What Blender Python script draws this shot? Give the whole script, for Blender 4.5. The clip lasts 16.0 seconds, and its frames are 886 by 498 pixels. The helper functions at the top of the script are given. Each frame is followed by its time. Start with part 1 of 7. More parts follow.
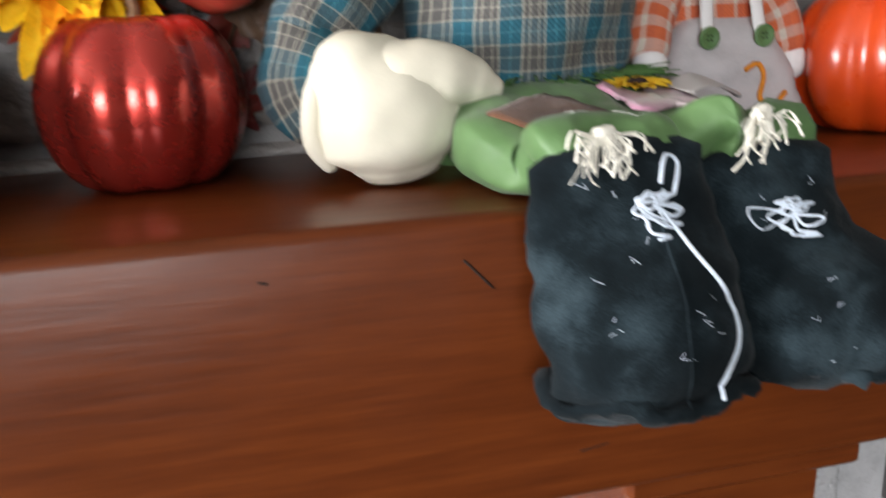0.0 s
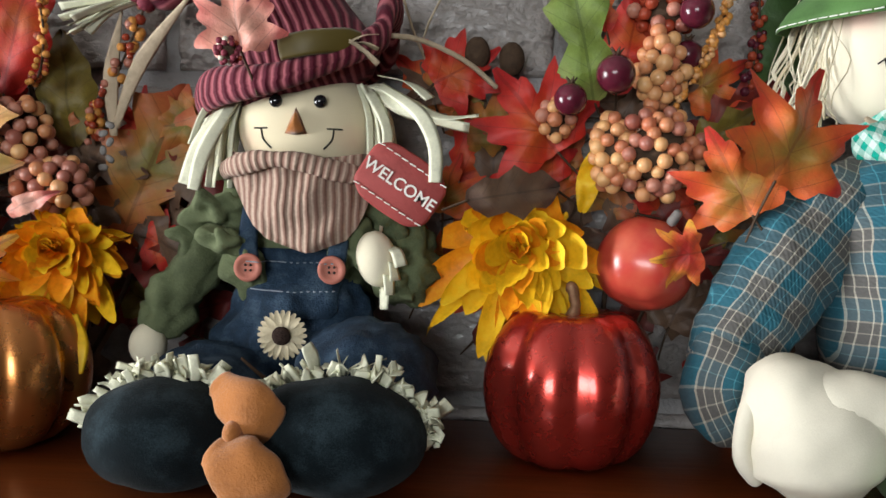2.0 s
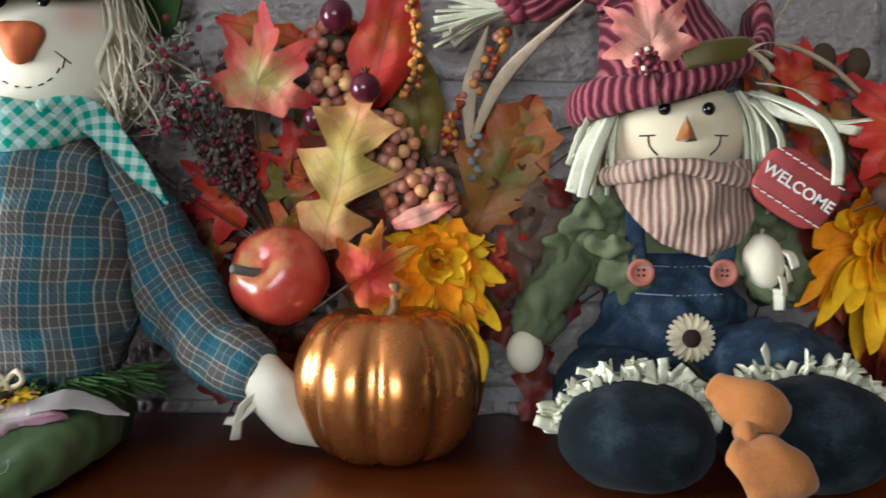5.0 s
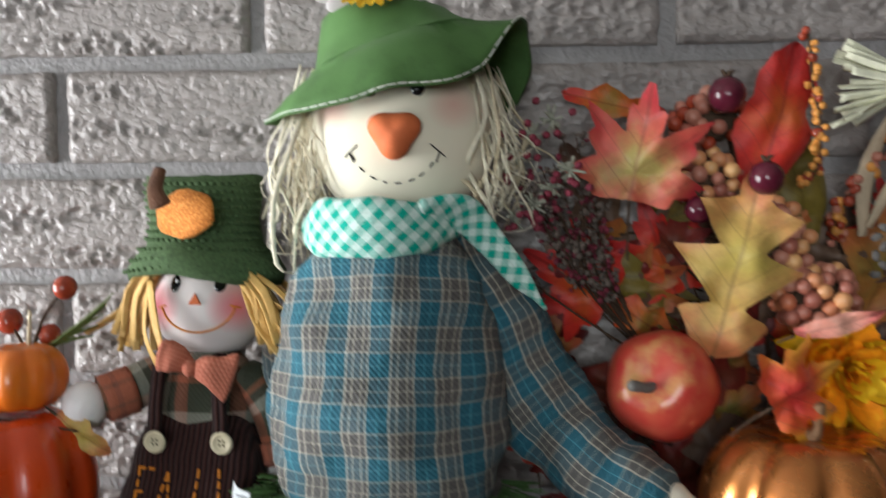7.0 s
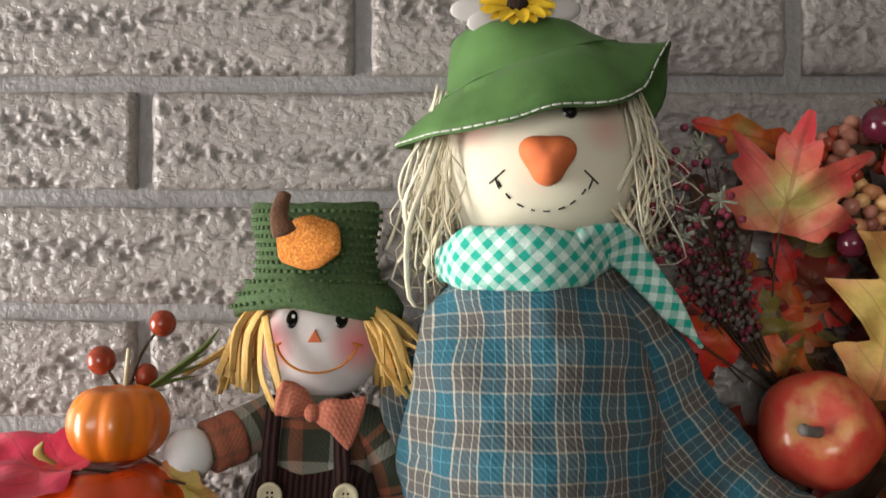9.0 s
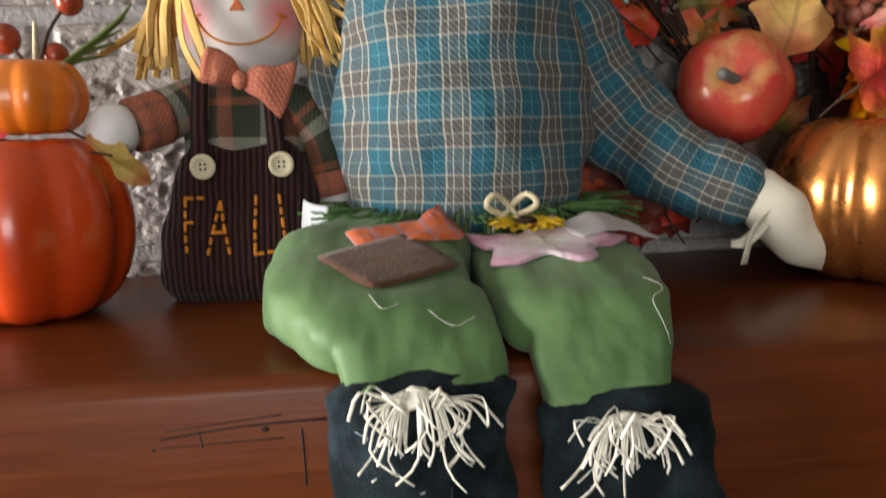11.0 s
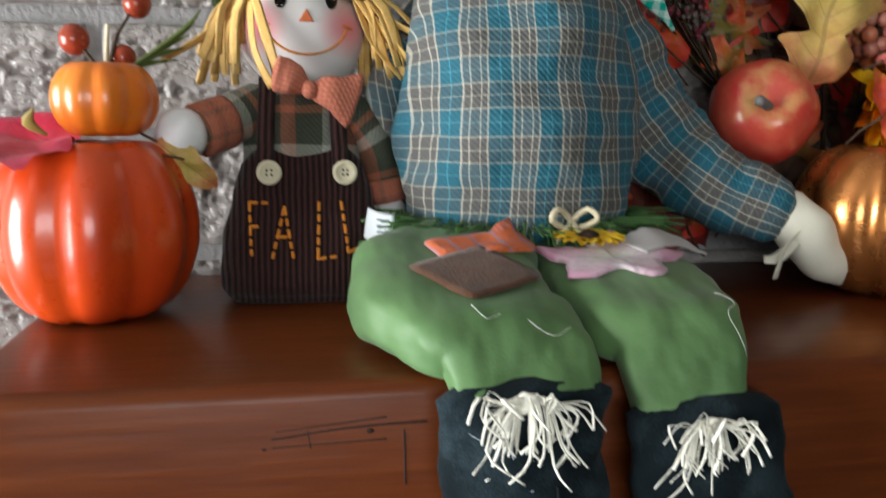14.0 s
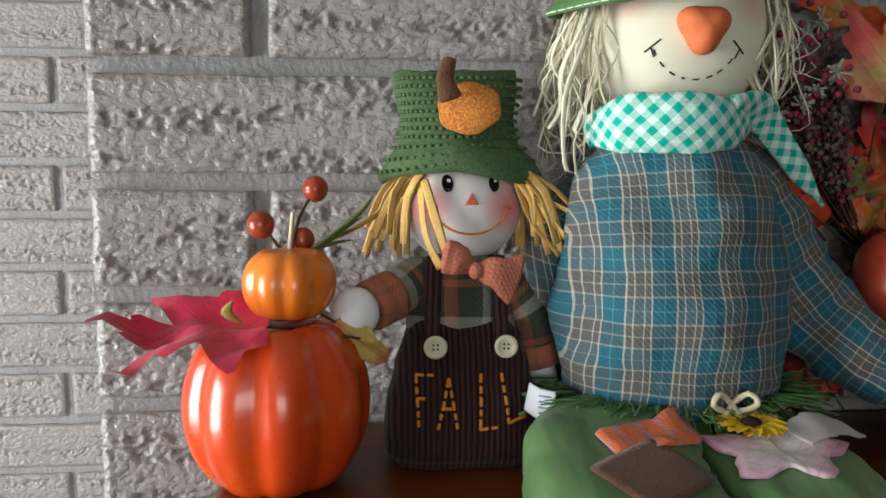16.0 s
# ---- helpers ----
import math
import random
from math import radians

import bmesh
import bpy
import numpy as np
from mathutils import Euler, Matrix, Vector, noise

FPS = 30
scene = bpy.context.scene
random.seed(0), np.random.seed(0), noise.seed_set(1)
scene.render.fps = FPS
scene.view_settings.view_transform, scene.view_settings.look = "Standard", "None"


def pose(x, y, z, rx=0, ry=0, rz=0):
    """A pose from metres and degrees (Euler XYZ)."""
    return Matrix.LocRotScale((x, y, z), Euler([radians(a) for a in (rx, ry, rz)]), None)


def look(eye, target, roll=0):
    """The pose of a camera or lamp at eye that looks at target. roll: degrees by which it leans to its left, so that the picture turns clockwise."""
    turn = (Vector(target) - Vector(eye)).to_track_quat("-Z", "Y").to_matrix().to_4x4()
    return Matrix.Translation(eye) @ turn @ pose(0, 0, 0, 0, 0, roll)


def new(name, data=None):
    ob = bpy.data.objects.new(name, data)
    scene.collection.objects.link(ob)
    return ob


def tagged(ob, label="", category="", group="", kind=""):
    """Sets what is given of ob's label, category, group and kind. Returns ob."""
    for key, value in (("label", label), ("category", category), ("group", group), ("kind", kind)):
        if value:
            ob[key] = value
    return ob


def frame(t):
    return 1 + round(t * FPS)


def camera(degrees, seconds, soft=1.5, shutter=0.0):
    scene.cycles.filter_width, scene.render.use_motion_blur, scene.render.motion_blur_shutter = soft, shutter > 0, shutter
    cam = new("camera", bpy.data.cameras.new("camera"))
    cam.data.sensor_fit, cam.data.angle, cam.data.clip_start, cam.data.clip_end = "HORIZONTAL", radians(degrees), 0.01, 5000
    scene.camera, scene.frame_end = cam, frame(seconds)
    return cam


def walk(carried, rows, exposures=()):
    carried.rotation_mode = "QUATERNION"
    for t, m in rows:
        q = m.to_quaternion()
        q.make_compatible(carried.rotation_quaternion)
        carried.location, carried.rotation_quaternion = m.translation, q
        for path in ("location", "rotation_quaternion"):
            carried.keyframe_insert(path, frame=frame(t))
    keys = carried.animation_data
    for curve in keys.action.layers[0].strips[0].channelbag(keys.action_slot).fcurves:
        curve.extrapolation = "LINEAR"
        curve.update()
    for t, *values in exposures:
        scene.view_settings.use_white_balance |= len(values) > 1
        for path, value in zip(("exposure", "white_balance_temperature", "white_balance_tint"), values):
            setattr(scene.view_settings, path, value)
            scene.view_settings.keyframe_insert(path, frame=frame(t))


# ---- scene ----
from mathutils.bvhtree import BVHTree

cam = camera(55.7, 16.0, shutter=0.4)
PATH = [
    (0, (-0.004, -0.516, 1.461), (0.456, 1.361, 0.947), -2.5),
    (0.5, (-0.057, -0.515, 1.498), (0.362, 1.392, 1.065), -1.7),
    (1, (-0.075, -0.514, 1.527), (0.222, 1.442, 1.232), 0.2),
    (1.5, (-0.093, -0.519, 1.53), (0.057, 1.469, 1.374), 1.7),
    (2, (-0.092, -0.537, 1.53), (-0.199, 1.457, 1.417), 1.5),
    (2.5, (-0.122, -0.547, 1.526), (-0.231, 1.448, 1.436), 1.3),
    (3, (-0.169, -0.556, 1.535), (-0.233, 1.44, 1.425), 0.5),
    (3.5, (-0.226, -0.56, 1.528), (-0.229, 1.44, 1.475), 0.3),
    (3.7, (-0.242, -0.559, 1.523), (-0.238, 1.441, 1.488), 0.0),
    (6, (-0.407, -0.549, 1.543), (-0.508, 1.441, 1.37), 1.2),
    (6.5, (-0.459, -0.537, 1.565), (-0.579, 1.45, 1.372), 1.7),
    (7, (-0.508, -0.513, 1.583), (-0.695, 1.476, 1.477), -0.2),
    (7.5, (-0.548, -0.491, 1.596), (-0.743, 1.499, 1.592), -1.1),
    (8, (-0.571, -0.481, 1.6), (-0.768, 1.51, 1.609), -0.8),
    (8.2, (-0.579, -0.482, 1.598), (-0.76, 1.509, 1.622), -0.5),
    (10.5, (-0.633, -0.495, 1.501), (-0.489, 1.491, 1.308), -0.8),
    (11, (-0.627, -0.494, 1.479), (-0.453, 1.472, 1.154), -1.7),
    (11.5, (-0.627, -0.502, 1.458), (-0.398, 1.442, 1.05), -1.1),
    (12, (-0.63, -0.503, 1.439), (-0.363, 1.409, 0.918), -1.1),
    (12.5, (-0.638, -0.503, 1.425), (-0.341, 1.39, 0.851), -1.3),
    (13, (-0.65, -0.502, 1.431), (-0.332, 1.394, 0.877), -1.4),
    (13.5, (-0.67, -0.501, 1.457), (-0.331, 1.419, 1.013), -0.5),
    (14, (-0.689, -0.503, 1.489), (-0.359, 1.44, 1.152), 0.5),
    (14.5, (-0.708, -0.503, 1.511), (-0.445, 1.459, 1.224), 0.6),
    (15, (-0.723, -0.503, 1.529), (-0.482, 1.464, 1.261), 0.8),
    (15.5, (-0.733, -0.505, 1.547), (-0.524, 1.468, 1.3), 0.6),
    (16, (-0.741, -0.507, 1.559), (-0.554, 1.469, 1.317), 0.4),
]
walk(cam, [(t, look(eye, target, roll)) for t, eye, target, roll in PATH], exposures=[
    (0, 0.82, 6600, 13), (0.5, 0.52, 6600, 12), (1, 0.50, 6500, 11), (1.5, 0.42, 6500, 10), (2, 0.34, 6500, 10), (3.5, 0.20, 6200, 9), (6.5, 0.32, 6150, 9), (7, -0.15, 6400, 10),
    (7.5, -0.40, 6800, 11), (8, -0.42, 6900, 12), (10.5, -0.08, 7300, 13), (11.5, -0.18, 6600, 10), (12.5, 0.02, 6350, 9), (14, -0.12, 6400, 7), (15.5, -0.50, 6450, 6), (16, -0.56, 6450, 6)])

# world, lights and exposure
world = bpy.data.worlds.new("world")
scene.world = world
world.use_nodes = True
wn = world.node_tree
sky = wn.nodes.new("ShaderNodeTexSky")
sky.sky_type, sky.sun_disc, sky.sun_elevation, sky.sun_rotation = "NISHITA", False, radians(35), radians(250)
wn.links.new(sky.outputs[0], wn.nodes["Background"].inputs[0])
wn.nodes["Background"].inputs[1].default_value = 0.1


def area(name, eye, target, sx, sy, power, colour):
    lamp = bpy.data.lights.new(name, "AREA")
    lamp.shape, lamp.size, lamp.size_y, lamp.energy, lamp.color = "RECTANGLE", sx, sy, power, colour
    ob = new(name, lamp)
    ob.matrix_world = look(eye, target)
    return ob


area("window_daylight_side", (-2.64, -0.66, 1.34), (0, -0.66, 1.36), 1.2, 1.2, 128, (0.96, 0.98, 1.0))
area("window_daylight_rear", (-0.9, -3.54, 1.70), (-0.9, 0, 1.50), 1.5, 0.8, 44, (0.92, 0.97, 1.0))


# ---- materials ----
def ramp(nt, stops, constant=False):
    n = nt.nodes.new("ShaderNodeValToRGB")
    e = n.color_ramp.elements
    while len(e) < len(stops):
        e.new(0.5)
    for k, (p, c) in enumerate(stops):
        e[k].position = p
        e[k].color = (*c, 1) if len(c) == 3 else c
    if constant:
        n.color_ramp.interpolation = "CONSTANT"
    return n


def coords(nt, kind, scale=(1, 1, 1), turn=0):
    t = nt.nodes.new("ShaderNodeTexCoord")
    m = nt.nodes.new("ShaderNodeMapping")
    m.inputs["Scale"].default_value = scale
    m.inputs["Rotation"].default_value[2] = radians(turn)
    nt.links.new(t.outputs[kind], m.inputs[0])
    return m.outputs[0]


def noise_tex(nt, vec, scale, detail=4, rough=0.55):
    n = nt.nodes.new("ShaderNodeTexNoise")
    n.inputs["Scale"].default_value, n.inputs["Detail"].default_value, n.inputs["Roughness"].default_value = scale, detail, rough
    nt.links.new(vec, n.inputs["Vector"])
    return n.outputs[0]


def mixc(nt, fac, a, b, blend="MIX"):
    n = nt.nodes.new("ShaderNodeMix")
    n.data_type, n.blend_type = "RGBA", blend
    for sock, val in ((n.inputs[0], fac), (n.inputs[6], a), (n.inputs[7], b)):
        if isinstance(val, (int, float)):
            sock.default_value = val
        elif isinstance(val, tuple):
            sock.default_value = (*val, 1)
        else:
            nt.links.new(val, sock)
    return n.outputs[2]


def op(nt, kind, a, b=0.0):
    n = nt.nodes.new("ShaderNodeMath")
    n.operation = kind
    for sock, val in ((n.inputs[0], a), (n.inputs[1], b)):
        if isinstance(val, (int, float)):
            sock.default_value = val
        else:
            nt.links.new(val, sock)
    return n.outputs[0]


def bumped(nt, height, strength, distance, normal=None):
    n = nt.nodes.new("ShaderNodeBump")
    n.inputs["Strength"].default_value, n.inputs["Distance"].default_value = strength, distance
    nt.links.new(height, n.inputs["Height"])
    if normal is not None:
        nt.links.new(normal, n.inputs["Normal"])
    return n.outputs[0]


def blank(name, rough=0.6, metal=0.0, coat=0.0, sheen=0.0, spec=0.5):
    m = bpy.data.materials.new(name)
    m.use_nodes = True
    b = m.node_tree.nodes["Principled BSDF"]
    b.inputs["Roughness"].default_value, b.inputs["Metallic"].default_value = rough, metal
    b.inputs["Coat Weight"].default_value, b.inputs["Coat Roughness"].default_value = coat, 0.12
    b.inputs["Sheen Weight"].default_value = sheen
    b.inputs["Specular IOR Level"].default_value = spec
    return m, m.node_tree, b


def plain(name, colour, rough=0.6, vary=0.35, scale=60, bump=0.3, fine=500, dist=0.0008, metal=0.0, coat=0.0, sheen=0.0, spec=0.3, tone=None):
    """A surface with colour variation at two scales and fine relief."""
    m, nt, b = blank(name, rough, metal, coat, sheen, spec)
    v = coords(nt, "Object")
    dark = tuple(c * (1 - vary) for c in colour)
    light = tone or tuple(min(1, c * (1 + vary * 0.6)) for c in colour)
    n1, n2 = noise_tex(nt, v, scale), noise_tex(nt, v, fine, 3)
    r = ramp(nt, [(0.3, dark), (0.5, colour), (0.72, light)])
    nt.links.new(op(nt, "ADD", op(nt, "MULTIPLY", n1, 0.75), op(nt, "MULTIPLY", n2, 0.25)), r.inputs[0])
    nt.links.new(r.outputs[0], b.inputs["Base Color"])
    nt.links.new(bumped(nt, n2, bump, dist), b.inputs["Normal"])
    return m


def weave(name, u_stops, v_stops, period, balance=0.5, rough=0.8, twill=1400, sheen=0.05, spec=0.25, turn=0):
    """Yarn-dyed cloth: bands along u and v, in metres on the cloth."""
    m, nt, b = blank(name, rough, 0, 0, sheen, spec)
    s = nt.nodes.new("ShaderNodeSeparateXYZ")
    uv = coords(nt, "UV", (1, 1, 1), turn)
    nt.links.new(uv, s.inputs[0])
    wob = noise_tex(nt, uv, 40, 2)
    cols = []
    for k, stops in ((0, u_stops), (1, v_stops)):
        r = ramp(nt, stops, True)
        w = op(nt, "ADD", op(nt, "DIVIDE", s.outputs[k], period), op(nt, "MULTIPLY", wob, 0.12))
        nt.links.new(op(nt, "FRACT", w), r.inputs[0])
        cols.append(r.outputs[0])
    c = mixc(nt, balance, cols[0], cols[1])
    n2 = noise_tex(nt, uv, 900, 2)
    c = mixc(nt, 0.35, c, ramp_of(nt, n2, 0.35, 1.0), "MULTIPLY")
    nt.links.new(c, b.inputs["Base Color"])
    wv = nt.nodes.new("ShaderNodeTexWave")
    wv.inputs["Scale"].default_value, wv.bands_direction = twill / 6.3, "DIAGONAL"
    nt.links.new(uv, wv.inputs[0])
    fold = bumped(nt, noise_tex(nt, coords(nt, "Object"), 55, 3), 0.5, 0.006)
    nt.links.new(bumped(nt, wv.outputs[1], 0.35, 0.0004, fold), b.inputs["Normal"])
    return m


def ramp_of(nt, fac, lo, hi):
    r = ramp(nt, [(0.25, (lo,) * 3), (0.75, (hi,) * 3)])
    nt.links.new(fac, r.inputs[0])
    return r.outputs[0]


def ribbed(name, groove, ridge, per_metre, rough=0.85, axis=0, duty=0.5):
    """Corduroy: soft ridges along v, one every 1 / per_metre."""
    m, nt, b = blank(name, rough, 0, 0, 0.08, 0.2)
    s = nt.nodes.new("ShaderNodeSeparateXYZ")
    uv = coords(nt, "UV")
    nt.links.new(uv, s.inputs[0])
    f = op(nt, "FRACT", op(nt, "ADD", op(nt, "MULTIPLY", s.outputs[axis], per_metre), op(nt, "MULTIPLY", noise_tex(nt, uv, 60, 2), 0.5)))
    tri = op(nt, "ABSOLUTE", op(nt, "SUBTRACT", op(nt, "MULTIPLY", f, 2.0), 1.0))
    r = ramp(nt, [(duty - 0.2, groove), (duty + 0.2, ridge)])
    nt.links.new(tri, r.inputs[0])
    c = mixc(nt, 0.5, r.outputs[0], ramp_of(nt, noise_tex(nt, uv, 700, 3), 0.5, 1.0), "MULTIPLY")
    nt.links.new(c, b.inputs["Base Color"])
    fold = bumped(nt, noise_tex(nt, coords(nt, "Object"), 60, 3), 0.4, 0.005)
    nt.links.new(bumped(nt, tri, 0.8, 0.0012, fold), b.inputs["Normal"])
    return m


def face(name, skin, cheeks, blush):
    """Doll cloth with two rubbed-in blush spots at the uv places given, in metres."""
    m, nt, b = blank(name, 0.75, 0, 0, 0.2, 0.3)
    uv = coords(nt, "UV")
    c = mixc(nt, noise_tex(nt, uv, 45, 3), tuple(x * 0.93 for x in skin), skin)
    for u, v, rad in cheeks:
        d = nt.nodes.new("ShaderNodeVectorMath")
        d.operation = "DISTANCE"
        d.inputs[1].default_value = (u, v, 0)
        nt.links.new(uv, d.inputs[0])
        k = ramp(nt, [(0.0, (0.85,) * 3), (0.5, (0.5,) * 3), (1.0, (0, 0, 0))])
        nt.links.new(op(nt, "DIVIDE", d.outputs["Value"], rad), k.inputs[0])
        c = mixc(nt, k.outputs[0], c, blush)
    nt.links.new(c, b.inputs["Base Color"])
    nt.links.new(bumped(nt, noise_tex(nt, uv, 1300, 2), 0.25, 0.0005), b.inputs["Normal"])
    return m


def leafy(name, heart, mid, edge, rough=0.5):
    """A silk leaf: colour runs from the heart to the tips, with darker veins and blotches."""
    m, nt, b = blank(name, rough, 0, 0, 0.1, 0.4)
    uv = coords(nt, "UV")
    ln = nt.nodes.new("ShaderNodeVectorMath")
    ln.operation = "LENGTH"
    nt.links.new(uv, ln.inputs[0])
    f = op(nt, "ADD", ln.outputs["Value"], op(nt, "MULTIPLY", op(nt, "SUBTRACT", noise_tex(nt, uv, 2.2, 4), 0.5), 1.3))
    r = ramp(nt, [(0.08, heart), (0.45, mid), (0.85, edge)])
    nt.links.new(f, r.inputs[0])
    s = nt.nodes.new("ShaderNodeSeparateXYZ")
    nt.links.new(uv, s.inputs[0])
    # midrib and herringbone side veins
    ax = op(nt, "ABSOLUTE", s.outputs[0])
    rib = op(nt, "LESS_THAN", ax, 0.02)
    side = op(nt, "FRACT", op(nt, "MULTIPLY", op(nt, "SUBTRACT", s.outputs[1], op(nt, "MULTIPLY", ax, 0.9)), 4.0))
    vein = op(nt, "MAXIMUM", rib, op(nt, "LESS_THAN", side, 0.05))
    c = mixc(nt, op(nt, "MULTIPLY", vein, 0.45), r.outputs[0], tuple(x * 0.3 for x in mid))
    c = mixc(nt, 0.35, c, ramp_of(nt, noise_tex(nt, uv, 12, 4), 0.4, 1.0), "MULTIPLY")
    nt.links.new(c, b.inputs["Base Color"])
    b1 = bumped(nt, op(nt, "SUBTRACT", 1.0, vein), 0.4, 0.001)
    nt.links.new(bumped(nt, noise_tex(nt, uv, 30, 3), 0.3, 0.001, b1), b.inputs["Normal"])
    return m


def painted_brick(name, colour):
    m, nt, b = blank(name, 0.42, 0, 0.1, 0, 0.5)
    v = coords(nt, "Object")
    wide = coords(nt, "Object", (0.8, 1, 1.15))
    info = nt.nodes.new("ShaderNodeObjectInfo")
    n1, n2 = noise_tex(nt, wide, 300, 5, 0.6), noise_tex(nt, v, 14, 3)
    c = mixc(nt, n2, tuple(x * 0.8 for x in colour), tuple(x * 1.12 for x in colour))
    c = mixc(nt, 0.3, c, ramp_of(nt, n1, 0.4, 1.0), "MULTIPLY")
    c = mixc(nt, op(nt, "MULTIPLY", info.outputs["Random"], 0.25), c, tuple(x * 0.75 for x in colour))
    nt.links.new(c, b.inputs["Base Color"])
    crumb = ramp(nt, [(0.40, (0, 0, 0)), (0.52, (0.75,) * 3), (0.72, (1, 1, 1))])
    nt.links.new(noise_tex(nt, wide, 210, 3, 0.5), crumb.inputs[0])
    nt.links.new(bumped(nt, n1, 0.40, 0.0016, bumped(nt, crumb.outputs[0], 0.42, 0.0020)), b.inputs["Normal"])
    nt.links.new(op(nt, "ADD", op(nt, "MULTIPLY", n2, 0.2), 0.26), b.inputs["Roughness"])
    return m


def varnished_wood(name, dark, mid, light):
    m, nt, b = blank(name, 0.3, 0, 0.03, 0, 0.24)
    v = coords(nt, "Object")
    grain = noise_tex(nt, coords(nt, "Object", (2.0, 30, 30)), 6, 8, 0.65)
    fine = noise_tex(nt, coords(nt, "Object", (8, 260, 260)), 4, 4, 0.6)
    broad = noise_tex(nt, coords(nt, "Object", (1.2, 9, 9)), 2.2, 3)
    f = op(nt, "ADD", op(nt, "MULTIPLY", grain, 0.5), op(nt, "ADD", op(nt, "MULTIPLY", fine, 0.15), op(nt, "MULTIPLY", broad, 0.35)))
    r = ramp(nt, [(0.32, dark), (0.5, mid), (0.68, light)])
    nt.links.new(f, r.inputs[0])
    nt.links.new(r.outputs[0], b.inputs["Base Color"])
    nt.links.new(bumped(nt, grain, 0.12, 0.002, bumped(nt, noise_tex(nt, v, 25, 3), 0.12, 0.003)), b.inputs["Normal"])
    nt.links.new(op(nt, "ADD", op(nt, "MULTIPLY", noise_tex(nt, v, 18, 4), 0.2), 0.24), b.inputs["Roughness"])
    return m


def lacquer(name, colour, deep, metal, rough, coat):
    m, nt, b = blank(name, rough, metal, coat, 0, 0.5)
    v = coords(nt, "Object")
    c = mixc(nt, ramp_of(nt, noise_tex(nt, v, 25, 5), 0.0, 1.0), colour, deep)
    nt.links.new(c, b.inputs["Base Color"])
    nt.links.new(bumped(nt, noise_tex(nt, v, 70, 4), 0.12, 0.002), b.inputs["Normal"])
    nt.links.new(op(nt, "ADD", op(nt, "MULTIPLY", noise_tex(nt, v, 90, 4), 0.2), rough - 0.08), b.inputs["Roughness"])
    return m


def crumpled(name, dark, light, rough):
    """Thin satin: broad soft folds, a shimmer of lighter threads."""
    m, nt, b = blank(name, rough, 0, 0, 0.1, 0.5)
    v = coords(nt, "Object")
    fold = noise_tex(nt, coords(nt, "Object", (1, 0.35, 1.0)), 45, 2, 0.4)
    c = mixc(nt, ramp_of(nt, noise_tex(nt, v, 30, 4), 0.0, 1.0), dark, light)
    thread = noise_tex(nt, coords(nt, "Object", (60, 900, 900)), 3, 2)
    c = mixc(nt, 0.25, c, ramp_of(nt, thread, 0.5, 1.0), "MULTIPLY")
    nt.links.new(c, b.inputs["Base Color"])
    nt.links.new(bumped(nt, fold, 0.75, 0.008, bumped(nt, noise_tex(nt, v, 900, 2), 0.25, 0.0004)), b.inputs["Normal"])
    return m


def apple_skin(name):
    """Red fruit, yellow round the stalk, with streaks and freckles."""
    m, nt, b = blank(name, 0.3, 0, 0.3, 0, 0.5)
    uv, v = coords(nt, "UV"), coords(nt, "Object")
    s = nt.nodes.new("ShaderNodeSeparateXYZ")
    nt.links.new(uv, s.inputs[0])
    c = mixc(nt, ramp_of(nt, noise_tex(nt, v, 70, 5), 0.0, 1.0), (0.48, 0.020, 0.024), (0.58, 0.115, 0.060))
    h = op(nt, "ADD", op(nt, "MULTIPLY", s.outputs[1], 33.0), op(nt, "MULTIPLY", op(nt, "SUBTRACT", noise_tex(nt, v, 60, 4), 0.5), 1.3))
    top = ramp(nt, [(0.66, (0, 0, 0)), (1.0, (0.85,) * 3)])
    nt.links.new(h, top.inputs[0])
    c = mixc(nt, top.outputs[0], c, (0.60, 0.36, 0.12))
    nt.links.new(c, b.inputs["Base Color"])
    nt.links.new(bumped(nt, noise_tex(nt, v, 120, 3), 0.1, 0.001), b.inputs["Normal"])
    return m


def berry_skin(name, dark, light):
    m, nt, b = blank(name, 0.38, 0, 0.1, 0, 0.5)
    info = nt.nodes.new("ShaderNodeObjectInfo")
    v = coords(nt, "Object")
    f = op(nt, "ADD", op(nt, "MULTIPLY", info.outputs["Random"], 0.75), op(nt, "MULTIPLY", noise_tex(nt, v, 90, 3), 0.35))
    r = ramp(nt, [(0.1, dark), (0.95, light)])
    nt.links.new(f, r.inputs[0])
    nt.links.new(r.outputs[0], b.inputs["Base Color"])
    nt.links.new(bumped(nt, noise_tex(nt, v, 500, 2), 0.15, 0.0004), b.inputs["Normal"])
    return m


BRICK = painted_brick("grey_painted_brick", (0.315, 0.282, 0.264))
# Lightened copies of brick and mortar paint the stronger light below the shelf.
LITBRICK = painted_brick("grey_brick_lit_tone", (0.64, 0.64, 0.65))
LITMORTAR = plain("mortar_lit_tone", (0.56, 0.56, 0.57), 0.5, 0.2, 40, 0.7, 260, 0.002, spec=0.5)
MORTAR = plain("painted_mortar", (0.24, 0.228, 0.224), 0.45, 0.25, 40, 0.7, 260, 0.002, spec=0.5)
WOOD = varnished_wood("red_brown_varnished_wood", (0.064, 0.0138, 0.0033), (0.115, 0.0255, 0.0054), (0.175, 0.042, 0.0085))
CRACK = plain("dark_crack", (0.02, 0.008, 0.004), 0.8, 0.3)
WALL = plain("tan_wall_paint", (0.075, 0.064, 0.053), 0.8, 0.08, 3, 0.2, 200)
CEIL = plain("grey_beige_ceiling_paint", (0.36, 0.34, 0.31), 0.85, 0.06, 3, 0.2, 200)
FLOOR = varnished_wood("floor_boards", (0.02, 0.011, 0.007), (0.045, 0.026, 0.016), (0.075, 0.045, 0.028))

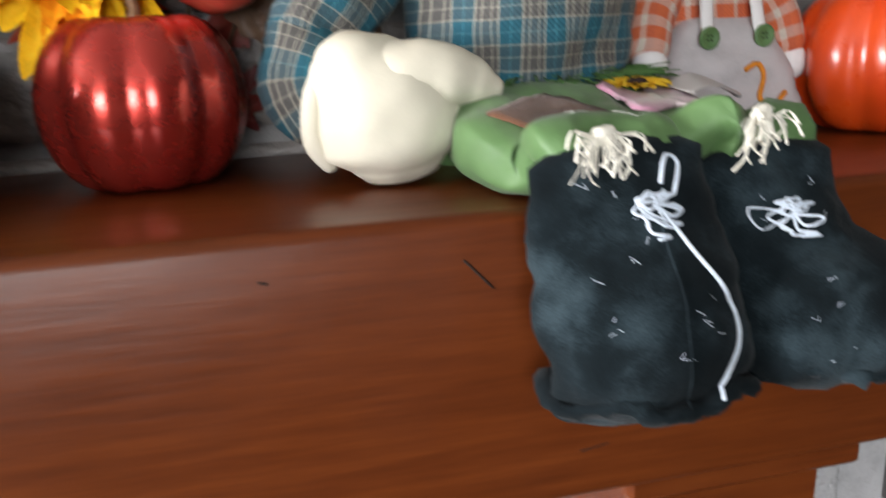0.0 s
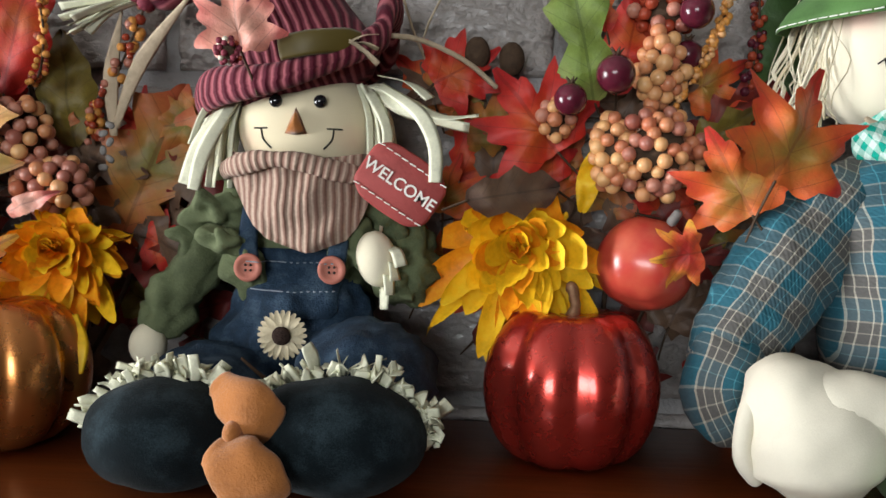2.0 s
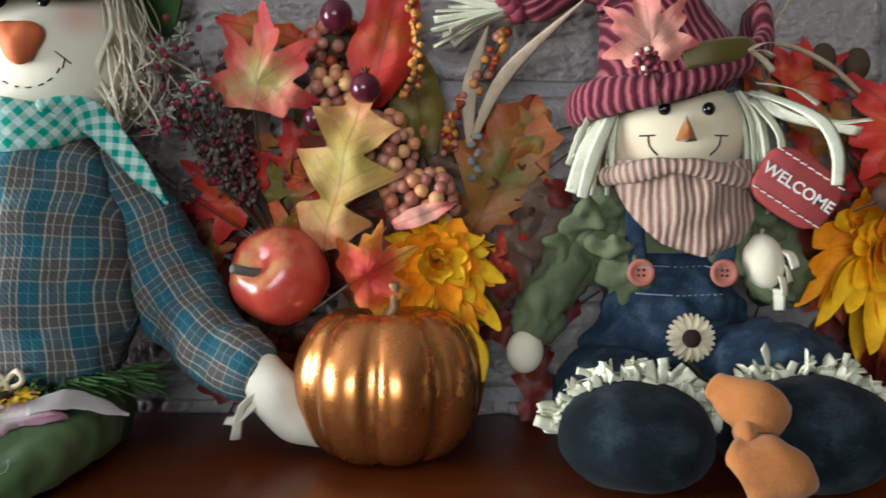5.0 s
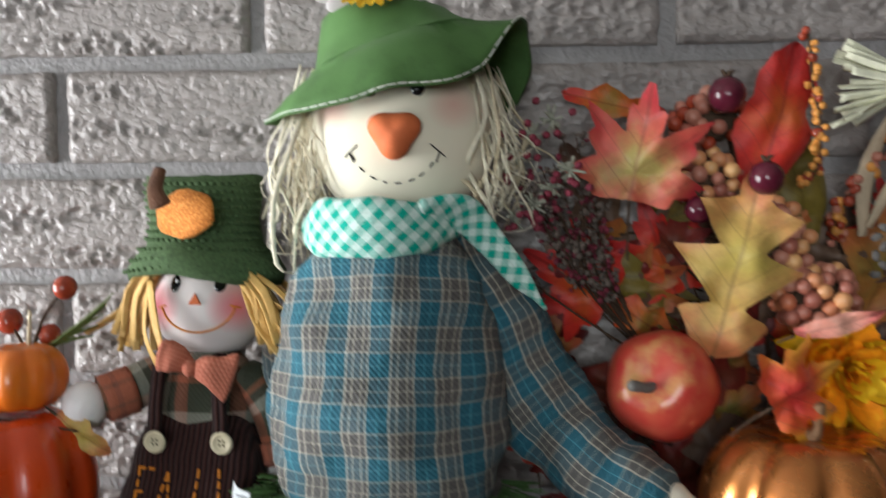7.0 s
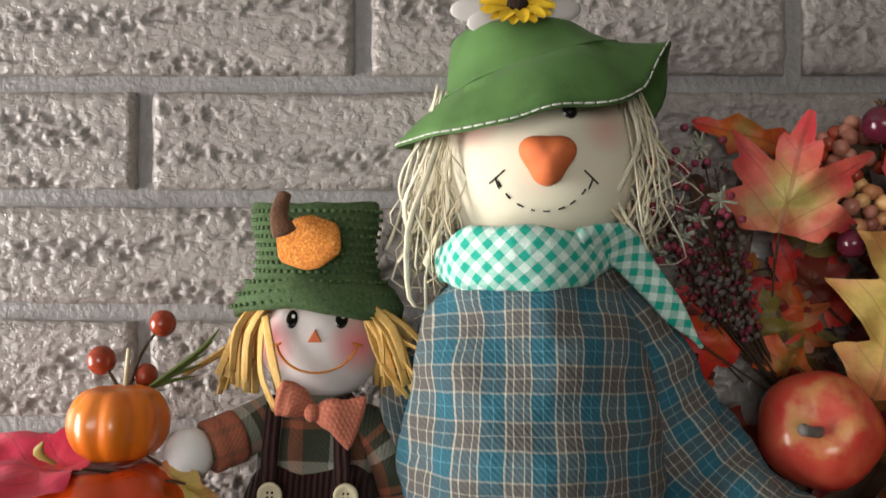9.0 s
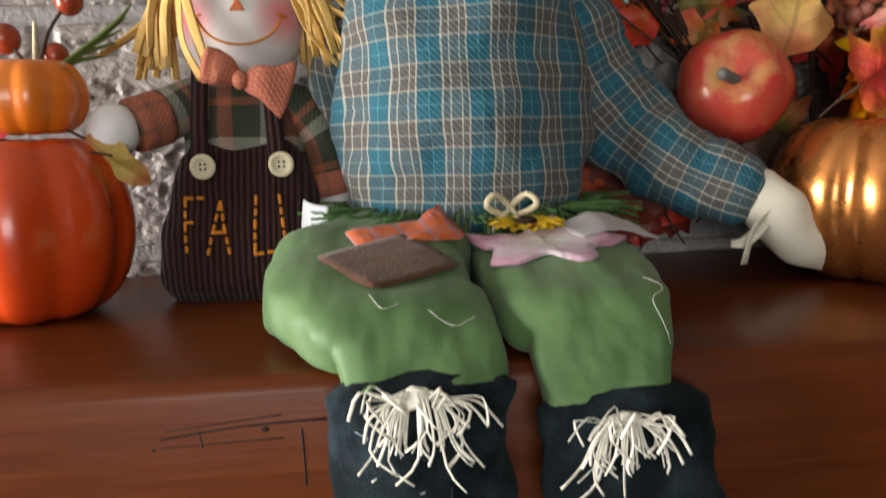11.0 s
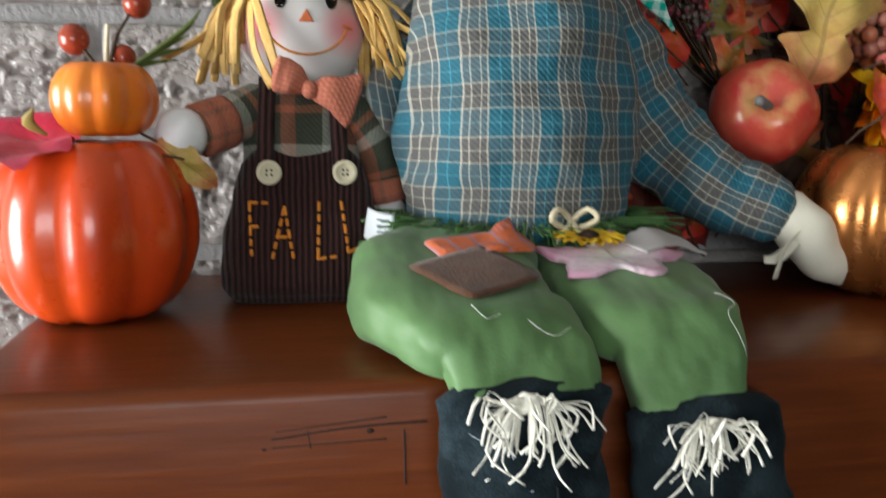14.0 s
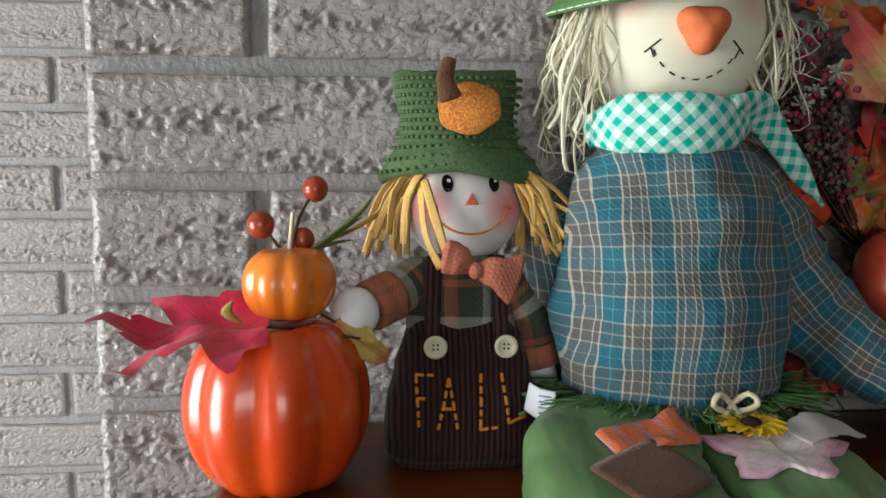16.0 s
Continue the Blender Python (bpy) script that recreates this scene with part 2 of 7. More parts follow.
CREAM = (0.62, 0.56, 0.40)
TEAL, TAUPE, LINE = (0.016, 0.098, 0.138), (0.098, 0.095, 0.090), (0.46, 0.43, 0.35)
PLAID = weave("teal_and_grey_plaid", [(0, TEAL), (0.22, (0.06, 0.26, 0.33)), (0.245, TEAL), (0.46, LINE), (0.50, TAUPE), (0.62, LINE), (0.645, TAUPE), (0.83, LINE), (0.855, TAUPE), (0.965, LINE)],
              [(0, (0.03, 0.14, 0.19)), (0.22, (0.12, 0.32, 0.38)), (0.25, (0.03, 0.14, 0.19)), (0.47, LINE), (0.51, TAUPE), (0.72, LINE), (0.75, TAUPE), (0.96, LINE)], 0.0225, 0.36)
GINGHAM = weave("green_gingham", [(0, (0.66, 0.83, 0.76)), (0.5, (0.0, 0.38, 0.28))], [(0, (0.66, 0.83, 0.76)), (0.5, (0.0, 0.38, 0.28))], 0.0074, 0.5, turn=45)
SATIN = crumpled("green_satin", (0.066, 0.145, 0.044), (0.115, 0.225, 0.078), 0.58)
GREENCLOTH = plain("hat_green_cotton", (0.065, 0.15, 0.04), 0.75, 0.35, 40, 0.3, 1200, 0.0004, sheen=0.05)
FELT = plain("charcoal_felt", (0.0075, 0.0120, 0.0145), 1.0, 0.6, 38, 0.55, 1300, 0.0007, sheen=0.04, spec=0.06, tone=(0.036, 0.056, 0.067))
SKIN = plain("cream_muslin", (0.72, 0.66, 0.50), 0.8, 0.08, 40, 0.3, 1300, 0.0004)
MITT = plain("pale_cream_cloth", (0.70, 0.66, 0.54), 0.8, 0.1, 40, 0.3, 1200, 0.0004)
TUFTWHITE = plain("bleached_raffia", (0.82, 0.79, 0.69), 0.7, 0.2, 90, 0.4, 900, 0.0005)
RAFFIA = plain("cream_raffia", (0.70, 0.65, 0.50), 0.7, 0.3, 90, 0.4, 900, 0.0005)
STRAW = plain("pale_straw", (0.58, 0.50, 0.34), 0.7, 0.35, 90, 0.4, 900, 0.0005)
PAPERHAIR = plain("golden_paper_ribbon", (0.66, 0.40, 0.12), 0.6, 0.3, 60, 0.4, 700, 0.0005, tone=(0.8, 0.58, 0.25))
WHITEHAIR = plain("greenish_white_raffia", (0.66, 0.66, 0.50), 0.65, 0.25, 90, 0.4, 700, 0.0005)
YARN = plain("pale_blue_yarn", (0.62, 0.70, 0.80), 0.8, 0.15, 200, 0.5, 1500, 0.0004)
THREAD = plain("dark_thread", (0.02, 0.018, 0.015), 0.8, 0.2)
ORANGETHREAD = plain("orange_thread", (0.62, 0.21, 0.02), 0.7, 0.25, 400)
WHITETHREAD = plain("white_thread", (0.7, 0.72, 0.66), 0.8, 0.15)
NOSE = plain("orange_nose_cloth", (0.66, 0.16, 0.055), 0.7, 0.2, 60, 0.3, 1200, 0.0004)
BLACK = plain("shiny_black_bead", (0.006, 0.006, 0.008), 0.12, 0.2, coat=0.6)
WHITE = plain("white_cotton", (0.78, 0.76, 0.76), 0.8, 0.08, 50, 0.3, 1200, 0.0004)
BROWNFELT = plain("brown_felt", (0.105, 0.045, 0.022), 0.95, 0.35, 70, 0.8, 700, 0.001, sheen=0.2)
RUST = plain("rust_suede", (0.36, 0.13, 0.030), 0.9, 0.3, 60, 0.6, 700, 0.0008, sheen=0.3)
ORANGEPLAID = weave("orange_plaid_scrap", [(0, (0.68, 0.14, 0.045)), (0.8, (0.3, 0.25, 0.35))], [(0, (0.70, 0.17, 0.06)), (0.82, (0.5, 0.2, 0.2))], 0.012)
PINKSILK = leafy("pink_white_petal", (0.72, 0.70, 0.66), (0.70, 0.55, 0.60), (0.62, 0.30, 0.42))
YELLOWFELT = plain("yellow_petal", (0.80, 0.52, 0.03), 0.7, 0.25, 150, 0.3, 700)
GOLDPETAL = plain("golden_petal", (0.84, 0.30, 0.008), 0.5, 0.3, 90, 0.3, 500, tone=(0.90, 0.48, 0.02))
LEMONPETAL = plain("lemon_petal", (0.88, 0.52, 0.012), 0.5, 0.3, 90, 0.3, 500, tone=(0.92, 0.66, 0.04))
DARKSEED = plain("dark_flower_heart", (0.025, 0.012, 0.008), 0.9, 0.5, 400, 1, 900, 0.001)
KNIT = plain("green_burlap_knit", (0.062, 0.108, 0.044), 0.9, 0.5, 500, 0.4, 900, 0.001)
GLITTER = plain("copper_glitter", (0.60, 0.20, 0.035), 0.35, 0.5, 900, 0.8, 2200, 0.001, metal=0.6, tone=(0.95, 0.5, 0.15))
PANTS = ribbed("dark_brown_corduroy", (0.012, 0.004, 0.004), (0.055, 0.020, 0.017), 330)
BANDANA_TOP = ribbed("beige_ribbed_cloth_fold", (0.27, 0.15, 0.115), (0.50, 0.37, 0.29), 230, axis=1)
BURGUNDY = ribbed("burgundy_corduroy", (0.085, 0.006, 0.018), (0.36, 0.10, 0.12), 190, duty=0.62)
BANDANA = ribbed("beige_ribbed_cloth", (0.27, 0.15, 0.115), (0.50, 0.37, 0.29), 230)
SHIRT = weave("rust_and_green_flannel", [(0, (0.045, 0.055, 0.035)), (0.45, (0.36, 0.36, 0.30)), (0.6, (0.05, 0.05, 0.035)), (0.75, (0.30, 0.09, 0.05))],
              [(0, (0.05, 0.055, 0.035)), (0.5, (0.36, 0.12, 0.06)), (0.62, (0.06, 0.05, 0.035)), (0.78, (0.36, 0.36, 0.30))], 0.03)
CUFF = weave("rust_flannel", [(0, (0.40, 0.12, 0.07)), (0.8, (0.2, 0.09, 0.06))], [(0, (0.42, 0.14, 0.08)), (0.75, (0.25, 0.1, 0.07))], 0.012)
BOWCLOTH = weave("salmon_burlap", [(0, (0.50, 0.14, 0.085)), (0.7, (0.60, 0.22, 0.14))], [(0, (0.46, 0.13, 0.08)), (0.7, (0.58, 0.22, 0.14))], 0.0022)
BUTTONW = plain("ivory_button", (0.62, 0.55, 0.38), 0.4, 0.15)
BUTTONP = plain("terracotta_button", (0.40, 0.135, 0.095), 0.6, 0.15)
DENIM = plain("dark_denim", (0.012, 0.031, 0.060), 0.85, 0.6, 75, 0.7, 900, 0.0010, tone=(0.065, 0.105, 0.15))
OLIVECLOTH = plain("olive_gauze", (0.115, 0.138, 0.070), 0.9, 0.4, 50, 0.5, 800, 0.001)
BIGFACE = face("big_doll_face", (0.80, 0.74, 0.58), [(0.030, 0.012, 0.014), (-0.034, 0.012, 0.014)], (0.74, 0.42, 0.34))
SMALLFACE = face("small_doll_face", (0.76, 0.70, 0.68), [(0.0225, 0.001, 0.016), (-0.0225, 0.001, 0.016)], (0.74, 0.085, 0.13))
MIDFACE = face("seated_doll_face", (0.72, 0.63, 0.43), [(0.03, -0.01, 0.012), (-0.03, -0.01, 0.012)], (0.70, 0.52, 0.36))
SIGNRED = plain("brick_red_sign_paint", (0.30, 0.050, 0.045), 0.6, 0.2, 60, 0.3, 400)
PAINTWHITE = plain("white_paint", (0.75, 0.72, 0.66), 0.6, 0.1)
TAG = plain("white_cloth_tag", (0.72, 0.75, 0.78), 0.7, 0.06)
TAGINK = plain("grey_print", (0.25, 0.28, 0.32), 0.7, 0.1)
PATCHWORK = weave("orange_checked_shirt", [(0, (0.62, 0.13, 0.05)), (0.5, (0.62, 0.55, 0.48)), (0.7, (0.5, 0.1, 0.05))], [(0, (0.62, 0.15, 0.06)), (0.55, (0.60, 0.52, 0.45))], 0.014)
APRON = plain("grey_lilac_cloth", (0.46, 0.43, 0.44), 0.85, 0.2, 60, 0.4, 900)
ORANGE = lacquer("orange_painted_pumpkin", (0.66, 0.072, 0.007), (0.50, 0.036, 0.006), 0.0, 0.28, 0.35)
AMBER = lacquer("amber_pumpkin", (0.75, 0.24, 0.015), (0.66, 0.115, 0.01), 0.0, 0.32, 0.3)
COPPER = lacquer("copper_metallic_pumpkin", (0.66, 0.27, 0.075), (0.50, 0.16, 0.04), 0.85, 0.26, 0.5)
CRIMSON = lacquer("crimson_metallic_pumpkin", (0.60, 0.062, 0.042), (0.42, 0.026, 0.020), 0.75, 0.25, 0.6)
APPLE = apple_skin("red_yellow_apple")
STEM = plain("bronze_stem", (0.30, 0.17, 0.09), 0.45, 0.4, 200, 0.6, 500, 0.001, metal=0.4)
GREYSTEM = plain("grey_stem", (0.16, 0.15, 0.14), 0.7, 0.4, 200)
TWIG = plain("brown_twig", (0.07, 0.042, 0.025), 0.85, 0.4, 200, 0.6, 500)
HUSK = plain("dry_husk", (0.45, 0.36, 0.25), 0.7, 0.3, 80, 0.5, 400)
BERRY = berry_skin("dusty_rose_berry", (0.28, 0.070, 0.050), (0.56, 0.25, 0.17))
PEACHBERRY = berry_skin("peach_berry", (0.46, 0.11, 0.06), (0.76, 0.43, 0.18))
GOLDBERRY = plain("golden_seed", (0.62, 0.27, 0.06), 0.35, 0.5, 160, 0.2, 600)
PLUM = plain("plum_berry", (0.085, 0.010, 0.022), 0.2, 0.4, 120, 0.1, 600, coat=0.3)
REDBERRY = plain("brick_red_berry", (0.30, 0.045, 0.02), 0.25, 0.4, 160, 0.1, 600, coat=0.3)
HEATHER = plain("grey_heather", (0.15, 0.12, 0.10), 0.85, 0.5, 300)
FROST = plain("frosted_sage", (0.33, 0.34, 0.27), 0.85, 0.4, 300)
HEATHERRED = plain("burgundy_buds", (0.20, 0.03, 0.05), 0.7, 0.5, 300)
LRED = leafy("red_leaf", (0.52, 0.09, 0.015), (0.58, 0.028, 0.014), (0.46, 0.014, 0.014))
LORANGE = leafy("orange_leaf", (0.34, 0.18, 0.03), (0.62, 0.12, 0.018), (0.56, 0.030, 0.018))
LFIRE = leafy("fiery_leaf", (0.60, 0.035, 0.025), (0.66, 0.085, 0.02), (0.78, 0.36, 0.03))
LPINK = leafy("pink_leaf", (0.42, 0.33, 0.10), (0.55, 0.12, 0.07), (0.58, 0.035, 0.045))
LSALMON = leafy("salmon_leaf", (0.62, 0.30, 0.22), (0.68, 0.27, 0.20), (0.66, 0.15, 0.13))
LTAN = leafy("tan_leaf", (0.50, 0.38, 0.08), (0.58, 0.36, 0.10), (0.55, 0.19, 0.07))
LGREEN = leafy("green_leaf", (0.14, 0.20, 0.03), (0.19, 0.28, 0.05), (0.28, 0.34, 0.09))
LDARKGREEN = leafy("dark_green_leaf", (0.04, 0.08, 0.02), (0.045, 0.10, 0.025), (0.06, 0.12, 0.03))
LOLIVE = leafy("olive_leaf", (0.16, 0.11, 0.015), (0.20, 0.15, 0.02), (0.14, 0.09, 0.015))
LAUTUMN = leafy("green_to_orange_leaf", (0.20, 0.16, 0.03), (0.40, 0.15, 0.03), (0.42, 0.085, 0.03))
LBROWN = leafy("brown_leaf", (0.12, 0.07, 0.045), (0.15, 0.085, 0.05), (0.11, 0.055, 0.035))
LDARKRED = leafy("dark_red_leaf", (0.16, 0.03, 0.012), (0.20, 0.016, 0.010), (0.13, 0.010, 0.010))
LMAGENTA = leafy("crimson_pink_leaf", (0.70, 0.035, 0.09), (0.68, 0.016, 0.08), (0.60, 0.012, 0.05))


# ---- mesh building ----
class Build:
    """Gathers rings, blobs and strips with uv in metres into one mesh."""

    def __init__(self, cx=0.0, cy=0.0, cz=0.0, mirror=False):
        self.v, self.f, self.mi, self.uv, self.mats = [], [], [], [], []
        self.o, self.s = Vector((cx, cy, cz)), -1 if mirror else 1

    def add(self, verts, faces, mat, uvs):
        if mat not in self.mats:
            self.mats.append(mat)
        k, n = self.mats.index(mat), len(self.v)
        self.v += [Vector((self.s * p[0], p[1], p[2])) + self.o for p in verts]
        self.uv += uvs
        for f in faces:
            g = [i + n for i in f]
            self.f.append(g[::-1] if self.s < 0 else g)
            self.mi.append(k)

    def mesh(self, name, origin):
        me = bpy.data.meshes.new(name)
        o = Vector(origin)
        me.from_pydata([p - o for p in self.v], [], self.f)
        for m in self.mats:
            me.materials.append(m)
        me.polygons.foreach_set("material_index", self.mi)
        me.polygons.foreach_set("use_smooth", [True] * len(self.f))
        layer = me.uv_layers.new(name="uv")
        loops = np.zeros(len(me.loops), dtype=np.int32)
        me.loops.foreach_get("vertex_index", loops)
        layer.data.foreach_set("uv", np.array(self.uv, dtype=np.float32)[loops].ravel())
        me.update()
        return me

    def thing(self, name, origin, label, category, group="", kind=""):
        ob = new(name, self.mesh(name, origin))
        ob.location = origin
        return tagged(ob, label, category, group, kind)

    def part(self, name, parent, label=""):
        o = parent_origin(parent)
        ob = new(name, self.mesh(name, o))
        ob.parent = parent
        return tagged(ob, label)

    def rings(self, rings, mat, uvs=None, close=True, cap=True):
        n = len(rings[0])
        verts = [p for r in rings for p in r]
        if uvs is None:
            uvs = [(p[0], p[2]) for p in verts]
        uvs = list(uvs)
        faces = []
        for i in range(len(rings) - 1):
            for j in range(n if close else n - 1):
                k = (j + 1) % n
                faces.append((i * n + j, i * n + k, (i + 1) * n + k, (i + 1) * n + j))
        if cap and close:
            for i, rev in ((0, True), (len(rings) - 1, False)):
                c = sum((Vector(p) for p in rings[i]), Vector()) / n
                verts.append(c)
                uvs.append(tuple(np.mean(uvs[i * n:(i + 1) * n], axis=0)))
                m = len(verts) - 1
                for j in range(n):
                    a, b = i * n + j, i * n + (j + 1) % n
                    faces.append((b, a, m) if rev else (a, b, m))
        self.add(verts, faces, mat, uvs)

    def tube(self, pts, radii, mat, n=14, ref=(1, 0, 0), fine=4, wob=0.0, freq=60.0, round_end=True, square=False, crease=0.0, cfreq=40.0):
        """Sweeps an oval along smoothed points; radii are numbers or (across, deep) pairs."""
        P = [Vector(p) for p in pts]
        R = [Vector((r, r)) if isinstance(r, (int, float)) else Vector(r) for r in radii]
        Q, S = [], []
        for i in range(len(P) - 1):
            a, b, c, d = P[max(i - 1, 0)], P[i], P[i + 1], P[min(i + 2, len(P) - 1)]
            for k in range(fine):
                t = k / fine
                Q.append(0.5 * ((2 * b) + (c - a) * t + (2 * a - 5 * b + 4 * c - d) * t * t + (3 * b - a - 3 * c + d) * t ** 3))
                S.append(R[i].lerp(R[i + 1], t * t * (3 - 2 * t)))
        Q.append(P[-1])
        S.append(R[-1])
        if round_end:
            d0, d1 = (Q[0] - Q[1]).normalized(), (Q[-1] - Q[-2]).normalized()
            r0, r1 = min(S[0]), min(S[-1])
            Q = [Q[0] + d0 * r0 * 0.6, Q[0] + d0 * r0 * 0.4] + Q + [Q[-1] + d1 * r1 * 0.4, Q[-1] + d1 * r1 * 0.6]
            S = [S[0] * 0.4, S[0] * 0.78] + S + [S[-1] * 0.78, S[-1] * 0.4]
        ref, out, uvs, run, m = Vector(ref), [], [], 0.0, max(max(s) for s in S)
        for i, q in enumerate(Q):
            t = (Q[min(i + 1, len(Q) - 1)] - Q[max(i - 1, 0)]).normalized()
            side = ref - t * ref.dot(t)
            side = side.normalized() if side.length > 0.05 else t.orthogonal().normalized()
            deep = t.cross(side)
            if i:
                run += (q - Q[i - 1]).length
            ring = []
            for j in range(n):
                a = 2 * math.pi * j / n
                ca, sa = math.cos(a), math.sin(a)
                if square:
                    ca, sa = math.copysign(abs(ca) ** 0.5, ca), math.copysign(abs(sa) ** 0.5, sa)
                p = q + side * ca * S[i][0] + deep * sa * S[i][1]
                if wob:
                    p += (p - q).normalized() * wob * noise.noise(p * freq + self.o * 7)
                if crease:
                    e = p * cfreq + self.o * 3
                    fold = 1 - 2.2 * abs(noise.noise(e)) - 1.1 * abs(noise.noise(e * 2.1))
                    p -= (p - q).normalized() * crease * max(fold, -0.4) * min(1, max(S[i]) / 0.015)
                ring.append(p)
                uvs.append((ca * S[i][0] + (j / n) * 0.002, run))
            out.append(ring)
        self.rings(out, mat, uvs)

    def blob(self, c, r, mat, rot=(0, 0, 0), nu=24, nv=14, wob=0.0, freq=50.0, power=1.0, shape=None):
        m = Euler([radians(a) for a in rot]).to_matrix()
        c, rings, uvs = Vector(c), [], []
        for i in range(1, nv):
            th = math.pi * i / nv
            ring = []
            for j in range(nu):
                ph = 2 * math.pi * j / nu
                d = Vector((math.sin(th) * math.cos(ph), math.sin(th) * math.sin(ph), -math.cos(th)))
                if power != 1.0:
                    d = Vector([math.copysign(abs(x) ** power, x) for x in d])
                k = shape(th, ph) if shape else 1.0
                p = Vector((d.x * r[0], d.y * r[1], d.z * r[2])) * k
                uvs.append((p.x, p.z))
                if wob:
                    p += d * wob * noise.noise((c + p) * freq + self.o * 5)
                ring.append(c + m @ p)
            rings.append(ring)
        self.rings(rings, mat, uvs)

    def strand(self, pts, w, mat, thick=0.3, fine=3, ref=None, n=6):
        """A strip of raffia or paper: flat, twisted a little, uneven in width."""
        k, h = len(pts), int(abs(pts[0][0] * 73000 + pts[-1][2] * 91000 + pts[-1][0] * 37000)) % 997
        t = min(thick, 0.35) * (0.4 if w > 0.0015 else 1.0)
        if ref is None:
            ref = (1, math.sin(h) * 0.8, math.cos(h * 1.7) * 0.4)
        ws = [w * (0.78 + 0.35 * abs(math.sin(h + 1.9 * i))) for i in range(k)]
        self.tube(pts, [(a, max(a * t, 0.00015)) for a in ws], mat, n, ref, fine, round_end=False)

    def tree(self):
        return BVHTree.FromPolygons(self.v, self.f)

    def drape(self, c, ux, uy, outline, mat, way=(0, 1, 0), lift=0.0012, rings=5, m=36, crumple=0.0, uvk=1.0, reach=0.08, tree=None, near=False, stiff=0.0):
        """Lays a thin patch, with an outline in polar form, onto what is built so far, along the given way."""
        tree = tree or self.tree()
        c, ux, uy, way = Vector(c), Vector(ux), Vector(uy), Vector(way).normalized()
        pts, uvs = [], []
        for layer in (1, 0.2):
            for i in range(rings + 1):
                for j in range(m):
                    a = 2 * math.pi * j / m
                    q = outline(a) * i / rings
                    p = c + ux * q * math.cos(a) + uy * q * math.sin(a)
                    w = Vector((self.s * p.x, p.y, p.z)) + self.o
                    wd = Vector((self.s * way.x, way.y, way.z))
                    hit = tree.ray_cast(w - wd * reach, wd)
                    g = hit[0] if hit[0] is not None and (hit[0] - w).length < reach else (tree.find_nearest(w)[0] if near else w)
                    g = g - wd * (lift * layer + crumple * layer * abs(noise.noise(p * 90)) * i / rings)
                    g = g - self.o
                    pts.append(Vector((self.s * g.x, g.y, g.z)))
                    uvs.append((q * math.cos(a) * uvk, q * math.sin(a) * uvk))
        faces, per = [], (rings + 1) * m
        if stiff:
            # cloth too thick to follow each hollow: draw it towards its mean plane
            q = np.array([tuple(p) for p in pts])
            w = np.array(tuple(way))
            h = -(q @ w)
            A = np.c_[[(Vector(p) - c).dot(ux) for p in pts], [(Vector(p) - c).dot(uy) for p in pts], np.ones(len(pts))]
            k = np.linalg.lstsq(A[:per], h[:per], rcond=None)[0]
            up = np.maximum(h, (1 - stiff) * h + stiff * (A @ k)) - h
            up[per:] = up[:per]
            pts = [p - way * float(d) for p, d in zip(pts, up)]
        for i in range(rings):
            for j in range(m):
                k = (j + 1) % m
                faces.append((i * m + j, (i + 1) * m + j, (i + 1) * m + k, i * m + k))
        for j in range(m):
            k = (j + 1) % m
            faces.append((rings * m + j, per + rings * m + j, per + rings * m + k, rings * m + k))
        self.add(pts, faces, mat, uvs)

    def stitch(self, pts, w, mat, dash=0.0, gap=0.0, way=(0, 1, 0), lift=0.0003, tree=None, strict=False):
        """A line of thread, or dashes of it, lying on what is built so far."""
        tree = tree or self.tree()
        P = [Vector(p) for p in pts]
        walked, line = 0.0, [P[0]]
        for a, b in zip(P, P[1:]):
            k = max(1, int((b - a).length / 0.0012))
            line += [a.lerp(b, (i + 1) / k) for i in range(k)]
        wd = Vector((self.s * way[0], way[1], way[2])).normalized()
        land, runs, cur = [], [], []
        for p in line:
            w_ = Vector((self.s * p.x, p.y, p.z)) + self.o
            h = tree.ray_cast(w_ - wd * 0.06, wd)
            if strict and (h[0] is None or (h[0] - w_).length > 0.075):
                return
            g = (h[0] if h[0] is not None and (h[0] - w_).length < 0.06 else w_) - wd * lift - self.o
            land.append(Vector((self.s * g.x, g.y, g.z)))
        for i, p in enumerate(land):
            if i:
                walked += (line[i] - line[i - 1]).length
            if not dash or walked % (dash + gap) < dash:
                cur.append(p)
            elif len(cur) > 1:
                runs.append(cur)
                cur = []
            else:
                cur = []
        if len(cur) > 1:
            runs.append(cur)
        for r in runs:
            self.tube(r, [w] * len(r), mat, 6, fine=1)


def parent_origin(ob):
    p = Vector(ob.location)
    while ob.parent:
        ob = ob.parent
        p += Vector(ob.location)
    return p


def empty(name, origin, label, category, group="", kind=""):
    ob = new(name)
    ob.location, ob.empty_display_size = origin, 0.02
    return tagged(ob, label, category, group, kind)


def box(b, lo, hi, mat, bevel=0.0):
    """A box with chamfered long edges."""
    (x0, y0, z0), (x1, y1, z1) = lo, hi
    e = bevel
    prof = [(y0 + e, z0), (y1 - e, z0), (y1, z0 + e), (y1, z1 - e), (y1 - e, z1), (y0 + e, z1), (y0, z1 - e), (y0, z0 + e)] if e else [(y0, z0), (y1, z0), (y1, z1), (y0, z1)]
    cy, cz = (y0 + y1) / 2, (z0 + z1) / 2
    rings = []
    for x, k in ((x0, e), (x0 + e, 0), (x1 - e, 0), (x1, e)) if e else ((x0, 0), (x1, 0)):
        rings.append([Vector((x, y + math.copysign(k, cy - y), z + math.copysign(k, cz - z))) for y, z in prof])
    b.rings(rings, mat)


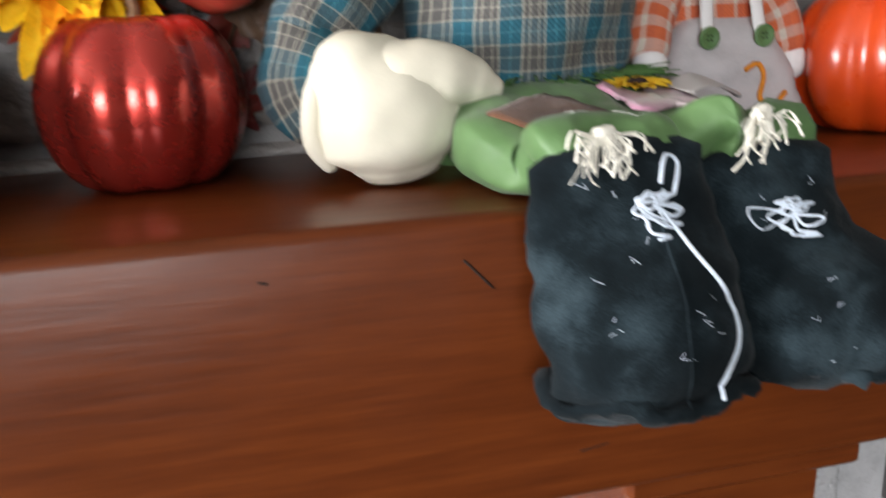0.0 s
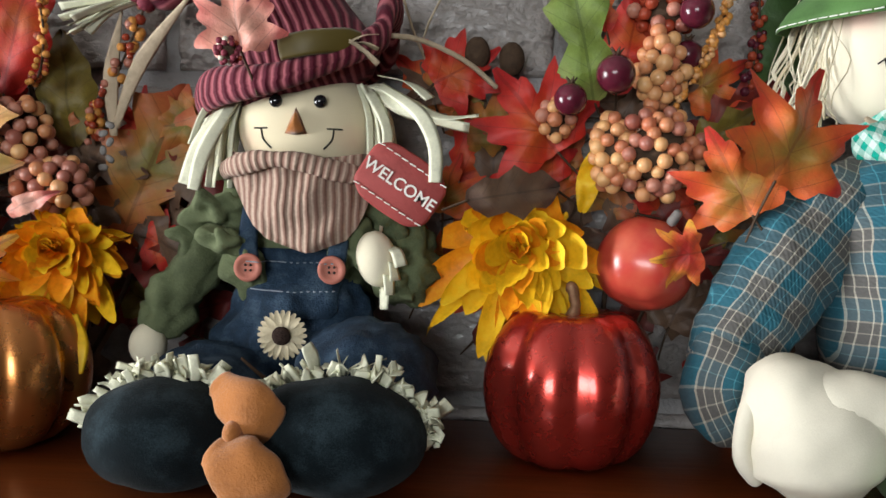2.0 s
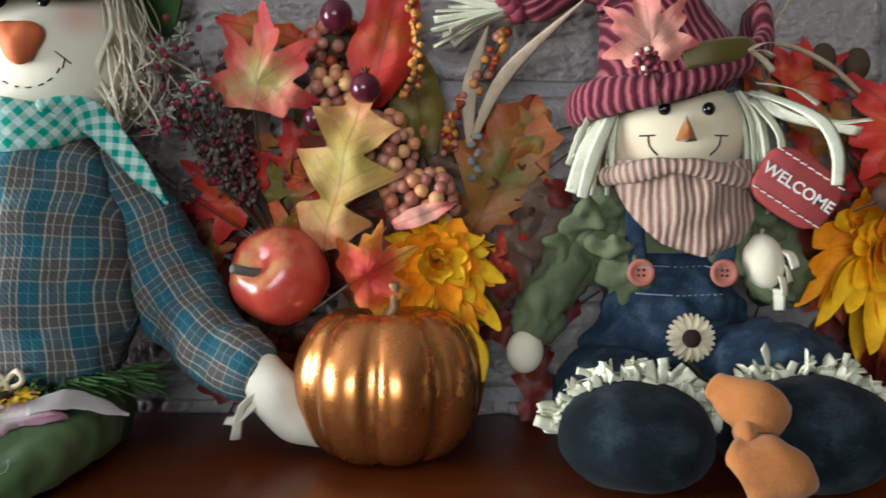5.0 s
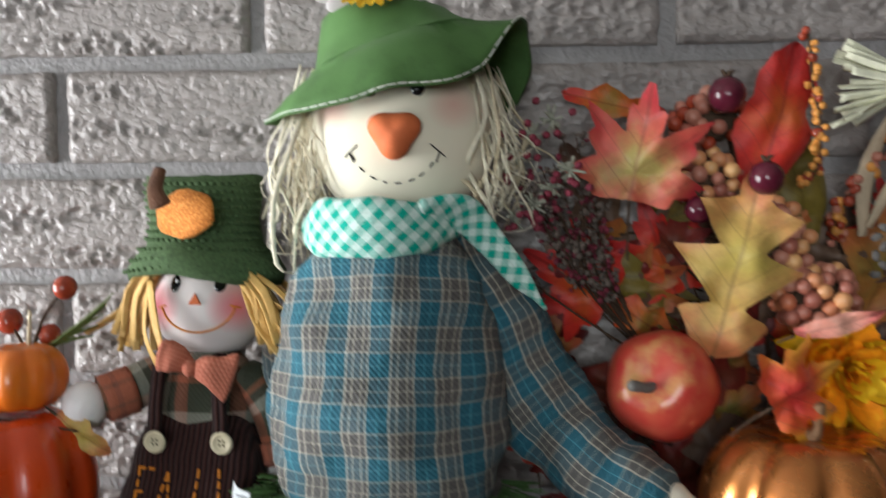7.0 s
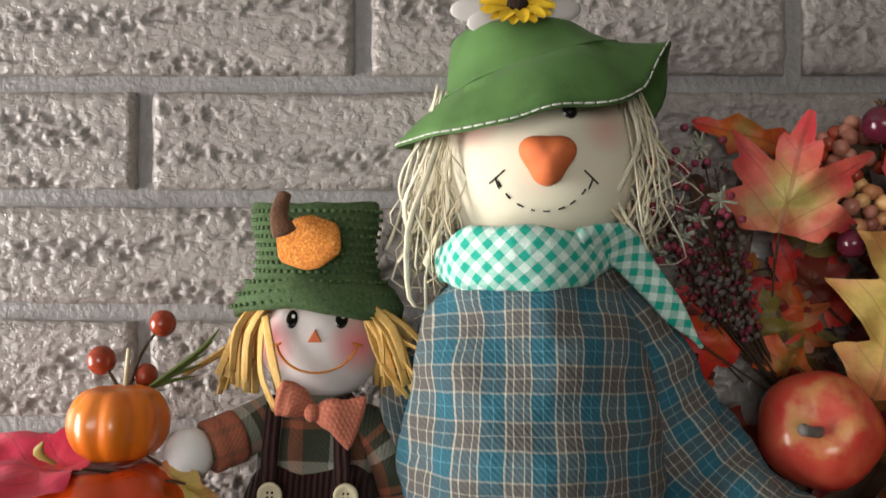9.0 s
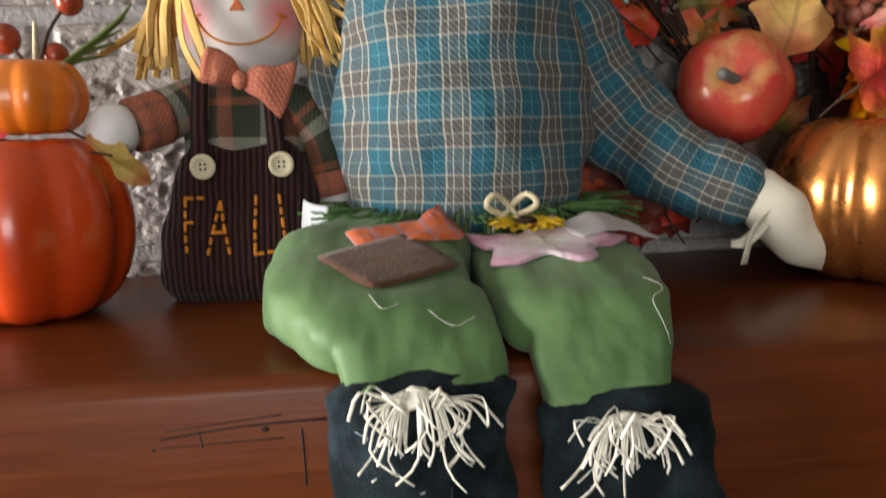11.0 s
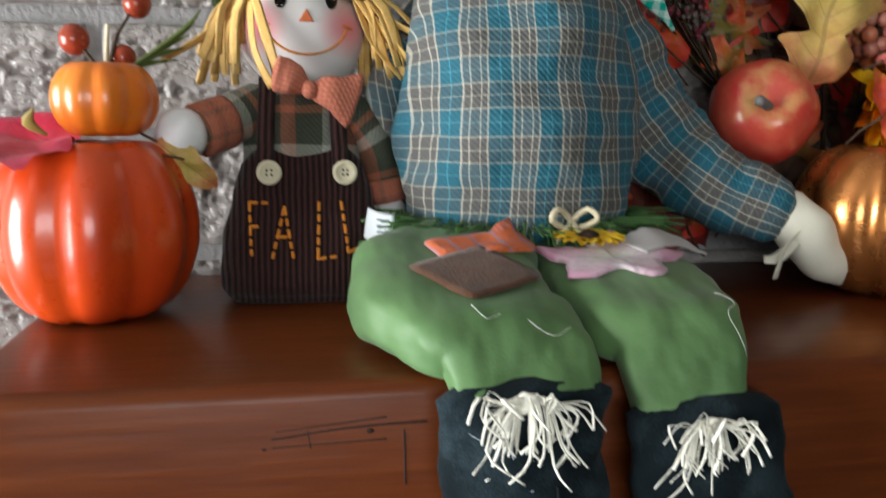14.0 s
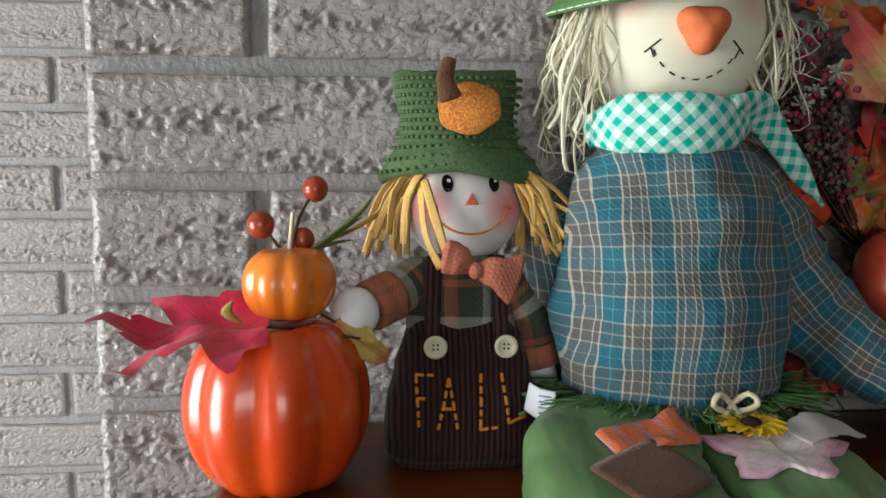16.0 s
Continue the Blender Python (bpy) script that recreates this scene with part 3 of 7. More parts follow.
def flat(ob):
    for p in ob.data.polygons:
        p.use_smooth = False
    return ob

# ---- the setting ----
TOP = 1.39          # top of the mantel shelf
FRONT = -0.2115     # its front face
COURSE, JOINT, PITCH = 0.0677, 0.0105, 0.2505


def slab(name, lo, hi, mat, label, category="wall"):
    b = Build()
    box(b, lo, hi, mat)
    c = ((lo[0] + hi[0]) / 2, (lo[1] + hi[1]) / 2, lo[2])
    return flat(b.thing(name, c, label, category, kind="structure"))


slab("floor", (-2.8, -3.7, -0.1), (2.9, 0.8, 0.0), FLOOR, "brown wooden board floor of the living room", "floor")
slab("ceiling", (-2.8, -3.7, 2.5), (2.9, 0.8, 2.6), CEIL, "grey-beige painted flat ceiling", "ceiling")
slab("wall_right", (2.8, -3.7, 0.0), (2.9, 0.8, 2.5), WALL, "tan painted plain room wall")
# side wall and rear wall, each with a window opening that lets daylight in
slab("wall_left_low", (-2.8, -3.6, 0.0), (-2.7, 0.7, 0.72), WALL, "tan painted sill wall below a window")
slab("wall_left_high", (-2.8, -3.6, 1.96), (-2.7, 0.7, 2.5), WALL, "tan painted wall above a window")
slab("wall_left_near", (-2.8, -3.6, 0.72), (-2.7, -1.28, 1.96), WALL, "tan painted wall beside a window")
slab("wall_left_far", (-2.8, -0.04, 0.72), (-2.7, 0.7, 1.96), WALL, "tan painted wall beside a window")
slab("wall_rear_low", (-2.8, -3.7, 0.0), (2.8, -3.6, 1.28), WALL, "tan painted wall below a rear window")
slab("wall_rear_high", (-2.8, -3.7, 2.12), (2.8, -3.6, 2.5), WALL, "tan painted wall above a rear window")
slab("wall_rear_left", (-2.8, -3.7, 1.28), (-1.68, -3.6, 2.12), WALL, "tan painted wall beside a rear window")
slab("wall_rear_right", (-0.12, -3.7, 1.28), (2.8, -3.6, 2.12), WALL, "tan painted wall beside a rear window")

# lower breast: same grey paint, with the brighter light put into its colour
chimney_low = slab("wall_chimney_low", (-0.895, 0.006, 0.0), (0.495, 0.7, 1.2855), LITMORTAR, "grey painted brick chimney breast below the mantel shelf, its colour lightened to stand for brighter light")
chimney = slab("wall_chimney", (-0.895, 0.006, 1.2855), (0.495, 0.7, 2.5), MORTAR, "grey painted brick chimney breast with recessed joints")
alcove = slab("wall_alcove", (-2.7, 0.606, 0.0), (-0.893, 0.7, 2.5), MORTAR, "grey painted brick wall set back beside the chimney")
slab("wall_alcove_right", (0.497, 0.606, 0.0), (2.8, 0.7, 2.5), MORTAR, "grey painted wall set back beside the chimney")


def brick_mesh(width, deep, seed, nx, nz):
    """A rough-faced brick whose front is torn in bands, edges worn."""
    h = COURSE - JOINT
    b = Build()
    rings, rnd = [], random.Random(seed)
    oy = rnd.random() * 40
    for i in range(nz + 1):
        row = []
        for j in range(nx + 1):
            x, z = width * (j / nx - 0.5), h * i / nz
            q = Vector((x * 105, oy, z * 200))
            band = 0.5 + 0.5 * noise.noise(Vector((x * 9, oy + 9, z * 75)))
            n = noise.noise(q) * 0.6 + noise.noise(q * 2.3) * 0.45 + noise.noise(q * 4.9) * 0.25
            tear = min(max((n + 0.06) * 4.0, 0.0), 1.0) * min(max((band - 0.40) * 5, 0.0), 1.0)
            y = 0.0034 * tear - 0.0012 * n - 0.0012
            e = min(j, nx - j) / nx * width
            ez = min(i, nz - i) / nz * h
            y += 0.0022 * max(0, 1 - e / 0.004) + 0.0022 * max(0, 1 - ez / 0.004)
            if i in (0, nz):
                z += 0.0011 * noise.noise(Vector((x * 40, oy, i)))
            if j in (0, nx):
                x += 0.0013 * noise.noise(Vector((z * 90, oy, j)))
            row.append(Vector((x, y, z)))
        rings.append(row)
    b.rings(rings, BRICK, close=False)
    n = len(b.v)
    # sides back to the mortar bed
    rim = [j for j in range(nx + 1)] + [i * (nx + 1) + nx for i in range(1, nz + 1)] + [nz * (nx + 1) + j for j in range(nx - 1, -1, -1)] + [i * (nx + 1) for i in range(nz - 1, 0, -1)]
    back = [Vector((b.v[k].x, deep, b.v[k].z)) for k in rim]
    m = len(rim)
    b.v += back
    b.uv += [(p.x, p.z) for p in back]
    for k in range(m):
        b.f.append((rim[k], n + k, n + (k + 1) % m, rim[(k + 1) % m]))
        b.mi.append(0)
    return b.mesh("brick", (0, 0, 0))


# ---- mantel shelf ----
def mantel():
    shelf = empty("mantel_shelf", (-0.2, 0.0, TOP - 0.133), "thick red-brown varnished wooden mantel shelf on two corbels", "mantel")
    b = Build()
    x0, x1, e = -0.816, 0.416, 0.006
    rings = []
    prof = []
    for cy, cz, a0 in ((FRONT + e, TOP - 0.133 + e, 180), (0.0 - e, TOP - 0.133 + e, 270), (0.0 - e, TOP - e, 0), (FRONT + e, TOP - e, 90)):
        for k in range(4):
            a = radians(a0 + 30 * k)
            prof.append((cy + e * math.cos(a), cz + e * math.sin(a)))
    ym, zm = FRONT / 2, TOP - 0.0665
    for i in range(-3, 44):
        u = min(max(i / 40, 0), 1)
        k = {-3: 0.006, -2: 0.003, -1: 0.001, 41: 0.001, 42: 0.003, 43: 0.006}.get(i, 0)
        x = x0 + (x1 - x0) * u + {-3: 0, -2: 0.0012, -1: 0.0035, 41: -0.0035, 42: -0.0012, 43: 0}.get(i, 0)
        if i in (0, 40):
            x += 0.006 if i == 0 else -0.006
        w = 0.0011 * noise.noise(Vector((x * 9, 3, 1)))
        rings.append([Vector((x, y + math.copysign(k, ym - y) + (w if y < -0.1 else 0), z + math.copysign(k, zm - z))) for y, z in prof])
    b.rings(rings, WOOD)
    b.part("beam", shelf)
    for cx in (-0.621, 0.221):
        c = Build()
        box(c, (cx - 0.064, FRONT + 0.012, TOP - 0.150), (cx + 0.064, -0.001, TOP - 0.1335), WOOD, 0.003)
        cap = flat(c.part("corbel_cap", shelf))
        c = Build()
        rr = []
        for x in (cx - 0.048, cx + 0.048):
            ring = [Vector((x, -0.001, TOP - 0.1505)), Vector((x, FRONT + 0.024, TOP - 0.1505)), Vector((x, FRONT + 0.026, TOP - 0.19))]
            ring += [Vector((x, FRONT + 0.03 + 0.13 * math.sin(radians(a)), TOP - 0.20 - 0.15 * (1 - math.cos(radians(a))))) for a in range(0, 91, 15)]
            ring += [Vector((x, -0.001, TOP - 0.36))]
            rr.append(ring)
        c.rings(rr, WOOD)
        flat(c.part("corbel", shelf))
    # drying cracks, nicks and knots on the front face
    for pts, w in (([(-0.739, 1.365), (-0.71, 1.369), (-0.675, 1.373), (-0.645, 1.374)], 0.0009), ([(-0.735, 1.3655), (-0.70, 1.367), (-0.66, 1.368)], 0.0006), ([(-0.70, 1.373), (-0.66, 1.3765)], 0.0005),
                   ([(-0.6885, 1.373), (-0.6875, 1.366)], 0.0005), ([(-0.6535, 1.371), (-0.653, 1.350)], 0.0005), ([(-0.735, 1.34), (-0.715, 1.337)], 0.0006),
                   ([(0.079, 1.372), (0.0905, 1.3595)], 0.0010), ([(0.0, 1.372), (0.003, 1.3715)], 0.0011), ([(0.128, 1.281), (0.16, 1.285), (0.19, 1.287)], 0.0009), ([(-0.60, 1.29), (-0.53, 1.292)], 0.0006), ([(-0.50, 1.332), (-0.47, 1.335)], 0.0005)):
        k = Build()
        k.tube([(x, FRONT + 0.0003, z) for x, z in pts], [(w * 0.75, 0.0006)] * len(pts), CRACK, 6, (0, 0, 1))
        k.part("crack", shelf, "dark drying crack")
    for x, z, r in ((-0.706, 1.2875, 0.0028), (-0.666, 1.3715, 0.0016), (-0.704, 1.3665, 0.0013)):
        k = Build()
        k.blob((x, FRONT + 0.0002, z), (r, 0.0006, r * 0.7), CRACK, nu=12, nv=8)
        k.part("knot", shelf, "small dark knot")


mantel()


# ---- pumpkins, apples, berries ----
def pumpkin_body(b, c, r, h, ribs, mat, rot=(0, 0, 0), groove=0.17, seed=0):
    """A ribbed fruit with a dimple at both poles."""
    m = Euler([radians(a) for a in rot]).to_matrix()
    rings, c = [], Vector(c)
    nu, nv = ribs * 8, 20
    for i in range(1, nv):
        th = math.pi * i / nv
        ring = []
        for j in range(nu):
            ph = 2 * math.pi * j / nu
            lobe = abs(math.sin(ph * ribs / 2 + seed)) ** 0.5
            k = 1 - groove * (1 - lobe) * math.sin(th) ** 0.7
            k *= 1 + 0.025 * math.sin(2 * ph + seed * 3) + 0.02 * math.sin(3 * ph + seed)
            rad = r * math.sin(th) ** 0.72 * k
            z = -math.cos(th) * h / 2
            z *= 1 - 0.20 * math.exp(-((math.sin(th)) / 0.33) ** 2) + (0.03 * (lobe - 0.5) * abs(math.cos(th)))
            ring.append(c + m @ Vector((rad * math.cos(ph), rad * math.sin(ph), z)))
        rings.append(ring)
    b.rings(rings, mat)


def stem_shape(b, base, tip, r, mat):
    base, tip = Vector(base), Vector(tip)
    mid = base.lerp(tip, 0.5) + Vector((0.0015, 0, 0))
    b.tube([base, base.lerp(tip, 0.2), mid, tip], [r * 1.5, r, r * 0.75, r * 0.9], mat, 9, wob=r * 0.35, freq=300)


def single_pumpkin(x, y, r, h, mat, label, lean, seed):
    p = empty("pumpkin", (x, y, TOP), label, "pumpkin")
    b = Build()
    pumpkin_body(b, (x, y, TOP + h * 0.4 + 0.0015), r, h, 8, mat, seed=seed)
    lowest = min(v.z for v in b.v)
    for v in b.v:
        v.z += TOP + 0.0003 - lowest
    b.part("body", p)
    top = TOP + h * 0.86
    b = Build()
    stem_shape(b, (x, y, top - 0.004), (x + lean[0], y + lean[1], top + 0.017), 0.0036, STEM)
    b.part("stem", p, "short bronze-coloured stem")


single_pumpkin(-0.367, -0.092, 0.053, 0.090, COPPER, "shiny copper metallic ribbed pumpkin on the mantel shelf", (0.003, -0.003), 0.4)
single_pumpkin(-0.044, -0.074, 0.050, 0.092, CRIMSON, "glossy crimson metallic ribbed pumpkin on the mantel shelf", (-0.002, -0.002), 0.15)
single_pumpkin(0.378, -0.085, 0.054, 0.092, ORANGE, "glossy orange ribbed pumpkin near the mantel's end", (0.002, 0.0), 0.7)


MAPLE = [(90, 1.0), (80, 0.66), (74, 0.70), (63, 0.40), (52, 0.66), (44, 0.92), (36, 0.64), (26, 0.66), (14, 0.42), (2, 0.58), (-10, 0.78), (-22, 0.50), (-40, 0.50), (-62, 0.34), (-84, 0.30)]


def polar(table):
    """Outline radius by angle from (degrees, radius) rows, mirrored about the midrib."""
    full = sorted(table + [(180 - a if a > 0 else -180 - a, r) for a, r in table if a != 90] + [(a + 360, r) for a, r in table[-4:]])
    rows = sorted([(a % 360, r) for a, r in full])
    rows = [(rows[-1][0] - 360, rows[-1][1])] + rows + [(rows[0][0] + 360, rows[0][1])]
    xs, ys = [a for a, _ in rows], [r for _, r in rows]
    return lambda t: float(np.interp(math.degrees(t) % 360, xs, ys))


MAPLE_R = polar(MAPLE)


def maple_leaf(b, c, size, mat, turn=0, tilt=(0, 0), curl=0.25, seed=0):
    """A lobed leaf facing the room; turn rolls it clockwise, tilt leans it in degrees."""
    m = Euler((radians(90 + tilt[0]), radians(turn), radians(tilt[1]))).to_matrix()
    c, pts, uvs, faces, n, rings = Vector(c), [], [], [], 90, 6
    size *= 1.14
    for i in range(rings + 1):
        for j in range(n):
            a = 2 * math.pi * j / n
            q = MAPLE_R(a) * (i / rings) * (1 + 0.05 * noise.noise(Vector((a * 3, seed, 0))))
            x, y = q * math.cos(a), q * math.sin(a)
            z = -1.5 * curl * q * q * (0.5 + 1.3 * noise.noise(Vector((x * 1.6, y * 1.6, seed + 3.3)))) + 0.17 * noise.noise(Vector((x * 3, y * 3, seed))) + 0.05 * abs(math.sin(a * 3.5)) * q
            pts.append(c + m @ (Vector((x, y, z)) * size))
            uvs.append((x, y))
    for i in range(rings):
        for j in range(n):
            k = (j + 1) % n
            faces.append((i * n + j, (i + 1) * n + j, (i + 1) * n + k, i * n + k))
    b.add(pts, faces, mat, uvs)
    s = c + m @ (Vector((0, -0.3, 0)) * size)
    e = c + m @ (Vector((0.1, -0.95, -0.15)) * size)
    b.tube([s, s.lerp(e, 0.5) + Vector((0, 0.002, 0)), e], [0.0008, 0.0007, 0.0006], TWIG, 5)


def oak_leaf(b, c, size, mat, turn=0, tilt=(0, 0), curl=0.25, seed=0, lobes=3.5, wide=0.46, depth=0.5):
    """A long leaf with rounded lobes along the midrib."""
    m = Euler((radians(90 + tilt[0]), radians(turn), radians(tilt[1]))).to_matrix()
    c, pts, uvs, faces, ns, nw = Vector(c), [], [], [], 64, 8
    size *= 1.12
    for i in range(ns + 1):
        s = i / ns
        base = wide * (math.sin(math.pi * min(1, s * 0.93 + 0.07)) ** 0.75) * (1.12 - 0.25 * s)
        saw = abs(((lobes * s + 0.1) % 1.0) - 0.5) * 2
        lob = 1 - min(0.86, depth * 1.35) * (saw ** 0.85) * min(1, s * 5) * (1 - 0.35 * s)
        for j in range(nw + 1):
            u = j / nw * 2 - 1
            w = base * lob * (1 + 0.12 * noise.noise(Vector((s * 7, math.copysign(2, u), seed))))
            x, y = u * w, (s - 0.5) * 2 + 0.42 * abs(u) * w
            z = -1.5 * curl * (x * x * 1.5 + 1.6 * (s - 0.45) ** 2) * (1 + 0.8 * noise.noise(Vector((seed, y, 0.5)))) + 0.20 * noise.noise(Vector((x * 3, y * 2, seed))) - 0.09 * (1 - abs(u))
            pts.append(c + m @ (Vector((x, y, z)) * size))
            uvs.append((x, y))
    for i in range(ns):
        for j in range(nw):
            a = i * (nw + 1) + j
            faces.append((a, a + 1, a + nw + 2, a + nw + 1))
    b.add(pts, faces, mat, uvs)
    s = c + m @ (Vector((0, -0.98, -0.2)) * size)
    e = c + m @ (Vector((0.1, -1.4, -0.4)) * size)
    b.tube([s, s.lerp(e, 0.5), e], [0.0008, 0.0007, 0.0006], TWIG, 5)


ROUND = {}


def round_mesh(mat):
    """One small berry, shared by all berries of its colour."""
    if mat not in ROUND:
        b = Build()
        b.blob((0, 0, 0), (0.001, 0.001, 0.001), mat, nu=12, nv=9)
        ROUND[mat] = b.mesh("berry", (0, 0, 0))
    return ROUND[mat]


def cluster(parent, label, c, rad, n, r, mats, seed):
    """A head of single berries round a twiggy core."""
    rnd, c, placed = random.Random(seed), Vector(c), []
    b = Build()
    b.blob(c, (rad[0] * 0.66, rad[1] * 0.66, rad[2] * 0.66), TWIG, nu=12, nv=8, wob=0.003, freq=200)
    core = b.part("berry_sprig", parent, label)
    o = parent_origin(core)
    n = int(n * 1.35)
    for _ in range(n * 20):
        d = Vector((rnd.gauss(0, 1), rnd.gauss(0, 1), rnd.gauss(0, 1))).normalized()
        p = Vector((d.x * rad[0], d.y * rad[1], d.z * rad[2])) * rnd.uniform(0.74, 1)
        if all((p - q).length > r * 1.36 for q in placed):
            placed.append(p)
            ob = new("berry", round_mesh(rnd.choice(mats)))
            ob.parent, ob.location = core, c + p - o
            k = r * rnd.uniform(0.85, 1.12) * 1000
            ob.scale = (k, k, k)
        if len(placed) >= n:
            break


def berry_cluster(b, c, rad, n, r, mats, seed):
    """Round berries packed over an egg-shaped head, as one mesh."""
    rnd, c, placed = random.Random(seed), Vector(c), []
    for _ in range(n * 12):
        d = Vector((rnd.gauss(0, 1), rnd.gauss(0, 1), rnd.gauss(0, 1))).normalized()
        p = Vector((d.x * rad[0], d.y * rad[1], d.z * rad[2])) * rnd.uniform(0.72, 1)
        if all((p - q).length > r * 1.55 for q in placed):
            placed.append(p)
            k = r * rnd.uniform(0.85, 1.12)
            b.blob(c + p, (k, k, k), rnd.choice(mats), nu=10, nv=7)
        if len(placed) >= n:
            break
    b.blob(c, (rad[0] * 0.6, rad[1] * 0.6, rad[2] * 0.6), TWIG, nu=10, nv=6)


def berry_string(b, pts, n, r, mats, seed):
    rnd = random.Random(seed)
    P = [Vector(p) for p in pts]
    b.tube(P, [0.0007] * len(P), TWIG, 5)
    for i in range(n):
        t = i / n * (len(P) - 1)
        k = int(t)
        p = P[k].lerp(P[k + 1], t - k)
        q = p + Vector((rnd.gauss(0, 1), rnd.gauss(0, 1), rnd.gauss(0, 0.6))).normalized() * r * 1.25
        s = r * rnd.uniform(0.7, 1.15)
        b.blob(q, (s, s, s), rnd.choice(mats), nu=8, nv=6)


def mum(parent, label, c, size, mats, aim, seed, layers=6):
    """A silk chrysanthemum of many cupped petals."""
    rnd, c = random.Random(seed), Vector(c)
    b = Build()
    b.blob(c, (size * 0.24, size * 0.24, size * 0.24), mats[0], nu=12, nv=8)
    core = b.part("chrysanthemum", parent, label)
    m = Vector(aim).to_track_quat("Z", "Y").to_matrix()
    for k in range(layers):
        t = k / (layers - 1)
        count = 8 + int(9 * t)
        for i in range(count):
            a = 2 * math.pi * (i + 0.5 * (k % 2)) / count + rnd.uniform(-0.28, 0.28)
            L = size * (0.34 + 0.66 * t) * rnd.uniform(0.72, 1.18)
            W = size * (0.125 + 0.040 * t) * rnd.uniform(0.85, 1.15)
            lift0 = radians(78 - 78 * t + rnd.uniform(-20, 20))
            rows, uvs, twist = [], [], rnd.uniform(-1, 1)
            for q in (0.0, 0.18, 0.38, 0.58, 0.74, 0.87, 0.96, 1.0):
                el = lift0 + radians(-12 + 50 * (q - 0.55) * (1 - 0.5 * t))
                w = W * min(1, 0.40 + 1.1 * q) * math.sqrt(max(0.03, 1 - max(0, (q - 0.62) / 0.38) ** 2))
                x, z = L * q * math.cos(lift0) + 0.1 * size * t, L * q * math.sin(el) * 0.8 + size * 0.30 * (1 - t)
                row = []
                for u in (-1, -0.4, 0.4, 1):
                    p = Vector((x, u * w, z + 0.55 * w * abs(u) ** 2 + size * 0.10 * t * max(0, q - 0.6) * 2.5))
                    p = c + m @ (Matrix.Rotation(a, 3, "Z") @ p)
                    p.z -= 0.42 * L * q * q * t + 0.10 * L * twist * u * q
                    row.append(p)
                    uvs.append((u, q))
                rows.append(row)
            b = Build()
            b.rings(rows, rnd.choice(mats), uvs, close=False)
            b.part("petal", core)


def apple_shape(b, c, r, mat, rot):
    b.blob(c, (r, r, r * 0.96), mat, rot=rot, nu=28, nv=18, shape=lambda th, ph: 1 - 0.30 * math.exp(-(((math.pi - th)) / 0.34) ** 2) - 0.12 * math.exp(-(th / 0.3) ** 2) + 0.025 * math.cos(5 * ph) * math.sin(th))


# ---- autumn garland sprays behind the dolls ----
def one(parent, name, label, fn, *args, **kw):
    b = Build()
    fn(b, *args, **kw)
    return b.part(name, parent, label)


def rest_stem(parent, pts, r=0.0016):
    b = Build()
    b.tube(pts, [r] * len(pts), TWIG, 7, wob=r * 0.4, freq=200)
    b.part("twig", parent, "thin brown twig")


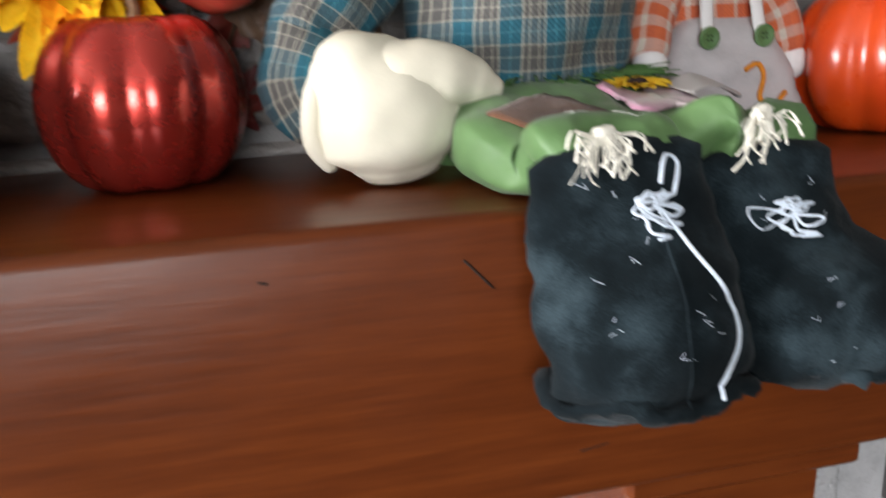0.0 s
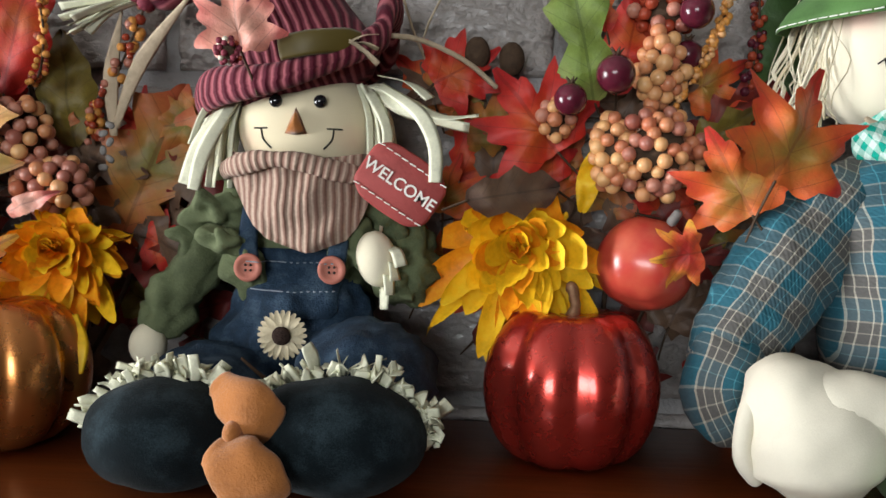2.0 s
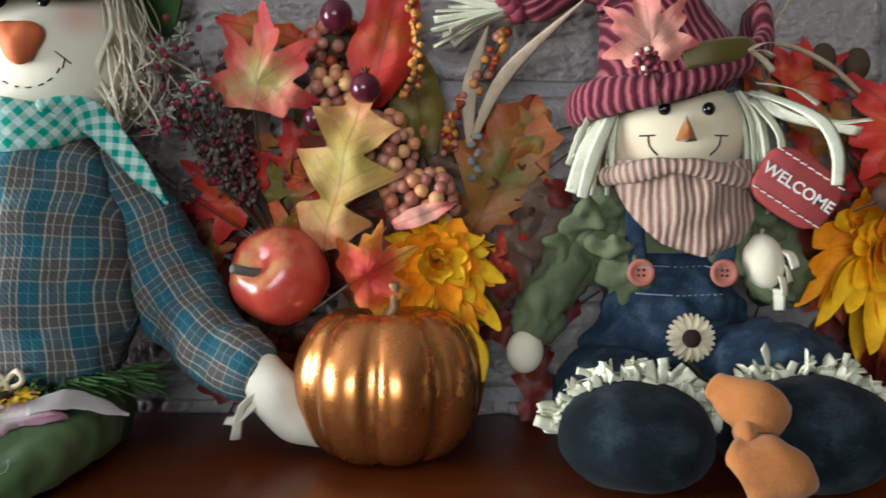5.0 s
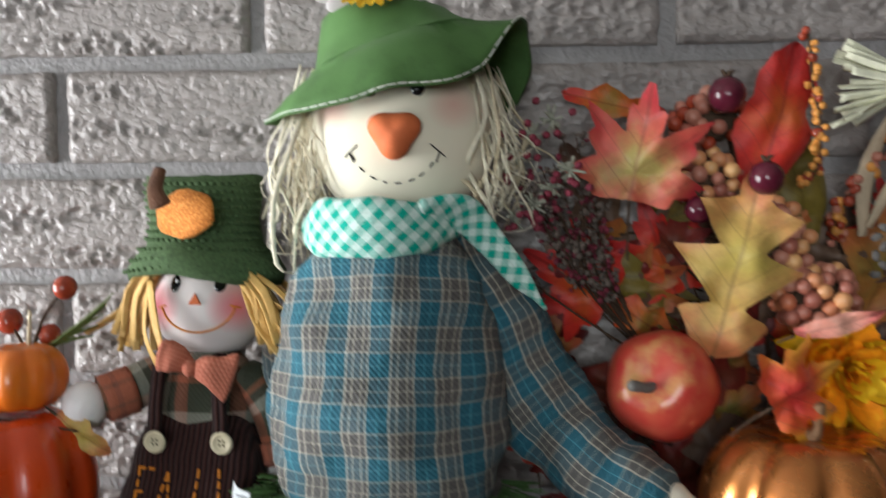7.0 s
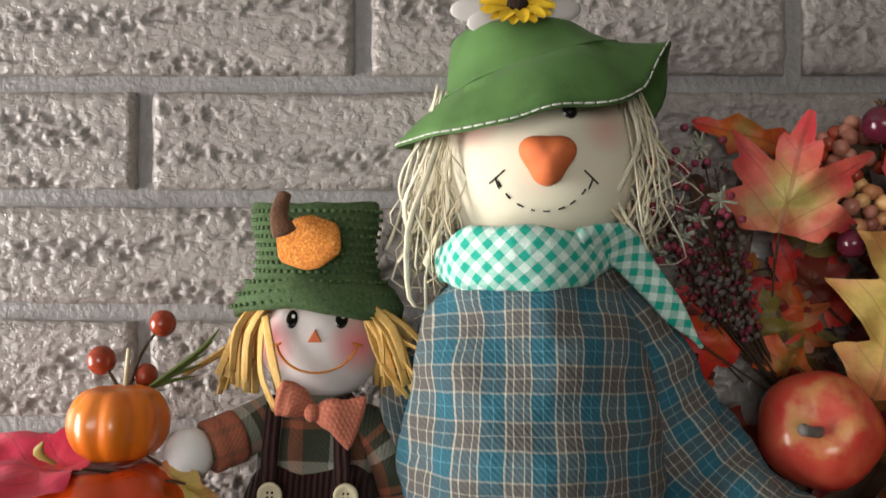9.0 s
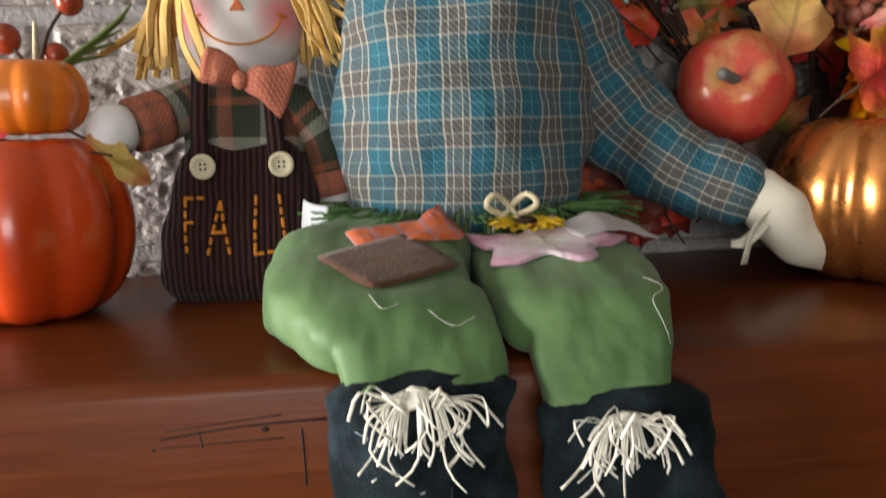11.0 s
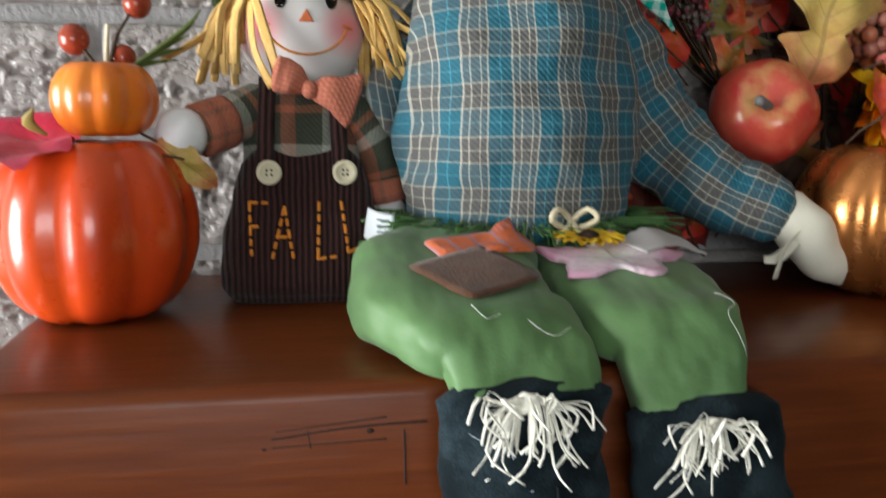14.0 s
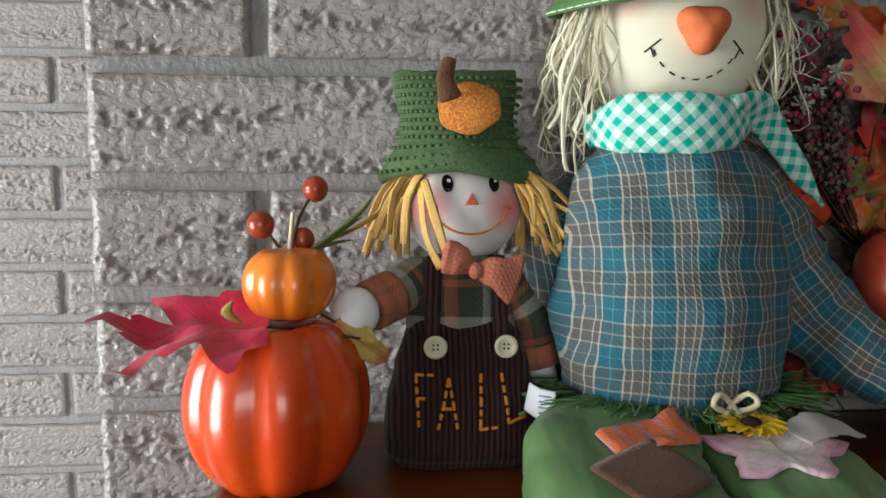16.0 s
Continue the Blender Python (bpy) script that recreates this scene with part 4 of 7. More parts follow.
def spray_left():
    g = empty("autumn_garland_spray", (-0.38, -0.03, TOP), "silk autumn leaves, berries, apple and yellow chrysanthemum spray against the bricks", "garland", "garland sprays")
    rest_stem(g, [(-0.36, -0.02, TOP), (-0.365, -0.02, 1.45), (-0.37, -0.018, 1.54), (-0.39, -0.018, 1.62)])
    rest_stem(g, [(-0.36, -0.02, TOP + 0.01), (-0.40, -0.02, 1.45), (-0.45, -0.022, 1.52), (-0.49, -0.02, 1.58)])
    rest_stem(g, [(-0.36, -0.02, TOP + 0.01), (-0.33, -0.02, 1.45), (-0.31, -0.02, 1.50), (-0.30, -0.02, 1.56)])
    L = "leaf"
    one(g, L, "green to orange oak leaf", oak_leaf, (-0.303, -0.030, 1.546), 0.050, LAUTUMN, 24, (8, 6), 0.25, 1, 3.2, 0.70, 0.5)
    one(g, L, "dull brown oak leaf", oak_leaf, (-0.283, -0.030, 1.494), 0.031, LBROWN, 120, (5, 0), 0.3, 2, 3.2, 0.62, 0.55)
    one(g, L, "dull brown oak leaf", oak_leaf, (-0.283, -0.022, 1.508), 0.033, LBROWN, 45, (5, 0), 0.3, 22, 3.2, 0.6, 0.55)
    one(g, L, "tan and orange oak leaf", oak_leaf, (-0.397, -0.072, 1.551), 0.045, LTAN, 14, (-4, -8), 0.3, 3, 3.5, 0.70, 0.62)
    one(g, L, "pink and green maple leaf", maple_leaf, (-0.448, -0.058, 1.600), 0.045, LPINK, 12, (6, -12), 0.3, 4)
    one(g, L, "red pointed leaf", oak_leaf, (-0.372, -0.056, 1.627), 0.038, LRED, 14, (4, 10), 0.3, 5, 1.7, 0.55, 0.30)
    one(g, L, "olive leaf", oak_leaf, (-0.354, -0.032, 1.594), 0.033, LOLIVE, -8, (0, 10), 0.25, 6, 1.2, 0.48, 0.15)
    one(g, L, "red and orange maple leaf", maple_leaf, (-0.379, -0.100, 1.490), 0.031, LFIRE, 62, (-4, 10), 0.25, 7)
    one(g, L, "orange oak leaf", oak_leaf, (-0.455, -0.020, 1.640), 0.028, LORANGE, -75, (0, 0), 0.2, 8, 2.6, 0.4)
    one(g, L, "dark red maple leaf", maple_leaf, (-0.425, -0.024, 1.545), 0.042, LRED, -20, (0, 0), 0.2, 9)
    one(g, L, "dark red maple leaf", maple_leaf, (-0.47, -0.026, 1.535), 0.040, LRED, -60, (0, 0), 0.2, 10)
    one(g, L, "orange oak leaf", oak_leaf, (-0.435, -0.03, 1.513), 0.028, LORANGE, -55, (10, 0), 0.3, 11)
    one(g, L, "brown leaf", oak_leaf, (-0.465, -0.016, 1.585), 0.035, LBROWN, -30, (0, 0), 0.2, 12)
    one(g, L, "dark red leaf", maple_leaf, (-0.355, -0.02, 1.52), 0.035, LRED, 130, (0, 0), 0.2, 13)
    one(g, L, "brown leaf", oak_leaf, (-0.32, -0.016, 1.47), 0.035, LBROWN, 100, (0, 0), 0.2, 14)
    one(g, L, "curled pale pink leaf", oak_leaf, (-0.352, -0.086, 1.522), 0.020, LSALMON, 70, (20, 0), 0.8, 15, 1.1, 0.25, 0.05)
    rnd = random.Random(31)
    for k in range(62):
        x, z = rnd.uniform(-0.50, -0.275), rnd.uniform(1.41, 1.635)
        if z > 1.60 - 0.4 * abs(x + 0.40):
            z -= 0.06
        kind = rnd.choice((oak_leaf, maple_leaf))
        one(g, L, "", kind, (x, -0.017 - 0.010 * rnd.random(), z), rnd.uniform(0.024, 0.034), rnd.choice((LBROWN, LRED, LBROWN, LBROWN, LAUTUMN, LOLIVE, LDARKRED, LDARKRED)), rnd.uniform(-120, 120), (rnd.uniform(-14, 14), rnd.uniform(-18, 18)), 0.3, 60 + k)
    cluster(g, "dusty rose berries", (-0.352, -0.050, 1.533), (0.023, 0.014, 0.018), 44, 0.0046, (BERRY, BERRY, PEACHBERRY), 1)
    cluster(g, "dusty rose berries", (-0.372, -0.048, 1.562), (0.018, 0.014, 0.022), 36, 0.0045, (BERRY, PEACHBERRY), 2)
    cluster(g, "peach berries", (-0.406, -0.042, 1.598), (0.017, 0.012, 0.013), 22, 0.0042, (BERRY, PEACHBERRY), 3)
    cluster(g, "rust berries", (-0.404, -0.036, 1.628), (0.022, 0.012, 0.016), 30, 0.0042, (BERRY, REDBERRY), 4)
    for p, r in (((-0.401, -0.058, 1.640), 0.0098), ((-0.383, -0.068, 1.596), 0.0090), ((-0.414, -0.055, 1.58), 0.0075)):
        b = Build()
        b.blob(p, (r, r, r), PLUM, nu=18, nv=12)
        for k in range(5):
            a = 1.257 * k
            b.tube([(p[0], p[1], p[2] + r * 0.9), (p[0] + r * 0.35 * math.cos(a), p[1] + r * 0.35 * math.sin(a), p[2] + r * 1.3)], [0.0012, 0.0004], TWIG, 5)
        b.part("plum_berry", g, "dark plum berry")
    one(g, "berry_string", "gold seed string", berry_string, [(-0.359, -0.054, 1.672), (-0.357, -0.056, 1.645), (-0.353, -0.058, 1.622), (-0.355, -0.058, 1.600), (-0.362, -0.055, 1.592)], 60, 0.0023, (GOLDBERRY, GOLDBERRY, REDBERRY), 5)
    one(g, "berry_string", "brown and gold berry string", berry_string, [(-0.287, -0.054, 1.656), (-0.304, -0.046, 1.626), (-0.320, -0.036, 1.600), (-0.335, -0.032, 1.578), (-0.335, -0.032, 1.56)], 70, 0.0031, (BERRY, GOLDBERRY, REDBERRY), 6)
    for pts, w in (([(-0.322, -0.034, 1.565), (-0.322, -0.038, 1.60), (-0.311, -0.048, 1.638)], 0.0050), ([(-0.320, -0.036, 1.570), (-0.300, -0.046, 1.608), (-0.258, -0.072, 1.645)], 0.0045)):
        b = Build()
        b.tube(pts, [(w * 0.5, 0.0006), (w, 0.0008), (0.0007, 0.0004)], HUSK, 8, (1, 0, 0), 6)
        b.part("husk", g, "dry pale corn husk blade")
    a = one(g, "apple", "red artificial apple with yellow blush", apple_shape, (-0.434, -0.064, 1.487), 0.0295, APPLE, (68, 0, -22))
    b = Build()
    b.tube([(-0.441, -0.082, 1.4895), (-0.447, -0.090, 1.491), (-0.4535, -0.094, 1.493)], [0.0032, 0.0026, 0.0030], GREYSTEM, 9)
    s = b.part("stem", g, "grey stem")
    s.parent = a
    mum(g, "yellow silk chrysanthemum", (-0.342, -0.056, 1.493), 0.040, (GOLDPETAL, GOLDPETAL, LEMONPETAL), (0.15, -1, 0.25), 3, 8)
    for pts in ([(-0.325, -0.08, 1.46), (-0.318, -0.088, 1.445), (-0.316, -0.09, 1.43)], [(-0.395, -0.07, 1.465), (-0.398, -0.075, 1.452)]):
        b = Build()
        b.tube(pts, [(0.004, 0.001), (0.007, 0.0012), (0.003, 0.0008)][:len(pts)], LEMONPETAL, 8, (1, 0, 0), 5)
        b.part("petal", g)
    # heather with tiny buds beside the plaid doll
    rnd = random.Random(8)
    b = Build()
    for k in range(17):
        x = -0.455 - rnd.random() * 0.07
        top = Vector((x - rnd.uniform(0.0, 0.02), -0.03 - rnd.random() * 0.022, rnd.uniform(1.56, 1.625)))
        base = Vector((-0.43, -0.025, 1.49))
        mid = base.lerp(top, 0.5) + Vector((-0.008, 0, 0.0))
        b.tube([base, mid, top], [0.0008, 0.0006, 0.0004], TWIG, 4)
        for i in range(30):
            p = mid.lerp(top, rnd.random()) + Vector((rnd.gauss(0, 0.0035), rnd.gauss(0, 0.003), rnd.gauss(0, 0.003)))
            r = rnd.uniform(0.0008, 0.0019)
            b.blob(p, (r, r, r * 1.6), rnd.choice((HEATHER, HEATHER, HEATHERRED)), rot=(rnd.uniform(0, 90), 0, rnd.uniform(0, 180)), nu=6, nv=4)
    for k in range(7):
        c = Vector((-0.512 + 0.010 * (k % 4), -0.058 - 0.003 * (k % 2), 1.574 + 0.009 * k))
        for i in range(16):
            d = Vector((rnd.gauss(0, 1), rnd.gauss(-0.4, 0.6), rnd.gauss(0.3, 1))).normalized() * rnd.uniform(0.003, 0.0085)
            b.tube([c, c + d], [0.0005, 0.0009], FROST, 4, fine=1)
        for i in range(5):
            p = c + Vector((rnd.gauss(0, 0.006), -0.004, rnd.gauss(-0.004, 0.006)))
            b.blob(p, (0.0022, 0.0022, 0.0022), HEATHERRED, nu=8, nv=6)
    b.part("heather", g, "grey and burgundy heather twigs with frosted tips")
    b = Build()
    for k in range(6):
        b.blob((-0.321 + 0.004 * (k % 2), -0.05, 1.545 + 0.005 * k), (0.0032, 0.0008, 0.0022), GREYSTEM, rot=(0, 40 * k, 0), nu=8, nv=6)
    b.part("eucalyptus", g, "small blue-grey leaves")


def spray_right():
    g = empty("autumn_garland_spray", (-0.02, -0.03, TOP), "silk maple leaves, peach berries and orange chrysanthemum spray against the bricks", "garland", "garland sprays")
    rest_stem(g, [(-0.02, -0.018, TOP), (-0.02, -0.02, 1.47), (-0.01, -0.02, 1.55), (0.005, -0.018, 1.63)])
    rest_stem(g, [(-0.02, -0.018, TOP + 0.01), (0.01, -0.018, 1.48), (0.045, -0.02, 1.53), (0.06, -0.02, 1.58)])
    rest_stem(g, [(-0.02, -0.018, TOP + 0.01), (-0.05, -0.018, 1.48), (-0.07, -0.02, 1.53), (-0.10, -0.015, 1.60)])
    L = "leaf"
    one(g, L, "large red and orange maple leaf", maple_leaf, (0.056, -0.110, 1.558), 0.044, LORANGE, 24, (6, 12), 0.3, 21)
    one(g, L, "orange maple leaf", maple_leaf, (0.040, -0.088, 1.538), 0.038, LORANGE, -28, (0, -14), 0.3, 22)
    one(g, L, "red maple leaf", maple_leaf, (-0.062, -0.044, 1.572), 0.044, LRED, -38, (4, 0), 0.25, 23)
    one(g, L, "bright green oak leaf", oak_leaf, (-0.042, -0.056, 1.628), 0.038, LGREEN, -14, (8, 0), 0.3, 24, 2.3, 0.52, 0.5)
    one(g, L, "brown leaf over the flower", oak_leaf, (-0.075, -0.088, 1.536), 0.027, LBROWN, 80, (-30, 0), 0.4, 25, 3.2, 0.5, 0.3)
    one(g, L, "red leaf", oak_leaf, (-0.012, -0.038, 1.628), 0.030, LRED, 12, (0, 0), 0.25, 26, 1.6, 0.5, 0.25)
    one(g, L, "orange leaf", oak_leaf, (-0.030, -0.042, 1.655), 0.022, LORANGE, -8, (0, 0), 0.25, 27)
    one(g, L, "dark green leaf", oak_leaf, (0.083, -0.028, 1.640), 0.042, LDARKGREEN, 14, (0, 0), 0.25, 28, 1.2, 0.42, 0.08)
    one(g, L, "yellow brown leaf", oak_leaf, (0.040, -0.032, 1.572), 0.028, LOLIVE, 55, (0, 0), 0.25, 29)
    one(g, L, "dull brown leaf", maple_leaf, (0.040, -0.022, 1.49), 0.028, LBROWN, 100, (0, 0), 0.25, 30)
    one(g, L, "dull orange leaf", oak_leaf, (0.045, -0.022, 1.515), 0.032, LAUTUMN, 70, (0, 0), 0.25, 31)
    one(g, L, "orange leaf", oak_leaf, (-0.127, -0.018, 1.598), 0.030, LORANGE, -50, (0, 0), 0.25, 32)
    one(g, L, "dull orange leaf", oak_leaf, (-0.105, -0.018, 1.585), 0.030, LAUTUMN, -20, (0, 0), 0.25, 33)
    one(g, L, "dark red leaf", maple_leaf, (-0.10, -0.016, 1.55), 0.036, LRED, 70, (0, 0), 0.25, 34)
    one(g, L, "olive leaf", oak_leaf, (-0.035, -0.05, 1.545), 0.018, LEMONPETAL, 10, (0, 0), 0.3, 35, 1.1, 0.35, 0.05)
    one(g, L, "dark red leaf", maple_leaf, (0.02, -0.022, 1.53), 0.036, LRED, -100, (0, 0), 0.25, 36)
    one(g, L, "dull brown leaf", oak_leaf, (0.028, -0.02, 1.462), 0.030, LBROWN, 110, (0, 0), 0.25, 37)
    one(g, L, "orange and yellow maple leaf", maple_leaf, (0.013, -0.094, 1.506), 0.021, LFIRE, -100, (0, 14), 0.3, 38)
    rnd = random.Random(33)
    for k in range(54):
        x, z = rnd.uniform(-0.130, 0.085), rnd.uniform(1.41, 1.61)
        kind = rnd.choice((oak_leaf, maple_leaf))
        one(g, L, "", kind, (x, -0.017 - 0.010 * rnd.random(), z), rnd.uniform(0.024, 0.033), rnd.choice((LBROWN, LRED, LBROWN, LBROWN, LAUTUMN, LORANGE, LDARKRED, LDARKRED)), rnd.uniform(-120, 120), (rnd.uniform(-14, 14), rnd.uniform(-18, 18)), 0.3, 90 + k)
    cluster(g, "peach and rose berries", (0.002, -0.058, 1.560), (0.025, 0.015, 0.025), 58, 0.0044, (PEACHBERRY, BERRY, PEACHBERRY), 11)
    cluster(g, "peach berries", (-0.024, -0.056, 1.560), (0.012, 0.012, 0.022), 26, 0.0044, (PEACHBERRY,), 12)
    cluster(g, "peach berries", (0.003, -0.05, 1.608), (0.014, 0.012, 0.022), 28, 0.0045, (PEACHBERRY,), 13)
    cluster(g, "rose berries", (-0.055, -0.05, 1.578), (0.010, 0.009, 0.012), 14, 0.004, (BERRY, PEACHBERRY), 14)
    cluster(g, "rust berries", (0.006, -0.04, 1.642), (0.018, 0.012, 0.012), 22, 0.0044, (BERRY, REDBERRY), 15)
    for p, r in (((-0.025, -0.070, 1.602), 0.0108), ((-0.049, -0.068, 1.588), 0.0092), ((0.021, -0.054, 1.640), 0.0098), ((0.019, -0.045, 1.617), 0.0088)):
        b = Build()
        b.blob(p, (r, r, r), PLUM, nu=18, nv=12)
        for k in range(5):
            a = 1.257 * k
            b.tube([(p[0], p[1], p[2] + r * 0.9), (p[0] + r * 0.35 * math.cos(a), p[1] + r * 0.35 * math.sin(a), p[2] + r * 1.3)], [0.0012, 0.0004], TWIG, 5)
        b.part("plum_berry", g, "dark plum berry")
    one(g, "berry_string", "gold seed string", berry_string, [(0.042, -0.054, 1.655), (0.035, -0.05, 1.632), (0.027, -0.048, 1.614), (0.010, -0.048, 1.588)], 85, 0.0022, (GOLDBERRY, GOLDBERRY, PEACHBERRY), 16)
    one(g, "berry_string", "burgundy berry string", berry_string, [(0.062, -0.03, 1.66), (0.062, -0.032, 1.63), (0.058, -0.03, 1.60)], 34, 0.0026, (REDBERRY, PLUM), 17)
    for p in ((-0.102, -0.022, 1.620), (-0.081, -0.022, 1.617)):
        b = Build()
        b.blob(p, (0.008, 0.007, 0.0105), TWIG, nu=14, nv=10)
        b.part("acorn", g, "dark brown acorn")
    a = one(g, "apple", "red and yellow artificial apple", apple_shape, (-0.004, -0.062, 1.498), 0.0275, APPLE, (-25, 20, 0))
    b = Build()
    b.tube([(0.007, -0.076, 1.522), (0.0095, -0.08, 1.527)], [0.003, 0.0026], GREYSTEM, 8)
    s = b.part("stem", g, "grey stem")
    s.parent = a
    mum(g, "orange-yellow silk chrysanthemum", (-0.074, -0.054, 1.503), 0.048, (LEMONPETAL, LEMONPETAL, GOLDPETAL), (-0.05, -1, 0.15), 5, 8)
    for pts, w in (([(-0.175, -0.079, 1.618), (-0.14, -0.06, 1.622), (-0.11, -0.05, 1.612), (-0.09, -0.045, 1.597)], 0.0016), ([(-0.15, -0.02, 1.66), (-0.14, -0.018, 1.63), (-0.125, -0.016, 1.60)], 0.0008), ([(-0.12, -0.02, 1.662), (-0.135, -0.018, 1.63), (-0.13, -0.016, 1.60)], 0.0007),
                   ([(0.10, -0.092, 1.578), (0.118, -0.095, 1.568), (0.124, -0.094, 1.556)], 0.0016)):
        b = Build()
        b.tube(pts, [w] * len(pts), HUSK, 6)
        b.part("straw_stem", g, "dry straw stem")


spray_left()
spray_right()


# ---- stacked pumpkin decoration ----
def stacked_pumpkins():
    p = empty("stacked_pumpkins", (-0.785, -0.092, TOP), "amber pumpkin on a glossy orange one with crimson leaf and berries", "pumpkin")
    b = Build()
    pumpkin_body(b, (-0.785, -0.092, TOP + 0.042), 0.046, 0.092, 8, ORANGE, seed=0.55)
    lowest = min(v.z for v in b.v)
    for v in b.v:
        v.z += TOP + 0.0003 - lowest
    b.part("lower_pumpkin", p)
    b = Build()
    pumpkin_body(b, (-0.7785, -0.086, TOP + 0.1005), 0.0235, 0.038, 8, AMBER, seed=0.2)
    b.part("upper_pumpkin", p, "small amber pumpkin")
    one(p, "leaf", "crimson silk maple leaf", maple_leaf, (-0.808, -0.104, TOP + 0.082), 0.060, LMAGENTA, -11, (-90, 92), 0.02, 43)
    one(p, "leaf", "yellow-green leaf", oak_leaf, (-0.742, -0.092, TOP + 0.070), 0.016, LTAN, 130, (-10, 0), 0.3, 41, 1.6, 0.5, 0.2)
    b = Build()
    b.tube([(-0.80, -0.105, TOP + 0.085), (-0.806, -0.108, TOP + 0.090), (-0.803, -0.11, TOP + 0.096)], [(0.001, 0.001), (0.003, 0.0008), (0.0006, 0.0005)], LTAN, 6)
    b.part("tendril", p, "curled yellow tendril")
    for tip, r in (((-0.7665, -0.060, 1.5365), 0.0068), ((-0.794, -0.070, 1.5185), 0.0072), ((-0.773, -0.066, 1.5105), 0.0062)):
        b = Build()
        root = Vector((-0.779, -0.076, TOP + 0.110))
        t = Vector(tip)
        b.tube([root, root.lerp(t, 0.5) + Vector((-0.002, 0, 0.003)), t], [0.0011, 0.0009, 0.0008], TWIG, 6)
        tw = b.part("twig", p, "thin berry twig")
        b = Build()
        b.blob(tip, (r, r, r * 1.05), REDBERRY, nu=18, nv=12)
        k = b.part("berry", p, "glossy brick-red berry")
        k.parent = tw
    b = Build()
    b.tube([(-0.779, -0.077, TOP + 0.115), (-0.777, -0.078, TOP + 0.135)], [0.0013, 0.001], STRAW, 6)
    for k in range(5):
        b.tube([(-0.772, -0.075, TOP + 0.113), (-0.760 + 0.004 * k, -0.07, TOP + 0.118 + 0.004 * k), (-0.748 + 0.003 * k, -0.065, TOP + 0.120 + 0.006 * k)], [0.0008, 0.0012, 0.0004], LGREEN, 5)
    b.part("grass_sprig", p, "yellow-green grass sprig")


stacked_pumpkins()


# ---- dolls ----
def tuft(b, c, n, length, mat, seed, way=(0, -1, -0.3), spread=1.0, w=0.0013, knot=True):
    rnd, c = random.Random(seed), Vector(c)
    if knot:
        b.blob(c, (0.0045, 0.003, 0.004), mat, nu=10, nv=8, wob=0.002, freq=300)
    for k in range(n):
        d = Vector((rnd.uniform(-1, 1) * spread, -rnd.uniform(0.25, 0.6), rnd.uniform(-1.1, 0.40))).normalized()
        L = length * rnd.uniform(0.5, 1.1)
        p1 = c + Vector((d.x, d.y * 0.5, abs(d.z) * 0.3)) * L * 0.45
        p2 = c + Vector((d.x, d.y * 0.45, d.z - 0.15)) * L * 0.85
        p3 = p2 + Vector((rnd.uniform(-0.4, 0.4) * L, -0.001, -0.35 * L))
        b.strand([c, p1, p2, p3], w * rnd.uniform(0.7, 1.2), mat, 0.35)


def flower(b, c, r, n, petal, heart, tilt=(60, 0, 0), wide=0.34):
    m, c = Euler([radians(a) for a in tilt]).to_matrix(), Vector(c)
    for layer in (0, 1):
        for k in range(n):
            a = 2 * math.pi * (k + layer * 0.5) / n
            rows, uvs = [], []
            for s in range(5):
                q = s / 4
                w = r * wide * math.sin(math.pi * (0.12 + q * 0.8)) ** 0.7 * 0.6
                for u in (-1, 0, 1):
                    p = Matrix.Rotation(a, 3, "Z") @ Vector((r * (0.2 + 0.8 * q), u * w, 0.10 * r * math.sin(q * 2.6) + 0.06 * r * abs(u) + layer * 0.05 * r))
                    rows.append(c + m @ p)
                    uvs.append((u, q))
            b.rings([rows[i * 3:i * 3 + 3] for i in range(5)], petal, uvs, close=False)
    b.blob(c + m @ Vector((0, 0, r * 0.12)), (r * 0.30, r * 0.30, r * 0.16), heart, rot=tilt, nu=14, nv=8, wob=r * 0.05, freq=400)


def squiggle(b, c, mat, seed, n=7, size=0.012, w=0.0008, tree=None):
    rnd, c = random.Random(seed), Vector(c)
    for k in range(n):
        a = rnd.uniform(0, 6.28)
        pts = [c]
        for s in range(1, 7):
            t = s / 6
            pts.append(c + Vector((math.cos(a + t * rnd.uniform(1, 3)) * size * math.sin(t * 3.1) + rnd.uniform(-1, 1) * size * 0.25, 0, (math.sin(a + t * 2) * 0.6 - 0.5 * t) * size)))
        b.stitch(smooth(pts), w, mat, lift=0.0006, tree=tree)


def smooth(pts, k=5):
    P, out = [Vector(p) for p in pts], []
    for i in range(len(P) - 1):
        a, b, c, d = P[max(i - 1, 0)], P[i], P[i + 1], P[min(i + 2, len(P) - 1)]
        for s in range(k):
            t = s / k
            out.append(0.5 * ((2 * b) + (c - a) * t + (2 * a - 5 * b + 4 * c - d) * t * t + (3 * b - a - 3 * c + d) * t ** 3))
    return out + [P[-1]]


def rect(w, h):
    return lambda a: min(w / max(abs(math.cos(a)), 1e-6), h / max(abs(math.sin(a)), 1e-6))


